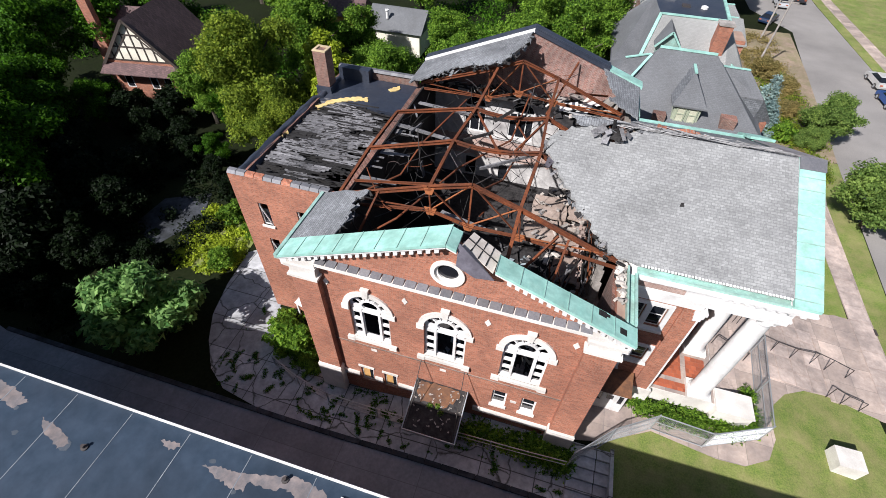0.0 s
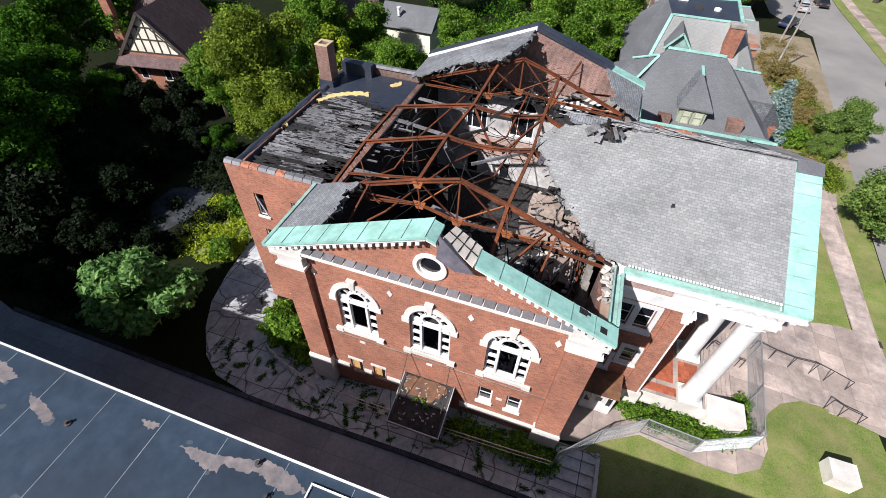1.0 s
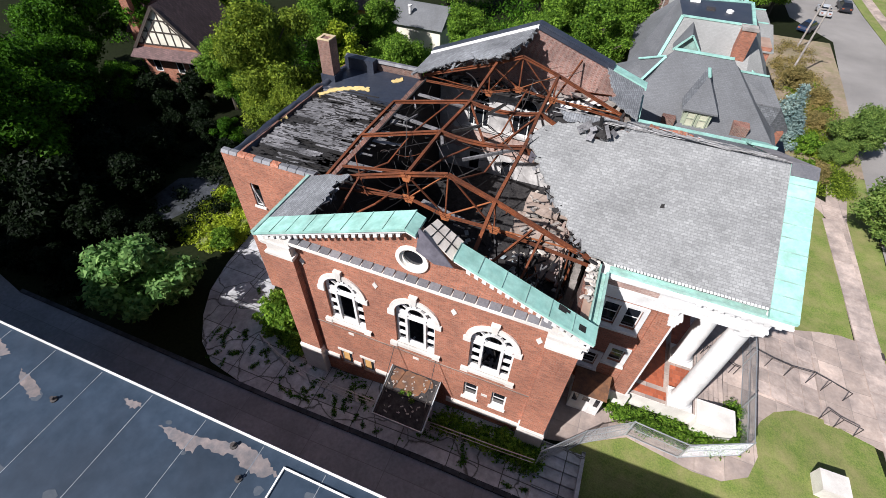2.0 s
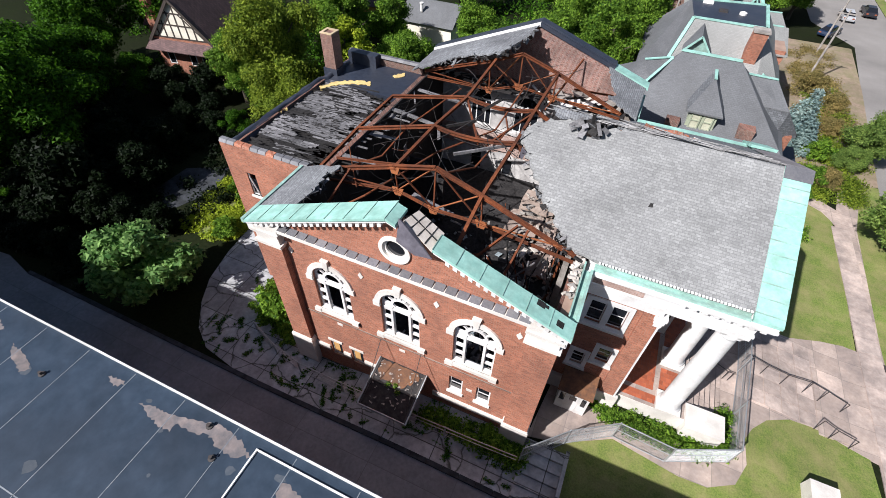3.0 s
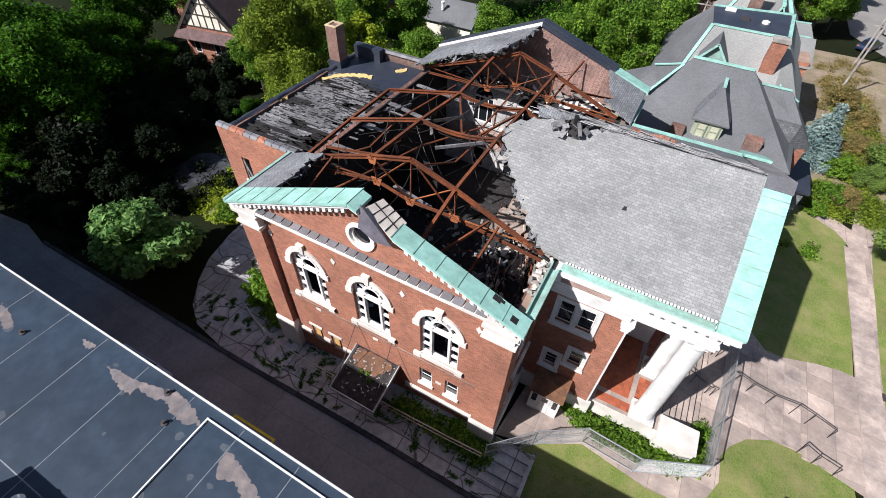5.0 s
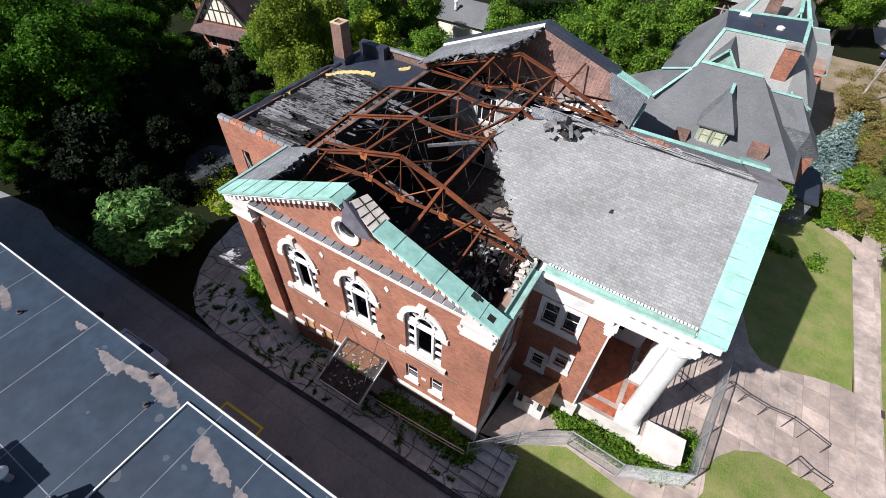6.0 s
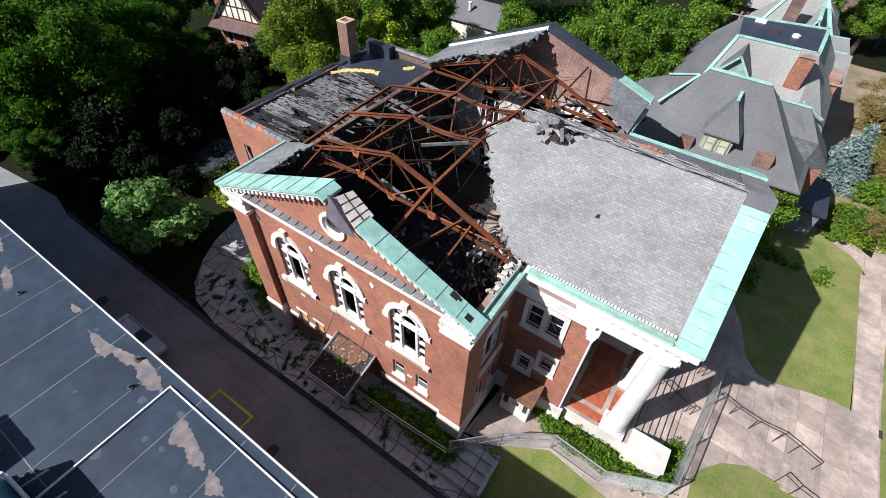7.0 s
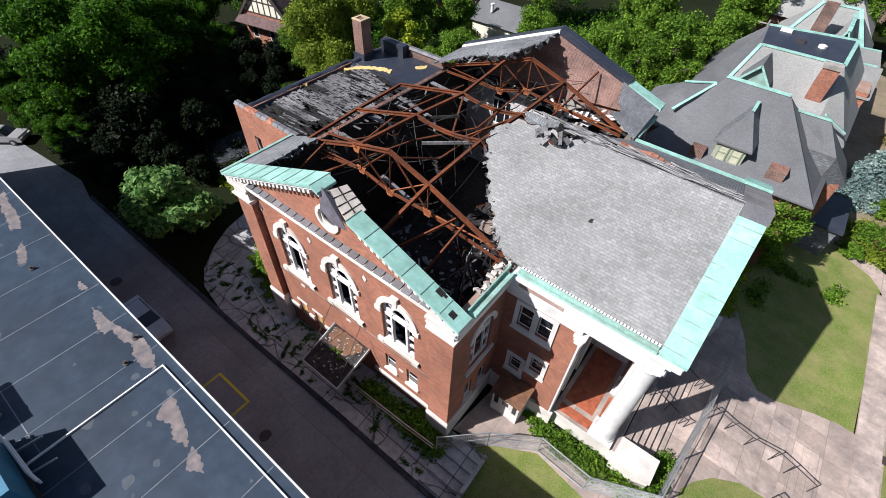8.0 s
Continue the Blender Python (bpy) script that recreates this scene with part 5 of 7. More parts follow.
# ---- interior ----
TAN_WALL = material("pinkish_tan_plaster", (0.38, 0.29, 0.235), (0.55, 0.44, 0.37), 0.9, 4, 0.7, (0.12, 0.085, 0.07), 0.8, 0.2)
part("floor", boxes((-7.2, 7.2, 0.42, 21.25, GZ, 0.3), (7.2, 11.75, 4.5, 17.0, GZ, 0.3)), RUBBLE, hall, "burned floor covered in rubble")
part("partition", panel(bmesh.new(), [jag([(4.2, 0.3), (17.0, 0.3), (17.0, 7.2), (14.0, 8.0), (11.0, 7.0), (8.0, 7.8), (6.0, 6.0), (4.2, 6.6)], (2, 3, 4, 5, 6), 0.4, 0.3, rg), rect(6.0, 7.4, 0.35, 3.2), rect(9.6, 11.4, 0.35, 3.4), rect(13.4, 14.8, 0.35, 3.2)], "x", 6.9, 7.15), TAN_WALL, hall, "broken tan plaster partition wall")
part("partition", panel(bmesh.new(), [jag([(-7.2, 0.3), (-3.4, 0.3), (-3.4, 4.4), (-5.2, 5.8), (-7.2, 5.4)], (2, 3), 0.4, 0.3, rg)], "y", 13.0, 13.2), RUBBLE, hall, "sooty partition wall")
part("gallery", boxes((3.4, 6.9, 4.6, 16.9, 3.6, 3.8)), RUBBLE, hall, "burned gallery floor")
bits = [finish(boxes((-0.5, 0.5, -0.5, 0.5, -0.5, 0.5)), "rubble_block", m) for m in (RUBBLE, DEBRIS, CHAR, PLASTER, RUST, CHAR_GREY)]


def scatter(n, x0, x1, y0, y1, z, weights, long=1.6, heap=0.5):
    for _ in range(n):
        m = rg.choices(bits, weights)[0]
        x, y = rg.uniform(x0, x1), rg.uniform(y0, y1)
        L, w, h = rg.uniform(0.2, long) * rg.uniform(0.5, 1.0), rg.uniform(0.05, 0.22), rg.uniform(0.03, 0.14)
        ob = part("rubble_block", m, None, hall)
        ob.matrix_basis = pose(x, y, z + rg.random() ** 2 * heap, rg.uniform(-25, 25), rg.uniform(-30, 30), rg.uniform(0, 360)) @ Matrix.Diagonal((L, w, h, 1))


scatter(110, -6.8, 6.8, 1.0, 16.5, 0.35, (5, 2, 4, 0.6, 1, 2), 2.2, 1.2)
scatter(170, 3.5, 6.8, 4.7, 16.6, 3.85, (1, 5, 1, 5, 1, 2), 1.6, 0.9)
scatter(90, 2.5, 6.9, 1.0, 5.5, 0.35, (1, 5, 1, 5, 0.6, 2), 1.8, 2.2)
for k in range(14):
    y = 4.9 + k * 0.85
    part("gallery_joist", boxes((3.0 + rg.uniform(-0.5, 0.5), 6.9, y, y + 0.1, 3.35, 3.6)), CHAR_GREY if k % 3 else CHAR, hall)
for k in range(22):
    x = 4.0 + k * 0.13
    part("lath", boxes((6.6, 6.9, 4.4 + k * 0.24, 4.47 + k * 0.24, 4.0, 8.2 + rg.uniform(-1, 0.4))), DEBRIS, hall)

PALE_SCRAP = material("pale_bluish_scrap", (0.20, 0.25, 0.28), (0.42, 0.48, 0.50), 0.7, 6, 1.0, (0.05, 0.05, 0.05), 0.6, 0.2, per_piece=0.4)
scrap_sheet = finish(hexa(bmesh.new(), [(-0.5, -0.4, -0.01), (0.4, -0.5, -0.01), (0.5, 0.35, -0.01), (-0.35, 0.5, -0.01)], [(-0.5, -0.4, 0.01), (0.4, -0.5, 0.01), (0.5, 0.35, 0.03), (-0.35, 0.5, 0.03)]), "scrap_sheet", PALE_SCRAP)
for k in range(170):
    ob = part("scrap_sheet", scrap_sheet, None, hall)
    q = rg.uniform(0.15, 0.6)
    ob.matrix_basis = pose(rg.uniform(-4.5, 6.5), rg.uniform(1.5, 13.0), 0.38 + rg.random() ** 2 * 0.8, rg.uniform(-25, 25), rg.uniform(-25, 25), rg.uniform(0, 360)) @ Matrix.Diagonal((q, q * rg.uniform(0.3, 0.9), 1, 1))
part("attic_floor", boxes((2.5, 7.2, 17.6, 21.2, 8.52, 8.65), (-7.1, 2.5, 19.9, 21.2, 8.52, 8.65)), RUBBLE, hall, "burned attic floor of the north arm")
for k in range(26):
    ob = part("fallen_sheet", rg.choice((bits[3], bits[1], bits[0])), None, hall)
    ob.matrix_basis = pose(rg.uniform(2.4, 6.6), rg.uniform(18.2, 20.9), 8.85 + rg.random() * 0.6, rg.uniform(-25, 25), rg.uniform(-25, 25), rg.uniform(0, 360)) @ Matrix.Diagonal((rg.uniform(0.5, 1.6), rg.uniform(0.3, 0.8), 0.03, 1))
for x, y, w in ((3.4, 19.3, 1.1), (4.4, 18.9, 0.8), (4.9, 20.1, 1.2)):
    ob = part("fallen_sheet", finish(boxes((-0.6, 0.6, -0.4, 0.4, -0.01, 0.01)), "fallen_sheet", PAINT), None, hall, "pale fallen ceiling sheet")
    ob.matrix_basis = pose(x, y, 9.2, rg.uniform(-14, 14), rg.uniform(-14, 14), rg.uniform(0, 90)) @ Matrix.Diagonal((w, 1, 1, 1))
for k in range(46):
    ob = part("rubble_block", rg.choices(bits, (1, 4, 0.6, 5, 0, 0))[0], None, hall)
    ob.matrix_basis = pose(rg.uniform(7.12, 7.5), rg.uniform(1.6, 4.4), 9.78 + rg.random() * 0.22, rg.uniform(-25, 25), rg.uniform(-25, 25), rg.uniform(0, 360)) @ Matrix.Diagonal((rg.uniform(0.15, 0.45), rg.uniform(0.1, 0.25), rg.uniform(0.06, 0.14), 1))
# charred tatters along the torn roof edges
tear_e = [(3.7, 10.2), (2.75, 9.4), (2.7, 8.6), (3.9, 7.2), (5.05, 5.85), (6.3, 4.7), (6.7, 4.1)]
tear_n = [(-6.4, 17.5), (-5.0, 18.1), (-3.6, 17.9), (-2.3, 17.1), (-1.2, 17.2), (-0.6, 18.4), (-0.1, 19.8)]
tear_s = [(-5.5, 0.9), (-5.3, 1.8), (-5.6, 3.1), (-5.2, 3.9)]
tatter_me = [finish(hexa(bmesh.new(), [(-0.5, -0.5, -0.5), (0.4, -0.45, -0.5), (0.5, 0.5, -0.5), (-0.4, 0.42, -0.5)], [(-0.4, -0.5, 0.5), (0.5, -0.4, 0.5), (0.45, 0.5, 0.5), (-0.5, 0.36, 0.5)]), "tatter", m) for m in (CHAR, SHINGLE_BURNT, CHAR_GREY)]
for edge, zf, n in ((tear_e, east_z, 70), (tear_n, nave_z, 60), (tear_s, nave_z, 26)):
    for _ in range(n):
        k = rg.randrange(len(edge) - 1)
        t = rg.random()
        x = edge[k][0] + (edge[k + 1][0] - edge[k][0]) * t + rg.uniform(-0.12, 0.12)
        y = edge[k][1] + (edge[k + 1][1] - edge[k][1]) * t + rg.uniform(-0.12, 0.12)
        ob = part("tatter", rg.choices(tatter_me, (5, 2, 2))[0], None, hall)
        ob.matrix_basis = pose(x, y, zf(x, y) - rg.uniform(0.08, 0.4), rg.uniform(-50, 50), rg.uniform(-60, 60), rg.uniform(0, 360)) @ Matrix.Diagonal((rg.uniform(0.15, 0.6), rg.uniform(0.08, 0.25), 0.02, 1))
PINK_PIECE = material("broken_pink_brick", (0.40, 0.28, 0.23), (0.62, 0.50, 0.44), 0.9, 6, 1.2, (0.12, 0.07, 0.06), 0.7, 0.25, per_piece=0.4)
brick_me = finish(boxes((-0.11, 0.11, -0.055, 0.055, -0.04, 0.04)), "brick", PINK_PIECE)
for row in range(26):
    z = 4.2 + row * 0.16
    y = 4.6 + 0.06 * (row % 2) + 0.05 * row
    while y < 11.2 - 0.12 * row:
        if rg.random() < 0.3:
            ob = part("brick", brick_me, None, hall)
            ob.matrix_basis = pose(6.72 - 0.05 * row + rg.uniform(-0.12, 0.12), y, z, rg.uniform(-14, 14), rg.uniform(-18, 18), 90 + rg.uniform(-16, 16)) @ Matrix.Diagonal((1.5, 1.4, 1.5, 1))
        y += 0.4
for k in range(9):
    z = 4.3 + k * 0.5
    part("lath", beam(bmesh.new(), (6.55 - 0.15 * k * 0.5, 4.7 + 0.2 * k, z), (6.6 - 0.16 * k * 0.5, 10.6 - 0.35 * k, z + rg.uniform(-0.2, 0.2)), 0.06, 0.09), CHAR if k % 2 else CHAR_GREY, hall)
for k in range(15):
    y = 4.9 + k * 0.4
    part("lath", beam(bmesh.new(), (6.6, y, 3.9), (6.0 + rg.uniform(-0.2, 0.2), y + rg.uniform(0.2, 0.7), 7.9 - 0.2 * k + rg.uniform(-0.6, 0.6)), 0.06, 0.07), CHAR, hall)
# burned boards along the ridge of the wing
RIDGE_GREY = material("bleached_board", (0.26, 0.255, 0.25), (0.42, 0.41, 0.40), 0.9, 9, 0.9, (0.06, 0.06, 0.06), 0.7, 0.3, per_piece=0.5)
strip_me = finish(boxes((-0.5, 0.5, -0.05, 0.05, -0.012, 0.012)), "ridge_board", RIDGE_GREY)
for _ in range(150):
    x = rg.uniform(4.2, 14.4)
    y = 10.7 + rg.random() ** 1.3 * (2.6 if x < 11.5 else 1.6)
    L = rg.uniform(0.8, 3.2)
    ob = part("ridge_board", strip_me, None, hall)
    ob.matrix_basis = pose(x, y, east_z(0, y) + rg.uniform(0.02, 0.14), -24, rg.uniform(-3, 3), rg.uniform(-12, 3)) @ Matrix.Diagonal((L, rg.uniform(0.6, 1.6), 1, 1))
part("bare_brick", panel(bmesh.new(), [jag([(8.2, 11.2), (11.1, 11.2), (11.0, 12.05), (10.2, 12.3), (9.3, 12.2), (8.3, 12.35)], (2, 3, 4), 0.14, 0.07, rg)], "y", 12.75, 13.05), BRICK, hall, "bare red brick showing through the burned slope")
for k in range(26):
    ob = part("roof_debris", rg.choice(tatter_me), None, hall)
    ob.matrix_basis = pose(rg.uniform(4.7, 6.9), rg.uniform(9.6, 10.9), 12.75 + rg.uniform(0, 0.5), rg.uniform(-70, 70), rg.uniform(-70, 70), rg.uniform(0, 360)) @ Matrix.Diagonal((rg.uniform(0.3, 0.9), rg.uniform(0.15, 0.5), 0.03, 1))
felt = jag([(3.9, 10.15), (5.2, 10.45), (6.4, 10.75), (7.6, 10.8), (8.2, 11.3), (6.8, 11.5), (5.6, 11.25), (4.6, 11.2), (3.6, 10.7)], range(9), 0.25, 0.1, rg)
part("torn_felt", panel(bmesh.new(), [felt], lambda u, v, d: (u, v, east_z(u, v) + 0.12 + 0.12 * math.sin(u * 2.3) + 0.06 * math.sin(v * 7) + d), 0.03, 0.0), SHINGLE_BURNT, hall, "curled grey roofing felt along the burned ridge")
# thin bent rods and hanging strips between the trusses
for k in range(34):
    x0, y0 = rg.uniform(-7, 6.5), rg.uniform(1.5, 20)
    if x0 > 2.5 and y0 > 5 and y0 < 16:
        continue
    a = Vector((x0, y0, nave_z(x0) - rg.uniform(0.6, 2.6)))
    b = a + Vector((rg.uniform(-4, 4), rg.uniform(-4, 4), rg.uniform(-1.8, 1.0)))
    b.x, b.y = min(max(b.x, -7.0), 6.8), min(max(b.y, 1.0), 20.8)
    b.z = min(b.z, nave_z(b.x) - 0.4)
    part("bent_rod", tube(bmesh.new(), sag(a, b, rg.uniform(-0.3, 0.7)), rg.choice((0.018, 0.025, 0.03)), n=5), rg.choice((RUST, DARK_METAL, CHAR, CHAR)), hall)
for x, y, z, h in ((-5.2, 9.4, 9.0, 1.1), (-4.1, 8.9, 9.2, 1.3), (-6.2, 6.6, 8.8, 0.8), (-3.4, 12.0, 9.0, 0.9), (-5.8, 5.4, 9.0, 0.6)):
    ob = part("hanging_strip", tatter_me[2], None, hall, "pale strip hanging from the steel")
    ob.matrix_basis = pose(x, y, z, rg.uniform(60, 110), rg.uniform(-20, 20), rg.uniform(0, 180)) @ Matrix.Diagonal((0.2, h, 0.02, 1))

for k in range(40):
    x0, y0 = rg.uniform(-6.8, 3.0), rg.uniform(4.5, 20)
    a = Vector((x0, y0, nave_z(x0) - rg.uniform(0.5, 1.6)))
    b = Vector((min(max(x0 + rg.uniform(-3.5, 3.5), -6.9), 3.0), min(max(y0 + rg.uniform(-6, 6), 1.2), 20.5), a.z - rg.uniform(0.2, 3.0)))
    part("wire", tube(bmesh.new(), sag(a, b, rg.uniform(0.0, 0.6)), rg.choice((0.012, 0.018)), n=4), CHAR, hall)
for pts in ([(-6.2, 2.0, 8.6), (-3.6, 3.4, 10.2), (-1.6, 7.8, 10.7), (0.6, 11.0, 10.9), (0.9, 15.5, 11.6)], [(-6.8, 5.2, 9.4), (-4.9, 7.4, 9.7), (-4.3, 9.5, 10.6), (-3.0, 14.5, 11.0)], [(0.3, 4.4, 12.2), (0.9, 7.0, 11.0), (1.5, 10.4, 11.5), (0.2, 14.0, 10.6)]):
    part("bent_pipe", tube(bmesh.new(), pts, 0.055, n=7), RUST, hall, "dark bent pipe sagging across the steel")
for k in range(12):
    y = 4.9 + k * 0.55
    part("stud", beam(bmesh.new(), (6.2 + rg.uniform(-0.1, 0.1), y, 3.8), (6.3 + rg.uniform(-0.3, 0.3), y + rg.uniform(-0.15, 0.15), 8.6 + rg.uniform(-1.6, 0.6)), 0.07, 0.1), rg.choice((CHAR, RUST, CHAR_GREY)), hall)
for k in range(7):
    part("stud", beam(bmesh.new(), (6.15, 4.6 + rg.uniform(0, 1), 4.4 + k * 0.6), (6.15, 9.5 + rg.uniform(0, 2), 4.3 + k * 0.6 + rg.uniform(-0.3, 0.3)), 0.06, 0.08), rg.choice((CHAR, RUST)), hall)
for k in range(30):
    x, y = rg.uniform(3.6, 6.6), rg.uniform(1.0, 6.0)
    part("splinter", beam(bmesh.new(), (x, y, rg.uniform(3.0, 6.5)), (x + rg.uniform(-1.4, 1.4), y + rg.uniform(-1.2, 1.2), rg.uniform(6.5, 8.6)), 0.05, 0.07), rg.choice((CHAR, CHAR, RUST, CHAR_GREY)), hall)

for k in range(70):
    ob = part("attic_debris", rg.choices(bits, (3, 2, 4, 1, 1, 3))[0], None, hall)
    ob.matrix_basis = pose(rg.uniform(-6.8, 2.4), rg.uniform(19.8, 21.0), 8.7 + rg.random() * 0.4, rg.uniform(-40, 40), rg.uniform(-40, 40), rg.uniform(0, 360)) @ Matrix.Diagonal((rg.uniform(0.3, 1.3), rg.uniform(0.05, 0.2), rg.uniform(0.03, 0.1), 1))
for pts in ([(2.62, 8.5, 12.25), (3.0, 9.1, 12.45), (2.75, 9.3, 11.7), (2.45, 8.9, 11.5)], [(2.9, 8.2, 12.1), (3.2, 8.0, 12.0), (3.0, 8.2, 11.4), (2.75, 8.45, 11.3)]):
    part("torn_flap", hexa(bmesh.new(), pts, [(x + 0.02, y, z + 0.03) for x, y, z in pts]), FLAP, hall, "dark torn roofing flap at the burned edge")
for x0, x1, y0, y1, tilt in ((2.3, 4.4, 9.7, 11.9, 3), (4.5, 6.85, 9.5, 12.2, -4), (2.6, 4.9, 12.1, 14.2, 6), (4.6, 6.8, 7.0, 9.2, -6), (5.0, 6.85, 12.5, 15.5, 2)):
    o = jag([(x0, y0), (x1, y0), (x1, y1), (x0, y1)], range(4), 0.4, 0.14, rg)
    ob = part("floor_slab", panel(bmesh.new(), [o], "z", 4.62, 4.76), TAN_WALL, hall, "tan slab of fallen upper floor")
    ob.location.z = tilt * 0.03
for k in range(60):
    ob = part("rubble_block", rg.choices(bits, (1, 4, 1, 4, 0.3, 1))[0], None, hall)
    ob.matrix_basis = pose(rg.uniform(2.6, 6.8), rg.uniform(7.2, 15), 4.95 + rg.random() * 0.15, rg.uniform(-15, 15), rg.uniform(-15, 15), rg.uniform(0, 360)) @ Matrix.Diagonal((rg.uniform(0.15, 0.7), rg.uniform(0.08, 0.3), rg.uniform(0.04, 0.12), 1))

# ---- trees ----


def crown_blobs(seed, radius, height, base, n=54, droop=0.0):
    r = random.Random(seed)
    out = []
    for _ in range(n):
        a, q = r.uniform(0, 2 * math.pi), r.random() ** 0.6
        t = r.random()
        env = math.sin(math.pi * (0.18 + 0.74 * t)) ** 0.7 * (0.82 + 0.3 * math.sin(a * 3 + seed) * math.sin(t * 9 + a + seed))
        rr = radius * env * q * 0.92
        out.append((rr * math.cos(a), rr * math.sin(a), base + (height - base) * (0.1 + 0.78 * t) - droop * q, radius * r.uniform(0.11, 0.25)))
    return out


def make_tree(label, mat, radius, height, seed, n=5000, size=0.3, base=None, clear=0.25, group="", category="tree", name="tree"):
    base = height * clear if base is None else base
    t = thing(name, label, category, group=group)
    r = random.Random(seed)
    bm = bmesh.new()
    lean = (r.uniform(-0.4, 0.4), r.uniform(-0.4, 0.4))
    top = (lean[0], lean[1], height * 0.72)
    thick = 0.035 * height
    tube(bm, [(0, 0, -0.1), (lean[0] * 0.2, lean[1] * 0.2, height * 0.25), (lean[0] * 0.6, lean[1] * 0.6, height * 0.5), top], thick, thick * 0.25, 9)
    part("trunk", bm, BARK, t)
    blobs = crown_blobs(seed, radius, height, base)
    for x, y, z, q in blobs[::6]:
        s = max(base * 0.7, z - radius * 0.8)
        part("limb", tube(bmesh.new(), [(lean[0] * s / height, lean[1] * s / height, s), (x * 0.5, y * 0.5, (s + z) * 0.52), (x, y, z)], thick * 0.35, thick * 0.08, 6), BARK, t)
    part("crown", leaf_cloud("crown", mat, blobs, n, size, seed), mat, t)
    return t


def stand(src, x, y, s=1.0, turn=0.0, z=None):
    z = ground_z(x, y) if z is None else z
    src.scale = (s, s, s)
    return copy_thing(src, pose(x, y, z, 0, 0, turn))


tall = make_tree("tall dense green street tree in full leaf", LEAF, 5.0, 13.0, 31, 34000, 0.165, clear=0.22, group="trees behind the hall")
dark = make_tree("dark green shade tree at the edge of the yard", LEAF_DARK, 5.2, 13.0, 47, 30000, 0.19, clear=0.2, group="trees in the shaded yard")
# The shade on these filler shrubs comes from their near-black leaf colour.
deep = make_tree("shrub with deep shade painted into its nearly black leaves", LEAF_PAINTED_SHADE, 5.2, 9.0, 48, 12000, 0.3, clear=0.04, group="trees in the shaded yard")
olive = make_tree("tall olive-green tree with a drooping crown", LEAF_OLIVE, 5.0, 13.0, 52, 60000, 0.13, clear=0.12)
yell = make_tree("yellow-green leafy tree behind the chimney", LEAF_YELLOW, 2.9, 11.0, 63, 14000, 0.19, clear=0.3)
bush = make_tree("rounded pale green small tree beside the alley", LEAF_PALE, 3.3, 5.4, 71, 15000, 0.2, clear=0.1)
shrub = make_tree("low leafy green garden shrub", LEAF, 1.4, 2.0, 83, 4000, 0.13, clear=0.05, category="shrub", name="shrub")
dry = make_tree("brownish shrub with sparse dry leaves", LEAF_DRY, 2.0, 2.4, 91, 10000, 0.09, clear=0.08, category="shrub", name="shrub")
low_tree = make_tree("round green street tree on the verge", LEAF_STREET, 3.6, 5.2, 97, 28000, 0.12, clear=0.12)
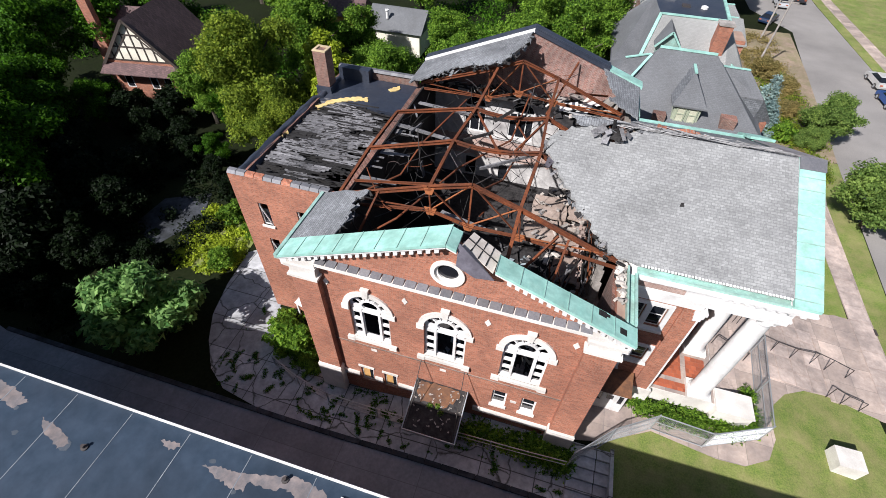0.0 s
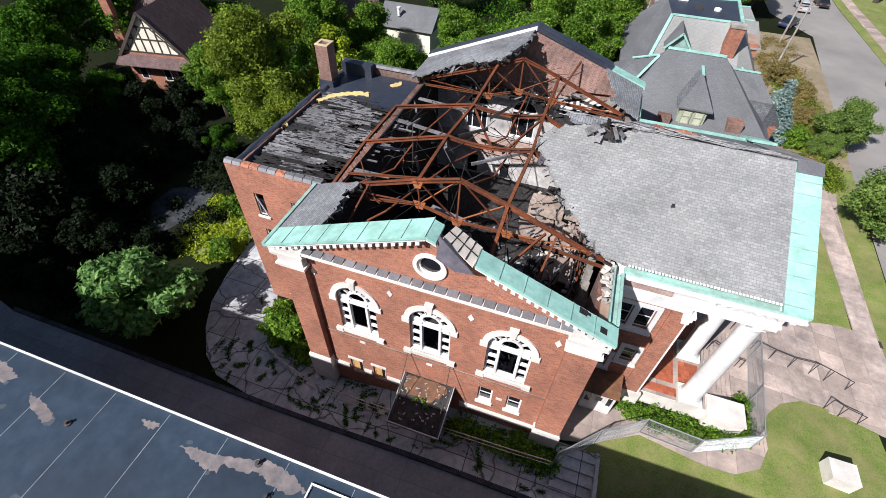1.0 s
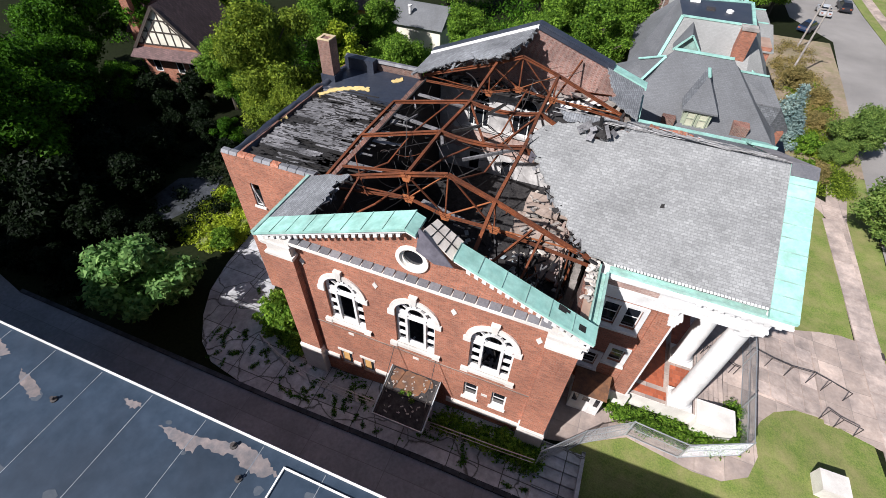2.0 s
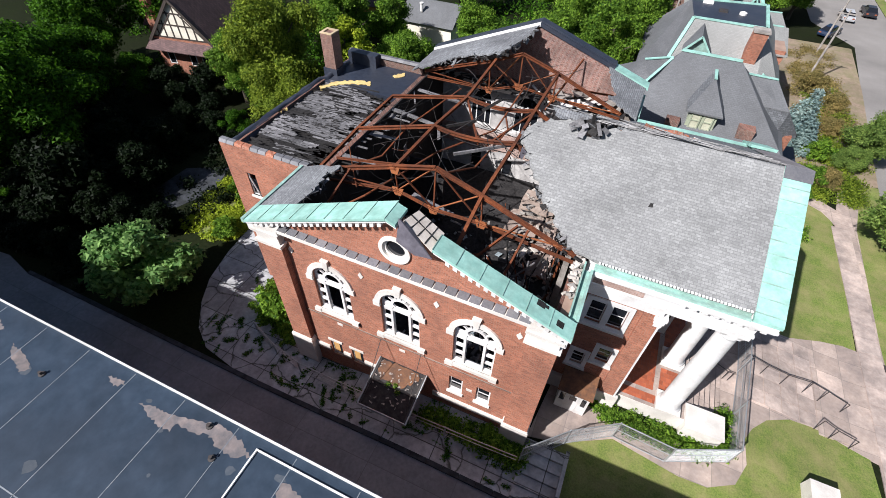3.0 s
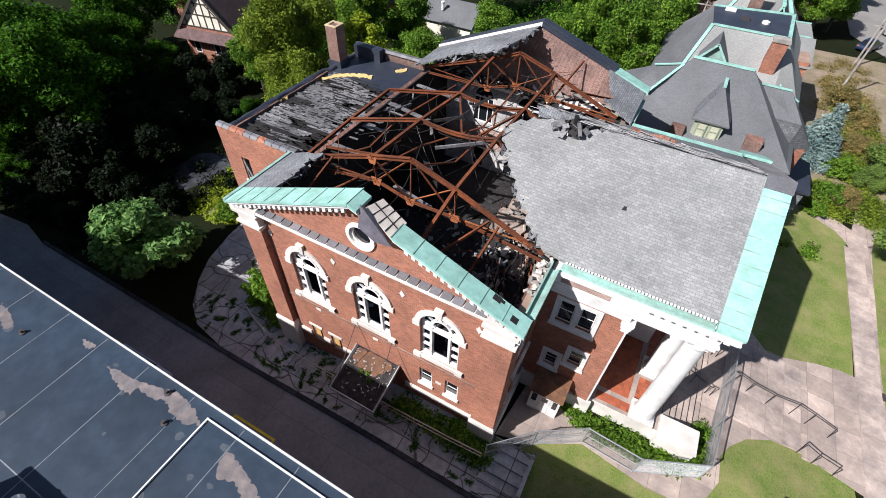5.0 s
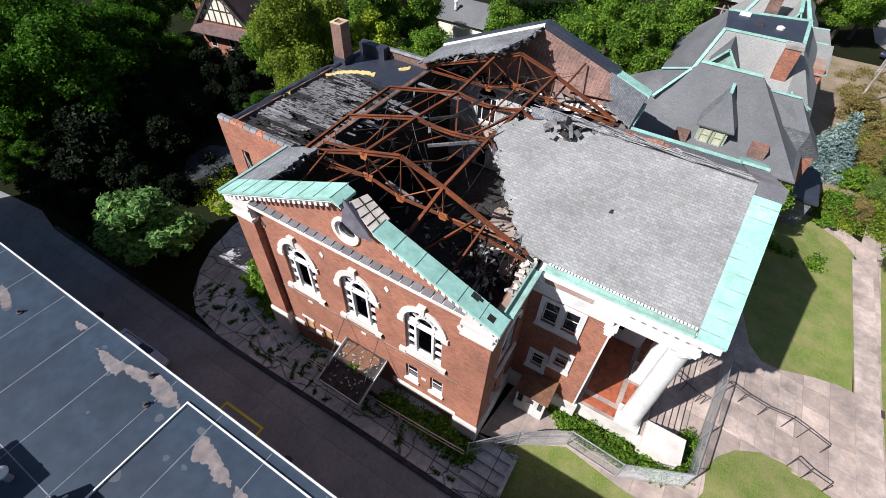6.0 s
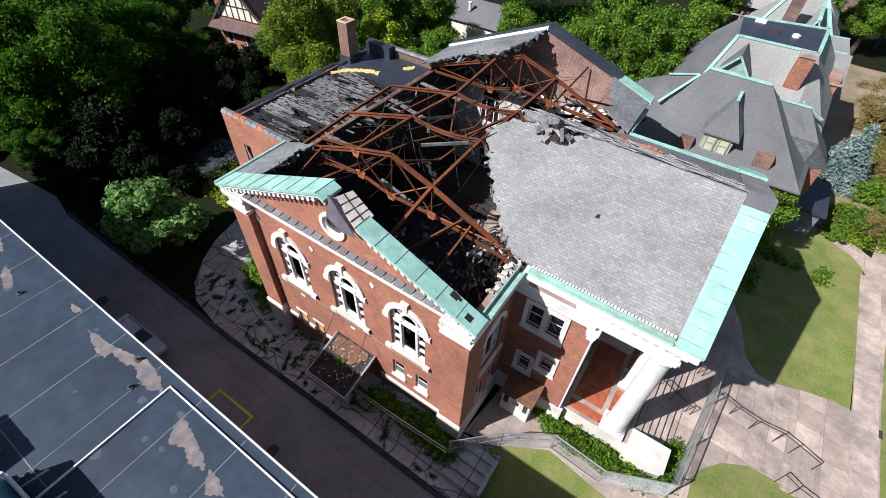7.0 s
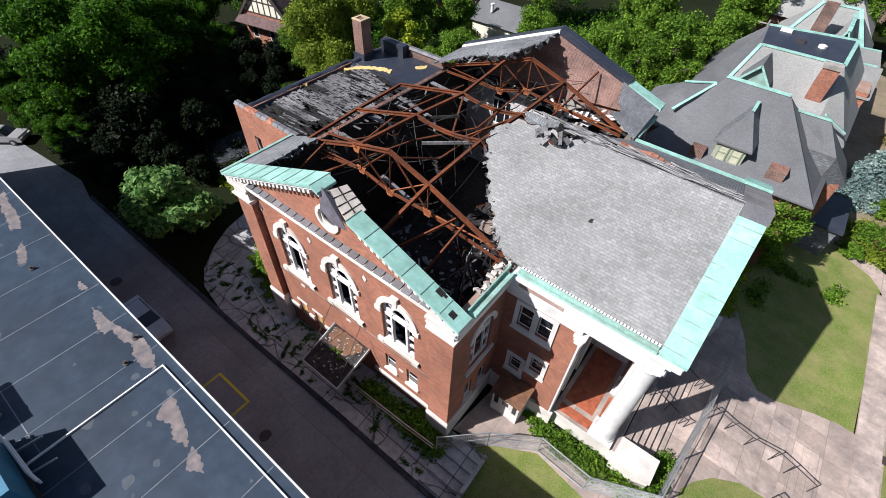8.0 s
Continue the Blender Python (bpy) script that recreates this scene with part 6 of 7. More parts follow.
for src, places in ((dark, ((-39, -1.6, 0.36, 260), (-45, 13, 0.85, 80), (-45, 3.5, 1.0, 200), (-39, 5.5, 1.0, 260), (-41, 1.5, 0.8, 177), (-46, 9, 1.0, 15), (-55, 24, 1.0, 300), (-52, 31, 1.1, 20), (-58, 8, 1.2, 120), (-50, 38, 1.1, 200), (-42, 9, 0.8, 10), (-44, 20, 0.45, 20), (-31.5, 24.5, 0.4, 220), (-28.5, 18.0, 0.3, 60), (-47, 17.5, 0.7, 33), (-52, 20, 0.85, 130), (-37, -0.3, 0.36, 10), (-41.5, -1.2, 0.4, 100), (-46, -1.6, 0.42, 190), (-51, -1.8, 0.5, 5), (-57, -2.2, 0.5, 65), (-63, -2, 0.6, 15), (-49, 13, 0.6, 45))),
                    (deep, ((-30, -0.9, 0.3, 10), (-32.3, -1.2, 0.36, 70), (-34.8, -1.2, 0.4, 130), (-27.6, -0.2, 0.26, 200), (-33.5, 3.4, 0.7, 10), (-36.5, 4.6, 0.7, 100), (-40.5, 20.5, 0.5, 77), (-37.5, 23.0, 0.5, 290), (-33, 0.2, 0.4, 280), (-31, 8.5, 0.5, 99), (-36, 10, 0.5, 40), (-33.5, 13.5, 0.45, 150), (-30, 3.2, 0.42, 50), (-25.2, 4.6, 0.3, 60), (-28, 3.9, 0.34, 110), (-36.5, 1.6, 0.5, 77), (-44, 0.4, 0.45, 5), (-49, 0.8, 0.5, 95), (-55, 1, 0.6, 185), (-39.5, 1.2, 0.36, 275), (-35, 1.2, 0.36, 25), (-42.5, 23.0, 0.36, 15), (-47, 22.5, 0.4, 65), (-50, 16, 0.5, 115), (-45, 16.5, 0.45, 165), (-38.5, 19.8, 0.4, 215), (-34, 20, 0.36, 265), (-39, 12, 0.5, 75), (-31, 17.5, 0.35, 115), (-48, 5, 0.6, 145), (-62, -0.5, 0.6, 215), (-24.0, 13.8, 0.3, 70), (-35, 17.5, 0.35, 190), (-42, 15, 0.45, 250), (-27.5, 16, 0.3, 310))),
                    (tall, ((-33.8, 24.8, 0.66, 40), (-12, 26.5, 0.62, 200), (-5, 28.5, 0.55, 20), (-7.5, 33, 0.75, 100), (-16.5, 28.5, 0.6, 300), (-14, 25.5, 0.5, 10), (-9.5, 29.5, 0.6, 80), (-17.5, 33, 0.65, 160), (-5, 32.5, 0.62, 230), (0.5, 35.5, 0.62, 300), (-23, 41, 0.7, 20), (-15, 31, 0.72, 0), (-9, 35, 0.75, 60), (-3, 40, 0.8, 120), (3, 43, 0.85, 170), (-27, 36, 0.9, 220), (-33, 44, 1.0, 270), (-12, 42, 0.75, 320), (6.5, 50, 0.8, 15), (-2, 52, 0.9, 75), (-40, 52, 1.1, 130), (-22, 62, 1.0, 10), (-8, 66, 1.0, 100), (5, 70, 1.0, 200), (52, 75, 1.0, 40), (50, 100, 1.1, 90), (24, 80, 0.9, 140), (27.0, 85.0, 0.7, 40), (54, 62, 0.9, 310), (16, 76, 1.0, 190), (28, 100, 1.0, 240), (38, 118, 1.2, 290), (54, 50, 0.9, 10), (-50, 60, 1.2, 70), (10, 92, 1.1, 50), (-15, 90, 1.2, 60), (-40, 80, 1.2, 20), (-65, 40, 1.2, 200))),
                    (olive, ((-25.0, 22.0, 1.1, 0), (-31.5, 29, 0.8, 140), (-20.8, 18.2, 0.7, 220))), (yell, ((-21, 27.5, 1.0, 0), (-18.5, 24, 0.8, 130))),
                    (bush, ((-20.7, 0.0, 1.2, 0),)), (low_tree, ((31.2, 27.8, 1.2, 0), (31.4, 43.0, 0.95, 90), (29.2, 40.0, 0.5, 200))),
                    (shrub, ((-11.9, 2.1, 1.2, 0), (-10.4, 1.3, 1.15, 100), (-9.2, 0.5, 0.75, 200), (-20.4, 6.6, 0.9, 30), (-19.6, 10.5, 0.9, 60), (-22.5, 11.5, 1.0, 90), (25.5, 36, 1.0, 10), (26.5, 41, 1.1, 60), (24.5, 33, 0.7, 10))),
                    (dry, ((28.5, 47, 0.8, 0), (29.5, 53, 0.9, 60), (27, 36, 0.8, 120), (27.5, 57, 1.2, 200)))):
    for x, y, s, turn in places:
        stand(src, x, y, s, turn)
for src in (tall, dark, deep, olive, yell, bush, shrub, dry, low_tree):
    for o in (*src.children_recursive, src):
        bpy.data.objects.remove(o)

# ---- entrance vestibule, fence, rails ----
v = thing("entrance_vestibule", "small white wooden entrance vestibule with rusty sheet roof", "porch", pose(8.65, 2.7, GZ - 0.1))
part("front", panel(bmesh.new(), [rect(0, 1.75, 0, 2.2), rect(0.12, 0.42, 1.0, 1.9), rect(0.55, 1.2, 0.05, 2.0), rect(1.36, 1.62, 1.0, 1.9)], "y", 0, 0.08), PAINT, v)
part("side", panel(bmesh.new(), [[(0.08, 0), (1.38, 0), (1.38, 2.55), (0.08, 2.2)]], "x", 1.67, 1.75), PAINT, v)
part("side", panel(bmesh.new(), [[(0.08, 0), (1.38, 0), (1.38, 2.55), (0.08, 2.2)]], "x", 0, 0.08), PAINT, v)
d = part("door", panel(bmesh.new(), [rect(0.56, 1.19, 0.06, 1.99), rect(0.68, 1.07, 1.3, 1.75)], "y", 0.02, 0.06), PAINT, v, "white panelled door")
part("pane", boxes((0.67, 1.08, 0.035, 0.045, 1.29, 1.76)), DARK_GLASS, d)
for x0, x1 in ((0.12, 0.42), (1.36, 1.62)):
    part("side_light", boxes((x0, x1, 0.035, 0.045, 1.0, 1.9)), DARK_GLASS, v)
part("roof", hexa(bmesh.new(), [(-0.12, -0.15, 2.2), (1.87, -0.15, 2.2), (1.87, 1.3, 2.6), (-0.12, 1.3, 2.6)], [(-0.12, -0.15, 2.26), (1.87, -0.15, 2.26), (1.87, 1.3, 2.67), (-0.12, 1.3, 2.67)]), RUST_SHEET, v, "rusty sheet metal roof")

fence = thing("chain_link_fence", "temporary chain-link fence with galvanised rails round the planting bed", "fence")
FP = [(7.75, -1.35), (9.8, 0.65), (12.22, 2.2), (15.1, 2.0), (18.35, 3.45), (18.6, 6.5), (18.9, 9.8), (19.0, 13.5)]
for (xa, ya), (xb, yb) in zip(FP, FP[1:]):
    za, zb = ground_z(xa, ya), ground_z(xb, yb)
    ha, hb = 0.75, 0.75
    part("top_rail", tube(bmesh.new(), [(xa, ya, ha), (xb, yb, hb)], 0.035, n=6), METAL, fence)
    part("bottom_rail", tube(bmesh.new(), [(xa, ya, za + 0.1), (xb, yb, zb + 0.1)], 0.028, n=6), METAL, fence)
    part("middle_rail", tube(bmesh.new(), [(xa, ya, (za + ha) / 2 + 0.1), (xb, yb, (zb + hb) / 2 + 0.1)], 0.022, n=6), METAL, fence)
    part("post", tube(bmesh.new(), [(xa, ya, za - 0.1), (xa, ya, ha + 0.08)], 0.04, n=6), METAL, fence)
    L = math.dist((xa, ya), (xb, yb))
    n = int(L / 0.13)
    wires = bmesh.new()
    for k in range(-14, n):
        for s in (0, 1):
            t0, t1 = k / n, (k + 14) / n
            if s:
                t0, t1 = t1, t0
            lo, hi = min(max(t0, 0), 1), min(max(t1, 0), 1)
            f0, f1 = ((lo - t0) / (t1 - t0), (hi - t0) / (t1 - t0))
            pa = Vector((xa + (xb - xa) * lo, ya + (yb - ya) * lo, za + 0.1 + (ha - za - 0.1) * f0))
            pb = Vector((xa + (xb - xa) * hi, ya + (yb - ya) * hi, za + 0.1 + (ha - za - 0.1) * f1))
            if (pb - pa).length > 0.05:
                tube(wires, [pa, pb], 0.005, n=3)
    tagged(part("wire_mesh", wires, METAL, fence), kind="stuff")


low_fence = thing("pipe_fence", "sagging galvanised pipe fence along the foot of the hall", "fence")
LP = [(-11.6, -0.1), (-9.4, -0.9), (-7.0, -1.4), (-3.6, -1.55), (-0.2, -1.6), (3.4, -1.6), (7.6, -1.45)]
for (xa, ya), (xb, yb) in zip(LP, LP[1:]):
    za, zb = ground_z(xa, ya), ground_z(xb, yb)
    for name, up, r in (("top_rail", 1.2, 0.035), ("middle_rail", 0.75, 0.025), ("bottom_rail", 0.12, 0.025)):
        part(name, tube(bmesh.new(), [(xa, ya, za + up), ((xa + xb) / 2, (ya + yb) / 2, (za + zb) / 2 + up - 0.06), (xb, yb, zb + up)], r, n=6), METAL, low_fence)
    part("post", tube(bmesh.new(), [(xa, ya, za - 0.1), (xa, ya, za + 1.28)], 0.04, n=6), METAL, low_fence)


def railing(pts, label, mat=DARK_METAL):
    r = thing("hand_railing", label, "railing")
    for a, b in zip(pts, pts[1:]):
        part("rail", tube(bmesh.new(), [a, b], 0.03, n=6), mat, r)
    for i, (x, y, z) in enumerate(pts):
        part("post", tube(bmesh.new(), [(x, y, ground_z(x, y)), (x, y, z)], 0.025, n=6), mat, r)
    return r


railing([(19.2, 10.75, -0.1), (20.3, 10.4, -0.12), (21.5, 10.25, -0.2), (22.9, 10.4, -0.3), (23.8, 10.25, -0.45), (25.1, 10.1, -0.8)], "dark iron railing along the entry walk")
railing([(23.4, 8.1, -0.5), (24.2, 7.9, -0.7), (25.3, 7.8, -0.9)], "short dark iron railing by the walk")
for y in (8.9, 12.0):
    railing([(15.9, y, 0.85), (17.0, y, 0.3), (18.0, y, -0.2), (18.3, y, -0.2)], "dark iron railing on the portico steps")
for k in range(4):
    x = 23.7 + k * 0.42
    z = ground_z(x + 0.3, 10)
    single("walk_step", boxes((x, x + 0.40, 7.9 + k * 0.05, 13.2 - k * 0.05, z - 0.2, z + 0.1)), CONCRETE, "long shallow pale concrete step", "step", "structure")
for k in range(5):
    y = 0.1 - k * 0.62
    z = GZ + 0.03 - k * 0.155
    single("corner_step", boxes((7.85, 10.05, y - 0.6, y, z - 0.5, z)), CONCRETE_OLD, "worn concrete step at the corner of the hall", "step", "structure")
single("step_side_wall", boxes((10.05, 10.25, -3.0, 0.3, -2.4, GZ + 0.1)), CONCRETE_OLD, "low concrete side wall of the steps", "wall", "structure")
single("drain_grate", boxes((28.05, 28.6, 14.7, 15.3, ground_z(28, 15) - 0.1, ground_z(28, 15) + 0.03)), DARK_METAL, "dark iron drain grate in the pavement", "drain")
mz = ground_z(-0.8, -6.75)
bm = lathe(bmesh.new(), [(0.36, mz - 0.1), (0.36, mz + 0.012), (0.3, mz + 0.016)], -0.8, -6.75, 18)
single("manhole_cover", bm, DARK_METAL, "round dark manhole cover in the alley", "manhole")
for x0, x1, y0, y1 in ((-6.7, -3.4, -6.15, -6.01), (-3.54, -3.4, -7.75, -6.15), (-6.7, -6.56, -7.75, -6.15)):
    za, zb = ground_z(x0, -6) + 0.012, ground_z(x1, -6) + 0.012
    single("yellow_line", hexa(bmesh.new(), [(x0, y0, za - 0.02), (x1, y0, zb - 0.02), (x1, y1, zb - 0.02), (x0, y1, za - 0.02)], [(x0, y0, za), (x1, y0, zb), (x1, y1, zb), (x0, y1, za)]), YELLOW, "painted yellow parking line on the alley", "marking", "structure", group="yellow bay lines")
bm = bmesh.new()
hexa(bm, [(-11.6, 3.4, 0.0), (-10.0, 3.0, 0.0), (-9.7, 4.1, 0.25), (-11.3, 4.2, 0.25)], [(-11.6, 3.4, 0.1), (-10.0, 3.0, 0.1), (-9.7, 4.1, 0.35), (-11.3, 4.2, 0.35)])
por = thing("side_porch", "small tilted white porch roof on posts by the west wing", "porch")
part("roof", bm, PAINT, por)
for x, y in ((-11.5, 3.5), (-10.1, 3.15)):
    part("post", boxes((x - 0.05, x + 0.05, y - 0.05, y + 0.05, GZ - 0.4, 0.05)), PAINT, por)
cd = thing("concrete_block", "white painted concrete block on the lawn", "block")
part("body", boxes((22.3, 23.7, 3.0, 4.2, ground_z(23, 3.5) - 0.3, -0.6)), STONE, cd)


# ---- ground cover ----
def cover(name, mat, blobs, n, size, seed, label, category="plants"):
    ob = new(name, leaf_cloud(name, mat, blobs, n, size, seed, 0.2))
    return tagged(ob, label, category, kind="stuff")


rc = random.Random(17)


def strip(x0, x1, y0, y1, k, r0, r1, zf=ground_z):
    out = []
    for _ in range(k):
        x, y = rc.uniform(x0, x1), rc.uniform(y0, y1)
        out.append((x, y, zf(x, y) + 0.05, rc.uniform(r0, r1)))
    return out


cover("ivy_bed", LEAF, strip(10.7, 13.0, 3.0, 3.9, 26, 0.2, 0.42) + strip(13.0, 15.6, 2.7, 4.1, 34, 0.2, 0.5) + strip(15.6, 18.0, 3.0, 4.2, 30, 0.2, 0.5) + strip(17.8, 18.5, 3.8, 6.4, 20, 0.25, 0.6), 13000, 0.09, 5, "green ivy and weeds in the planting bed")
cover("base_weeds", LEAF, strip(1.9, 7.9, -1.3, -0.35, 60, 0.18, 0.5) + strip(5.5, 8.2, -1.5, -0.5, 22, 0.25, 0.6), 12000, 0.1, 6, "tall weeds along the foot of the brick wall")
# Both covers below carry the yard's shade in their leaf colour.
cover("yard_growth", LEAF_PAINTED_SHADE, strip(-34, -23, 4.5, 20, 60, 0.4, 1.0), 14000, 0.14, 7, "undergrowth with the yard shade painted into its dark leaves")
cover("hedge_foot", LEAF_PAINTED_SHADE, strip(-62, -25, -2.3, 1.5, 110, 0.4, 1.0), 16000, 0.16, 27, "low growth beside the alley with shade painted into its dark leaves")
cover("tall_grass", LEAF_YELLOW, strip(-25.4, -19.4, 5.4, 12.4, 110, 0.2, 0.6), 26000, 0.1, 8, "tall yellow-green grass and weeds")
weeds = []
for _ in range(80):
    x, y, a = rc.uniform(-15.5, 8.0), rc.uniform(-2.8, 0.0), rc.uniform(0, 6.28)
    if x < -8 and rc.random() < 0.6:
        y = rc.uniform(-2.6, 3.6)
    for k in range(rc.randrange(2, 8)):
        x, y, a = x + 0.22 * math.cos(a), y + 0.22 * math.sin(a), a + rc.uniform(-0.5, 0.5)
        if -15.6 < x < 8.5 and -2.9 < y < (-0.1 if x > -8.5 else 3.8):
            weeds.append((x, y, ground_z(x, y) + 0.03, rc.uniform(0.04, 0.2)))
cover("crack_weeds", LEAF_DARK, weeds, 20000, 0.05, 9, "weeds growing in the cracks of the concrete")
cover("garden_beds", LEAF_OLIVE, strip(21, 27, 33.5, 38, 40, 0.3, 0.9) + strip(26.5, 31, 40, 60, 60, 0.4, 1.0) + strip(25, 30, 33.5, 38.5, 40, 0.4, 1.0), 34000, 0.11, 12, "mixed garden shrubs and dry flowers")
cover("dry_shrubs", LEAF_DRY, strip(25.5, 31.2, 46, 74, 85, 0.4, 1.0), 24000, 0.1, 22, "brownish dry garden shrubs along the street")
cover("hedge", LEAF_YELLOW, strip(16.2, 18.2, 19.5, 25.5, 40, 0.35, 0.6), 8000, 0.11, 13, "bright green low hedge beside the house")
ivy = [(rc.uniform(14.5, 19.3), 25.1 + rc.uniform(-0.4, 0.2), rc.uniform(0.5, 5.0), rc.uniform(0.3, 0.55)) for _ in range(70)]
ivy += [(19.0 + rc.uniform(-0.2, 0.3), rc.uniform(25.2, 28.0), rc.uniform(-1.0, 4.4), rc.uniform(0.3, 0.5)) for _ in range(30)]
cover("wall_ivy", LEAF, ivy, 14000, 0.11, 33, "green ivy climbing the brick wall under the eaves")
cover("border_plants", LEAF, strip(19.3, 22.6, 26.3, 27.3, 16, 0.25, 0.5) + strip(18.8, 19.6, 21.5, 24, 10, 0.3, 0.7) + strip(23.6, 24.6, 26.4, 28, 8, 0.3, 0.6), 3000, 0.12, 14, "small border plants at the lawn edge")
cover("wood_floor", LEAF_DARK, strip(-62, -30, 27, 52, 70, 1.0, 2.2) + strip(-26, 9, 46, 76, 70, 1.2, 2.4), 42000, 0.22, 16, "dark green undergrowth between the far trees")
cover("back_growth", LEAF, strip(-30, 8, 24, 34, 60, 0.8, 1.8) + strip(-20, 10, 34, 60, 50, 0.8, 2.0), 40000, 0.2, 15, "shrubs and undergrowth behind the hall")


# ---- spruce ----
sp = thing("blue_spruce", "blue-grey conical spruce tree in the front garden", "tree", pose(24.0, 42.5, ground_z(24, 42)) @ Matrix.Diagonal((1.22, 1.22, 0.93, 1)))
part("trunk", tube(bmesh.new(), [(0, 0, 0), (0, 0, 6.8)], 0.16, 0.03), BARK, sp)
rr = random.Random(4)
blobs = []
for k in range(16):
    z = 0.5 + k * 0.4
    R = 2.1 * (1 - k / 17.0)
    m = max(4, int(R * 6))
    for j in range(m):
        a = 2 * math.pi * (j + rr.random() * 0.5) / m
        blobs.append((R * 0.75 * math.cos(a), R * 0.75 * math.sin(a), z - 0.15 * R, 0.18 + 0.2 * R))
        if j % 2:
            blobs.append((R * 1.02 * math.cos(a), R * 1.02 * math.sin(a), z - 0.25 * R, 0.12 + 0.1 * R))
part("crown", leaf_cloud("crown", LEAF_BLUE, blobs, 16000, 0.11, 3, 0.3), LEAF_BLUE, sp)


# ---- houses ----
def poly(pts, thick=0.12):
    """A flat or sloping slab below the given corners."""
    return hexa(bmesh.new(), [(x, y, z - thick) for x, y, z in pts], pts)


def strip_bar(a, b, w=0.22, h=0.08):
    return beam(bmesh.new(), Vector(a) + Vector((0, 0, 0.05)), Vector(b) + Vector((0, 0, 0.05)), w, h)


SLATE_SIDE = material("steep_slate", (0.13, 0.14, 0.15), (0.20, 0.21, 0.22), 0.7, 12, 0.4, (0.10, 0.10, 0.105), 0.5, 0.35, pattern=("wall", 0.3, 0.16, 0.012, (0.07, 0.07, 0.075)))
SLATE_PALE = material("pale_slate", (0.26, 0.26, 0.245), (0.35, 0.35, 0.33), 0.75, 10, 0.4, (0.20, 0.20, 0.19), 0.5, 0.3, pattern=("flat", 0.2, 0.12, 0.006, (0.18, 0.18, 0.17)), vary=0.12)
TRIM_GREEN = material("sage_paint", (0.34, 0.38, 0.27), (0.42, 0.46, 0.34), 0.6, 10, 1.2, (0.22, 0.24, 0.18), 0.4, 0.1)
ROOF_TILE = material("purple_brown_roof", (0.11, 0.065, 0.06), (0.17, 0.10, 0.095), 0.8, 9, 0.5, (0.08, 0.05, 0.05), 0.5, 0.3, pattern=("flat", 0.3, 0.2, 0.012, (0.05, 0.03, 0.03)))
CREAM = material("cream_render", (0.68, 0.64, 0.52), (0.78, 0.74, 0.62), 0.85, 8, 1.0, (0.45, 0.40, 0.30), 0.4, 0.1)
TIMBER = material("dark_timber", (0.03, 0.022, 0.018), (0.06, 0.045, 0.035), 0.8, 9, 1.0, (0.09, 0.07, 0.06), 0.4, 0.2)

man = thing("slate_house", "large house with grey slate hipped roofs and green copper ridges", "house")
gz = -1.9
part("wall", boxes((9.2, 18.5, 25.9, 33.5, gz, 5.3)), BRICK, man)
part("wall", boxes((8.8, 18.0, 33.5, 49, gz, 5.6)), BRICK, man)
A, B = (9.9, 31.6, 9.6), (14.4, 31.0, 9.8)
SW, SE = (6.6, 25.3, 5.4), (19.1, 25.3, 5.5)
part("roof", poly([SW, SE, B, A]), SLATE, man, "grey slate front slope")
part("roof", poly([SE, (19.4, 33.5, 5.6), (16.4, 33.4, 7.2), B]), SLATE, man)
part("roof", poly([A, B, (16.4, 35.5, 4.9), (8.8, 35.5, 4.9)]), SLATE, man)
part("roof", poly([SW, A, (8.8, 35.5, 4.9), (5.6, 33.0, 4.2)]), SLATE, man)
part("ridge_cap", strip_bar(A, B, 0.3, 0.12), COPPER, man, "green copper ridge")
# lower west hip
W0, W1 = (7.3, 30.6, 8.7), (9.4, 31.6, 8.9)
part("side_roof", poly([(4.6, 27.0, 6.2), (9.4, 27.2, 6.4), W1, W0]), SLATE, man)
part("side_roof", poly([(4.6, 27.0, 6.2), W0, W1, (8.6, 35.0, 6.6), (4.6, 34.4, 6.0)]), SLATE, man)
part("ridge_cap", strip_bar(W0, W1), COPPER, man)
part("ridge_cap", strip_bar((7.6, 28.2, 7.4), (9.4, 31.4, 8.9)), COPPER, man)
part("wall", boxes((4.8, 9.2, 27.4, 34.0, gz, 6.0)), BRICK, man)
# east bay
part("bay_roof", poly([(16.6, 29.6, 7.3), (18.9, 29.4, 7.35), (17.5, 31.5, 8.75), (15.2, 31.3, 8.85)]), SLATE, man)
part("bay_roof", poly([(18.9, 29.4, 7.35), (20.6, 30.5, 5.2), (20.2, 33.6, 5.4), (17.5, 31.5, 8.75)]), SLATE, man)
part("bay_side", poly([(16.6, 29.6, 7.2), (18.8, 29.3, 5.4), (20.6, 30.4, 5.1), (18.9, 29.4, 7.25)], 0.2), SLATE_SIDE, man)
part("ridge_cap", strip_bar((15.2, 31.3, 8.85), (17.5, 31.5, 8.75)), COPPER, man)
part("ridge_cap", strip_bar((15.2, 31.3, 8.85), (16.6, 29.6, 7.3)), COPPER, man)
part("bay_wall", boxes((16.8, 20.2, 29.8, 33.4, gz, 5.2)), BRICK, man)
# front dormer
dm = part("dormer", boxes((11.75, 13.8, 26.15, 29.4, 5.6, 7.45)), TRIM_GREEN, man, "hipped dormer with sage green window frames")
part("dormer_roof", poly([(11.45, 25.9, 7.4), (14.1, 25.9, 7.4), (12.8, 28.3, 9.15), (12.7, 28.3, 9.15)]), SLATE, dm)
part("dormer_roof", poly([(14.1, 25.9, 7.4), (14.1, 30.0, 7.4), (12.8, 30.4, 9.15), (12.8, 28.3, 9.15)]), SLATE_SIDE, dm)
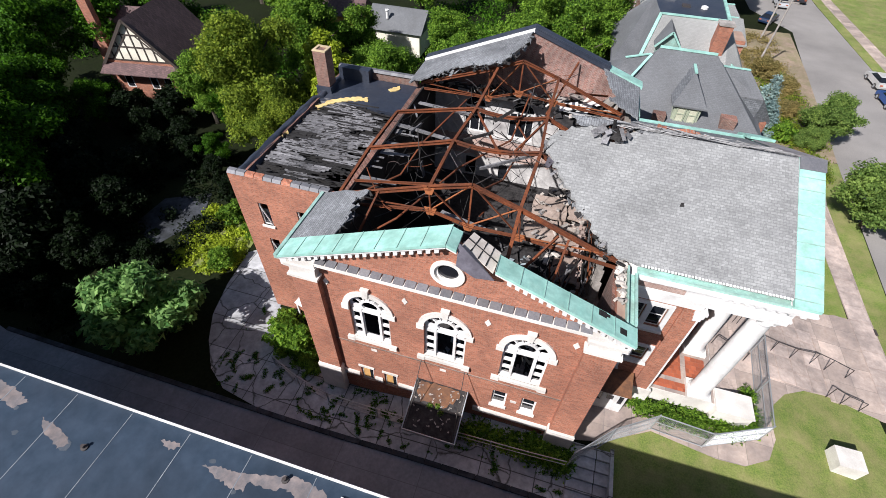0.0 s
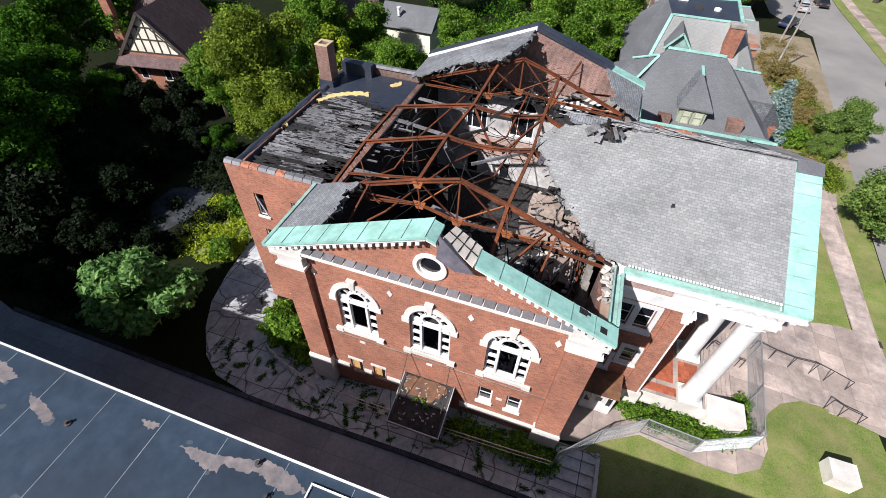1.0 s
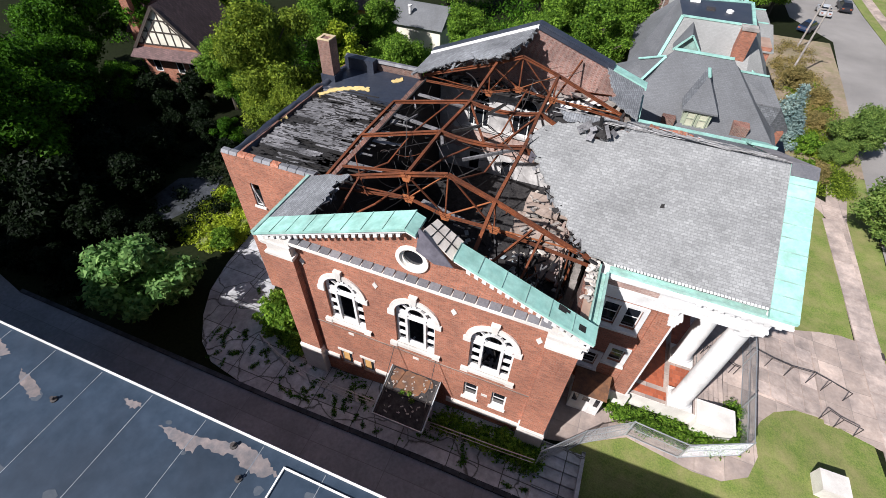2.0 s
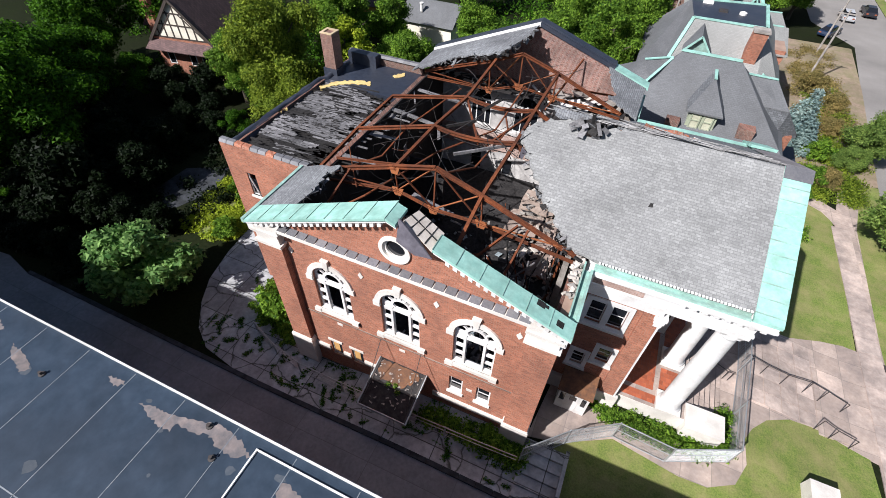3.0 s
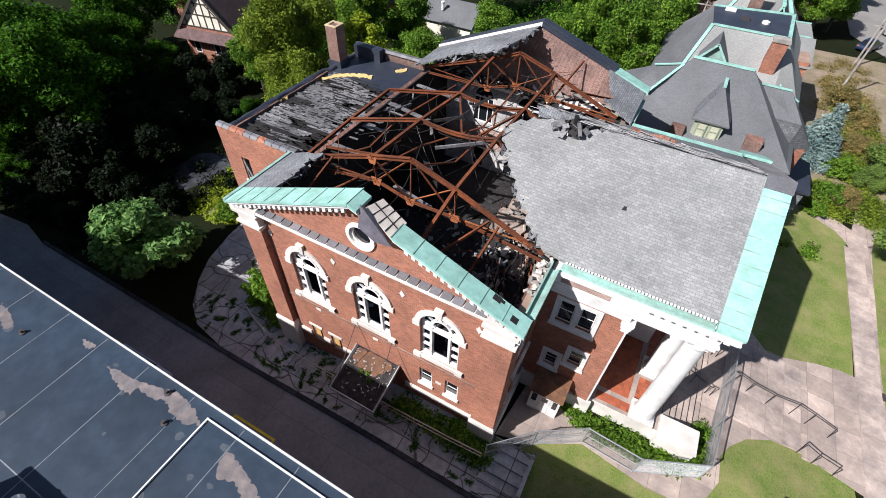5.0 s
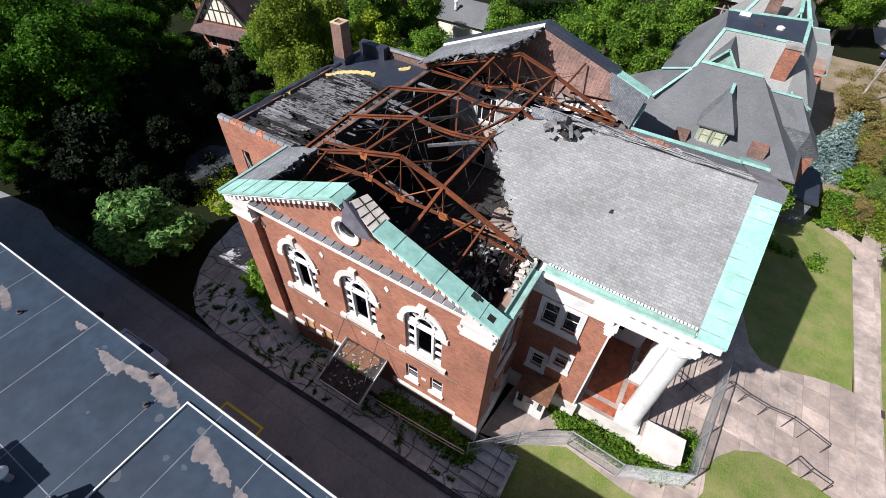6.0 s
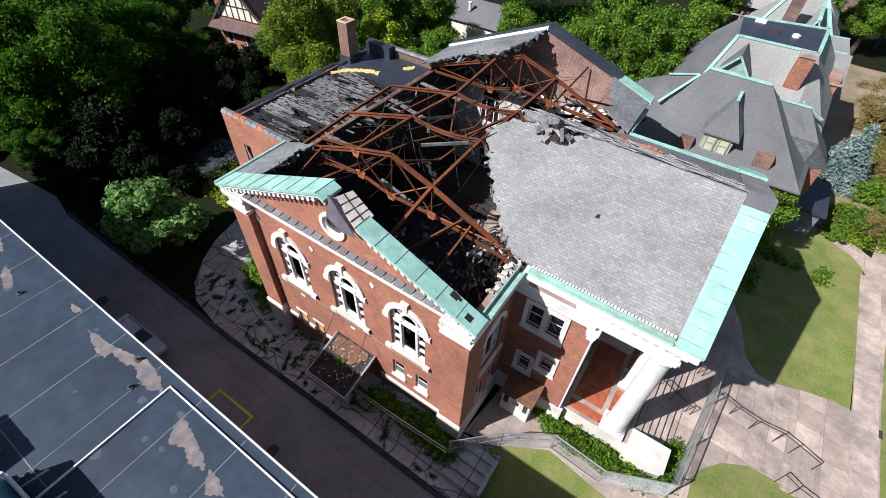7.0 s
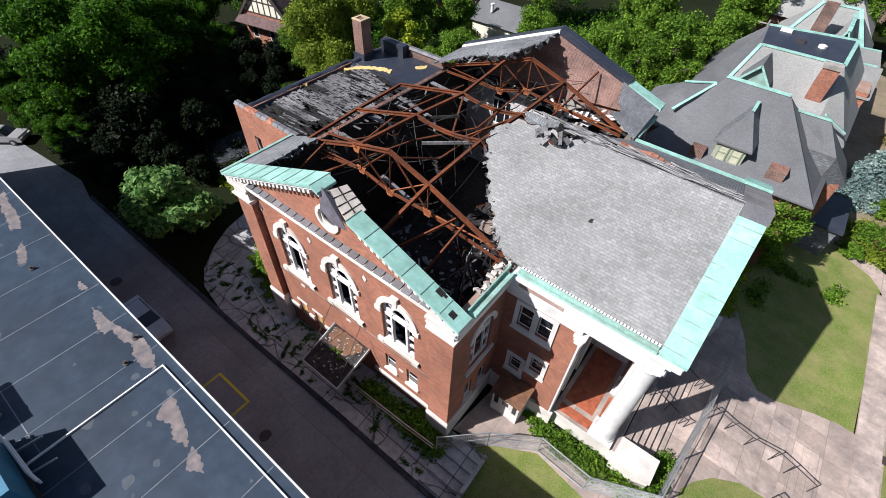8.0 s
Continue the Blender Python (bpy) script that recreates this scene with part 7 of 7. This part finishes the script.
part("dormer_roof", poly([(11.45, 30.0, 7.4), (11.45, 25.9, 7.4), (12.7, 28.3, 9.15), (12.7, 30.4, 9.15)]), SLATE_SIDE, dm)
part("ridge_cap", strip_bar((12.75, 28.2, 9.17), (12.75, 29.9, 9.2)), COPPER, dm)
CREAM_SASH = material("cream_sash", (0.50, 0.50, 0.36), (0.60, 0.60, 0.46), 0.6, 10, 1.2, (0.3, 0.3, 0.2), 0.4, 0.1)
for x in (11.95, 12.85):
    part("window", panel(bmesh.new(), [rect(x, x + 0.75, 5.95, 7.34), rect(x + 0.1, x + 0.65, 6.05, 6.62), rect(x + 0.1, x + 0.65, 6.7, 7.24)], "y", 26.05, 26.15), TRIM_GREEN, dm)
    part("blind", boxes((x + 0.08, x + 0.67, 26.11, 26.146, 6.0, 7.28)), CREAM_SASH, dm, "cream blind behind the dormer glass")
for x0, x1, y0, y1, z1 in ((15.5, 16.65, 26.0, 26.9, 6.85), (10.3, 11.3, 25.7, 26.4, 6.5)):
    part("chimney", boxes((x0, x1, y0, y1, 4.5, z1)), BRICK_OLD, man, "short red brick chimney")
# back block with flat top
F = [(10.4, 41.5, 9.2), (16.9, 41.6, 9.2), (17.2, 48.8, 9.2), (9.9, 47.2, 9.2)]
part("flat_top", poly(F, 0.3), MEMBRANE, man, "dark flat roof top")
part("roof", poly([(8.6, 35.2, 4.8), (17.4, 35.4, 4.8), F[1], F[0]]), SLATE_PALE, man)
part("roof", poly([(17.4, 35.4, 4.8), (20.0, 37.5, 4.6), (20.2, 49.5, 5.4), F[2], F[1]]), SLATE_PALE, man)
part("roof", poly([(6.6, 36.5, 5.6), (8.6, 35.2, 4.8), F[0], F[3], (6.4, 49.0, 5.4)]), SLATE, man)
for a, b in ((F[0], F[1]), (F[1], F[2]), (F[0], (8.6, 35.2, 4.8)), ((17.4, 36.6, 7.0), (19.4, 37.2, 5.8)), (F[3], F[2])):
    part("ridge_cap", strip_bar(a, b, 0.3, 0.12), COPPER, man)
bc = part("chimney", boxes((15.5, 16.7, 38.5, 39.7, 5.5, 9.7)), BRICK, man, "tall red brick chimney")
part("chimney_cap", boxes((15.4, 16.8, 38.4, 39.8, 9.7, 9.85)), DEBRIS, bc)
sk = part("skylight", boxes((12.6, 13.4, 44.3, 45.1, 9.2, 9.35)), DARK_METAL, man)
part("skylight", boxes((11.0, 12.0, 46.3, 47.0, 9.2, 9.4)), PAINT, man)
part("roof_vent", lathe(bmesh.new(), [(0.35, 9.2), (0.35, 9.4), (0.1, 9.5)], 14.8, 44.6, 12), PAINT, man)
bd = part("back_dormer", panel(bmesh.new(), [[(10.5, 6.6), (12.5, 6.6), (12.5, 7.6), (11.5, 8.9), (10.5, 7.6)]], "y", 37.6, 38.9), COPPER_DIRTY, man, "small gabled dormer with green edges")
for s in (-1, 1):
    part("dormer_roof", poly([(11.5, 37.3, 9.0), (11.5 + s * 1.25, 37.3, 7.5), (11.5 + s * 1.25, 38.9, 7.5), (11.5, 41.0, 9.0)], 0.1), SLATE, bd)
    part("verge", strip_bar((11.5, 37.25, 8.95), (11.5 + s * 1.25, 37.25, 7.45), 0.12, 0.16), COPPER, bd)
part("side_block", boxes((17.3, 20.0, 44.5, 53.0, gz, 6.6)), BRICK, man)
part("side_block_roof", poly([(17.6, 44.2, 6.2), (20.3, 44.4, 6.2), (20.4, 50.4, 7.0), (17.4, 50.2, 7.0)]), SLATE_PALE, man)
part("side_block_roof", poly([(17.4, 50.3, 6.9), (20.2, 50.6, 6.9), (19.8, 54.0, 7.3), (17.2, 53.6, 7.3)]), SLATE_PALE, man)
part("ridge_cap", strip_bar((17.2, 53.6, 7.3), (19.8, 54.0, 7.3)), COPPER, man)
part("ridge_cap", strip_bar((17.4, 50.2, 7.0), (19.9, 50.4, 7.0)), COPPER, man)
# bay with porch to the garden
part("porch_wall", boxes((19.0, 22.4, 30.8, 35.6, gz, 1.2)), SLATE_SIDE, man)
part("porch_roof", boxes((18.8, 22.7, 30.5, 35.8, 1.2, 1.4)), MEMBRANE, man)
man2 = thing("slate_house", "farther house with pale slate roofs and green copper edges", "house")
part("wall", boxes((10.5, 19.0, 52, 64, gz, 5.0)), BRICK, man2)
RA, RB = (13.0, 58.0, 9.4), (16.4, 58.0, 9.4)
part("roof", poly([(9.8, 51.3, 4.8), (19.8, 51.3, 4.8), RB, RA]), SLATE_PALE, man2)
part("roof", poly([(19.8, 51.3, 4.8), (19.8, 64.7, 4.8), RB, (16.4, 58.01, 9.4)]), SLATE_PALE, man2)
part("roof", poly([(19.8, 64.7, 4.8), (9.8, 64.7, 4.8), RA, RB]), SLATE_PALE, man2)
part("roof", poly([(9.8, 64.7, 4.8), (9.8, 51.3, 4.8), RA, (13.0, 58.01, 9.4)]), SLATE_PALE, man2)
for a, b in ((RA, RB), (RB, (19.8, 51.3, 4.8)), (RA, (9.8, 51.3, 4.8)), ((9.8, 51.3, 4.8), (19.8, 51.3, 4.8))):
    part("ridge_cap", strip_bar(a, b, 0.35, 0.14), COPPER, man2)
ch = part("chimney", boxes((13.2, 14.4, 52.6, 53.8, 5, 10.6)), BRICK_OLD, man2)
gb = part("gable", panel(bmesh.new(), [[(14.4, 5.0), (18.0, 5.0), (16.2, 9.2)]], "y", 50.8, 51.0), SLATE_PALE, man2)
part("gable_roof", poly([(14.2, 50.6, 4.9), (16.2, 50.6, 9.3), (16.2, 56.5, 9.3), (14.2, 53.0, 5.2)], 0.15), SLATE_PALE, gb)
part("gable_roof", poly([(16.2, 50.6, 9.3), (18.2, 50.6, 4.9), (18.2, 53.0, 5.2), (16.2, 56.5, 9.3)], 0.15), SLATE_PALE, gb)
for a, b in (((14.2, 50.6, 4.9), (16.2, 50.6, 9.3)), ((18.2, 50.6, 4.9), (16.2, 50.6, 9.3)), ((16.2, 50.6, 9.3), (16.2, 56.5, 9.3))):
    part("ridge_cap", strip_bar(a, b, 0.35, 0.14), COPPER, gb)
for x, y, z in ((13.0, 75, -1.9), (24, 100, -1.9)):
    h = thing("far_house", "far house with a grey hipped roof", "house", pose(x, y, z))
    part("wall", boxes((-6, 6, -5, 5, 0, 6)), BRICK_OLD, h)
    part("roof", hexa(bmesh.new(), [(-6.6, -5.6, 6), (6.6, -5.6, 6), (6.6, 5.6, 6), (-6.6, 5.6, 6)], [(-2.5, -0.2, 10), (2.5, -0.2, 10), (2.5, 0.2, 10), (-2.5, 0.2, 10)]), SLATE_PALE, h)

# half-timbered house
tud = thing("half_timbered_house", "half-timbered house with cream gable and purple-brown roof", "house", pose(-42.0, 25.6, GZ - 0.4, 0, 0, 10) @ Matrix.Diagonal((0.92, 0.7, 0.85, 1)))
part("wall", boxes((-4.2, 4.2, 0, 12, 0, 5.2)), BRICK, tud)
gbl = part("gable", panel(bmesh.new(), [[(-4.2, 5.2), (4.2, 5.2), (0, 10.2)]], "y", 0, 0.3), CREAM, tud, "cream rendered gable")
for k in range(-3, 4):
    x = k * 1.05
    part("timber", boxes((x - 0.08, x + 0.08, -0.06, 0.0, 5.2, 10.0 - abs(x) * 1.19)), TIMBER, gbl)
for z in (5.2, 6.9, 8.4):
    w = (10.2 - z) / 5.0 * 4.2
    part("timber", boxes((-w, w, -0.07, 0.0, z, z + 0.17)), TIMBER, gbl)
for s in (-1, 1):
    part("timber", beam(bmesh.new(), (s * 3.4, -0.03, 5.3), (s * 0.6, -0.03, 8.4), 0.1, 0.15), TIMBER, gbl)
    part("roof", hexa(bmesh.new(), [(s * 5.0, -0.4, 4.2), (s * 5.0, 12.5, 4.2), (0, 12.5, 10.2), (0, -0.4, 10.2)], [(s * 5.0, -0.4, 4.4), (s * 5.0, 12.5, 4.4), (0, 12.5, 10.45), (0, -0.4, 10.45)]), ROOF_TILE, tud)
    part("verge_board", beam(bmesh.new(), (s * 5.0, -0.42, 4.25), (0, -0.42, 10.3), 0.12, 0.35), TIMBER, tud)
part("porch_roof", hexa(bmesh.new(), [(-4.8, -1.8, 3.9), (4.6, -1.8, 3.9), (4.6, 0, 4.7), (-4.8, 0, 4.7)], [(-4.8, -1.8, 4.0), (4.6, -1.8, 4.0), (4.6, 0, 4.85), (-4.8, 0, 4.85)]), ROOF_TILE, tud)
part("cross_roof", hexa(bmesh.new(), [(-9, 5, 4.6), (0, 5, 4.6), (0, 12, 4.6), (-9, 12, 4.6)], [(-8, 8.4, 9.3), (0, 8.4, 9.3), (0, 8.6, 9.3), (-8, 8.6, 9.3)]), ROOF_TILE, tud)
part("cross_wall", boxes((-8.6, -4.2, 5.4, 11.6, 0, 4.6)), BRICK, tud)
part("chimney", boxes((-7.4, -6.3, 4.2, 5.2, 0, 11.6)), BRICK, tud, "tall brick chimney")
for x in (-2.6, 0.6, 2.4):
    w = part("window", panel(bmesh.new(), [rect(x - 0.5, x + 0.5, 1.6, 3.2), rect(x - 0.4, x + 0.4, 1.7, 3.1)], "y", -0.05, 0.02), PAINT, tud)
    part("pane", boxes((x - 0.42, x + 0.42, -0.02, -0.005, 1.68, 3.12)), DARK_GLASS, w)
# garage behind the trees
gar = thing("garage", "grey-roofed garage among trees behind the lot", "garage", pose(-20.9, 49.5, -1.6))
part("wall", boxes((-3.6, 3.6, -2.8, 2.8, 0, 3.2)), CREAM, gar)
part("roof", hexa(bmesh.new(), [(-4, -3.3, 3.1), (4, -3.3, 3.1), (4, 3.3, 3.1), (-4, 3.3, 3.1)], [(-4, -0.1, 5.2), (4, -0.1, 5.2), (4, 0.1, 5.2), (-4, 0.1, 5.2)]), SLATE, gar, "grey shingle roof")
part("roof_vent", lathe(bmesh.new(), [(0.2, 4.2), (0.2, 5.1), (0.28, 5.15), (0.28, 5.3)], -1.2, -1.8, 10), PAINT, gar)
gar2 = thing("garage", "pale wooden garage beside a cluttered yard", "garage", pose(-30.5, 52, -1.6, 0, 0, 10))
part("wall", boxes((-3, 3, -2.5, 2.5, 0, 3.0)), BOARD, gar2)
part("roof", hexa(bmesh.new(), [(-3.4, -3, 3), (3.4, -3, 3), (3.4, 3, 3), (-3.4, 3, 3)], [(-3.4, -0.1, 4.6), (3.4, -0.1, 4.6), (3.4, 0.1, 4.6), (-3.4, 0.1, 4.6)]), ROOF_TILE, gar2)


# ---- vehicles, poles, rooftop unit ----
def make_car(colour, label, x, y, z, turn):
    paint = material("car_paint", colour, tuple(c * 1.1 for c in colour), 0.3, 3, 0.5, None, 0, 0.0)
    c = thing("car", label, "car", pose(x, y, z, 0, 0, turn))
    bm = bmesh.new()
    side = [(-2.2, 0.35), (2.2, 0.35), (2.25, 0.7), (2.05, 0.88), (1.0, 0.98), (-1.5, 1.0), (-2.15, 0.92), (-2.25, 0.6)]
    panel(bm, [side], "y", -0.87, 0.87)
    part("body", bm, paint, c)
    top = part("cabin", hexa(bmesh.new(), [(-1.75, -0.8, 0.98), (1.1, -0.8, 0.96), (1.1, 0.8, 0.96), (-1.75, 0.8, 0.98)], [(-1.15, -0.62, 1.42), (0.3, -0.62, 1.44), (0.3, 0.62, 1.44), (-1.15, 0.62, 1.42)]), DARK_GLASS, c, "dark car windows")
    part("roof", hexa(bmesh.new(), [(-1.2, -0.64, 1.42), (0.35, -0.64, 1.44), (0.35, 0.64, 1.44), (-1.2, 0.64, 1.42)], [(-1.1, -0.58, 1.48), (0.25, -0.58, 1.5), (0.25, 0.58, 1.5), (-1.1, 0.58, 1.48)]), paint, top)
    for wx in (-1.35, 1.35):
        for wy in (-0.86, 0.86):
            bm = tube(bmesh.new(), [(wx, wy - 0.1, 0.33), (wx, wy + 0.1, 0.33)], 0.33, n=14)
            w = part("wheel", bm, DARK_METAL, c)
            part("rim", tube(bmesh.new(), [(wx, wy - 0.11, 0.33), (wx, wy + 0.11, 0.33)], 0.19, n=10), METAL, w)
    for s in (-0.6, 0.6):
        part("headlight", boxes((2.18, 2.27, s - 0.18, s + 0.18, 0.62, 0.76)), PAINT, c)
        part("tail_light", boxes((-2.27, -2.18, s - 0.16, s + 0.16, 0.68, 0.84)), RED_TILE, c)
    return c


make_car((0.44, 0.52, 0.60), "pale blue-grey car parked along the alley wall", -13.9, -7.1, ground_z(-14, -7), 1)
make_car((0.012, 0.025, 0.06), "dark blue car parked in tree shade on the street", 32.4, 80.5, -1.9, 60)
make_car((0.45, 0.44, 0.42), "silver car parked across the street", 42.4, 60.5, -1.9, 92)
make_car((0.02, 0.06, 0.2), "blue car parked across the street", 41.9, 54.6, -1.9, 92)
make_car((0.42, 0.43, 0.44), "light grey car parked by the kerb", 36.0, 90, -1.9, 88)
make_car((0.02, 0.02, 0.025), "black car far along the street", 39.8, 94, -1.9, 88)
make_car((0.3, 0.3, 0.3), "grey car parked at the end of the alley", -46.5, -4.6, ground_z(-46, -4.6), 40)


def pole(x, y, z, h, label, arms):
    p = thing("utility_pole", label, "pole", pose(x, y, z))
    part("shaft", tube(bmesh.new(), [(0, 0, 0), (0.1, 0, h)], 0.15, 0.1), DEBRIS, p)
    for k in range(arms):
        part("cross_arm", boxes((-1.0, 1.0, -0.06, 0.06, h - 0.5 - k * 0.8, h - 0.38 - k * 0.8)), DEBRIS, p)
    return p


pole(9.0, 58, -1.9, 8.5, "weathered wooden utility pole behind the houses", 1)
pole(27.4, 60, -1.9, 9.0, "weathered wooden utility pole by the street", 1)
pole(30.0, 72, -1.9, 8.0, "slim wooden pole beside the street trees", 0)
st = thing("street_sign", "small yellow sign on a post across the street", "sign", pose(45.6, 66, -1.9))
part("post", tube(bmesh.new(), [(0, 0, 0), (0, 0, 2.4)], 0.04), METAL, st)
part("plate", boxes((-0.35, 0.35, -0.02, 0.02, 1.7, 2.4)), YELLOW, st)

vt = thing("roof_vent", "white mushroom-shaped roof vent on the membrane roof", "roof vent", pose(-4.0, -13.4, RZ))
part("pipe", lathe(bmesh.new(), [(0.12, 0.0), (0.12, 0.45), (0.1, 0.5)], 0, 0, 14), METAL, vt)
part("cap", lathe(bmesh.new(), [(0.24, 0.5), (0.26, 0.56), (0.2, 0.68), (0.06, 0.74)], 0, 0, 16), PAINT, vt, "white metal cap", True)
UNIT = material("blue_unit_paint", (0.03, 0.16, 0.26), (0.05, 0.22, 0.34), 0.5, 5, 0.8, (0.03, 0.08, 0.12), 0.4, 0.05)
un = thing("rooftop_unit", "blue rooftop air handling unit with white pipes", "rooftop unit", pose(0, 0, RZ))
part("casing", boxes((-2.6, 0.55, -16.6, -13.65, 0.0, 1.7)), UNIT, un, "blue painted casing")
part("curb", boxes((-2.7, 0.65, -16.7, -13.55, 0.0, 0.18)), DARK_METAL, un)
for z in (0.35, 0.6):
    part("pipe", tube(bmesh.new(), [(-2.6, -13.5, z), (-0.5, -13.4, z), (-0.1, -13.35, z - 0.2)], 0.05), PAINT, un, "white pipe")
for x in (-2.0, -0.8):
    part("bracket", beam(bmesh.new(), (x, -13.65, 0.1), (x + 0.5, -12.6, 0.5), 0.06, 0.06), METAL, un)
u2 = thing("rooftop_unit", "tall grey-blue rooftop exhaust unit", "rooftop unit", pose(0, 0, RZ))
part("casing", boxes((-6.5, -4.5, -16.5, -14.9, 0.0, 2.2)), UNIT, u2)
part("hood", boxes((-6.6, -4.4, -16.6, -14.8, 2.2, 2.35)), METAL, u2)


# ---- covers in the paving ----
def cover_plate(name, bm, label, x, y, z, turn=0.0):
    ob = single(name, bm, DARK_METAL, label, "cover")
    ob.matrix_basis = pose(x, y, z, 0, 0, turn)
    return ob


cover_plate("manhole_cover", lathe(bmesh.new(), [(0.01, 0.0), (0.42, 0.0), (0.42, 0.03), (0.36, 0.035), (0.01, 0.035)], 0, 0, 18), "dark iron manhole cover in the alley", -19.5, -6.6, ground_z(-19.5, -6.6) - 0.002)


# ---- paving slabs ----
SLAB = material("pinkish_slab", (0.43, 0.335, 0.285), (0.55, 0.45, 0.39), 0.88, 5, 0.9, (0.17, 0.145, 0.135), 0.85, 0.15, per_piece=0.2)
rp = random.Random(77)


def slab(parent, x0, x1, y0, y1, gap=0.02, lift=0.045):
    lo = [(x0 + gap, y0 + gap), (x1 - gap, y0 + gap), (x1 - gap, y1 - gap), (x0 + gap, y1 - gap)]
    k = rp.uniform(0.0, 0.012)
    return part("slab", hexa(bmesh.new(), [(x, y, ground_z(x, y) - 0.05) for x, y in lo], [(x, y, ground_z(x, y) + lift + k) for x, y in lo]), SLAB, parent)


walk_ob, pave_ob = bpy.data.objects["entry_walk"], bpy.data.objects["pavement"]
for i in range(4):
    for j in range(6):
        slab(walk_ob, 19.45 + i * 1.05, 20.5 + i * 1.05, 8.15 + j * 1.02, 9.17 + j * 1.02)
for j in range(17):
    slab(pave_ob, 26.95, 28.4, 6.0 + j * 1.4, 7.4 + j * 1.4)
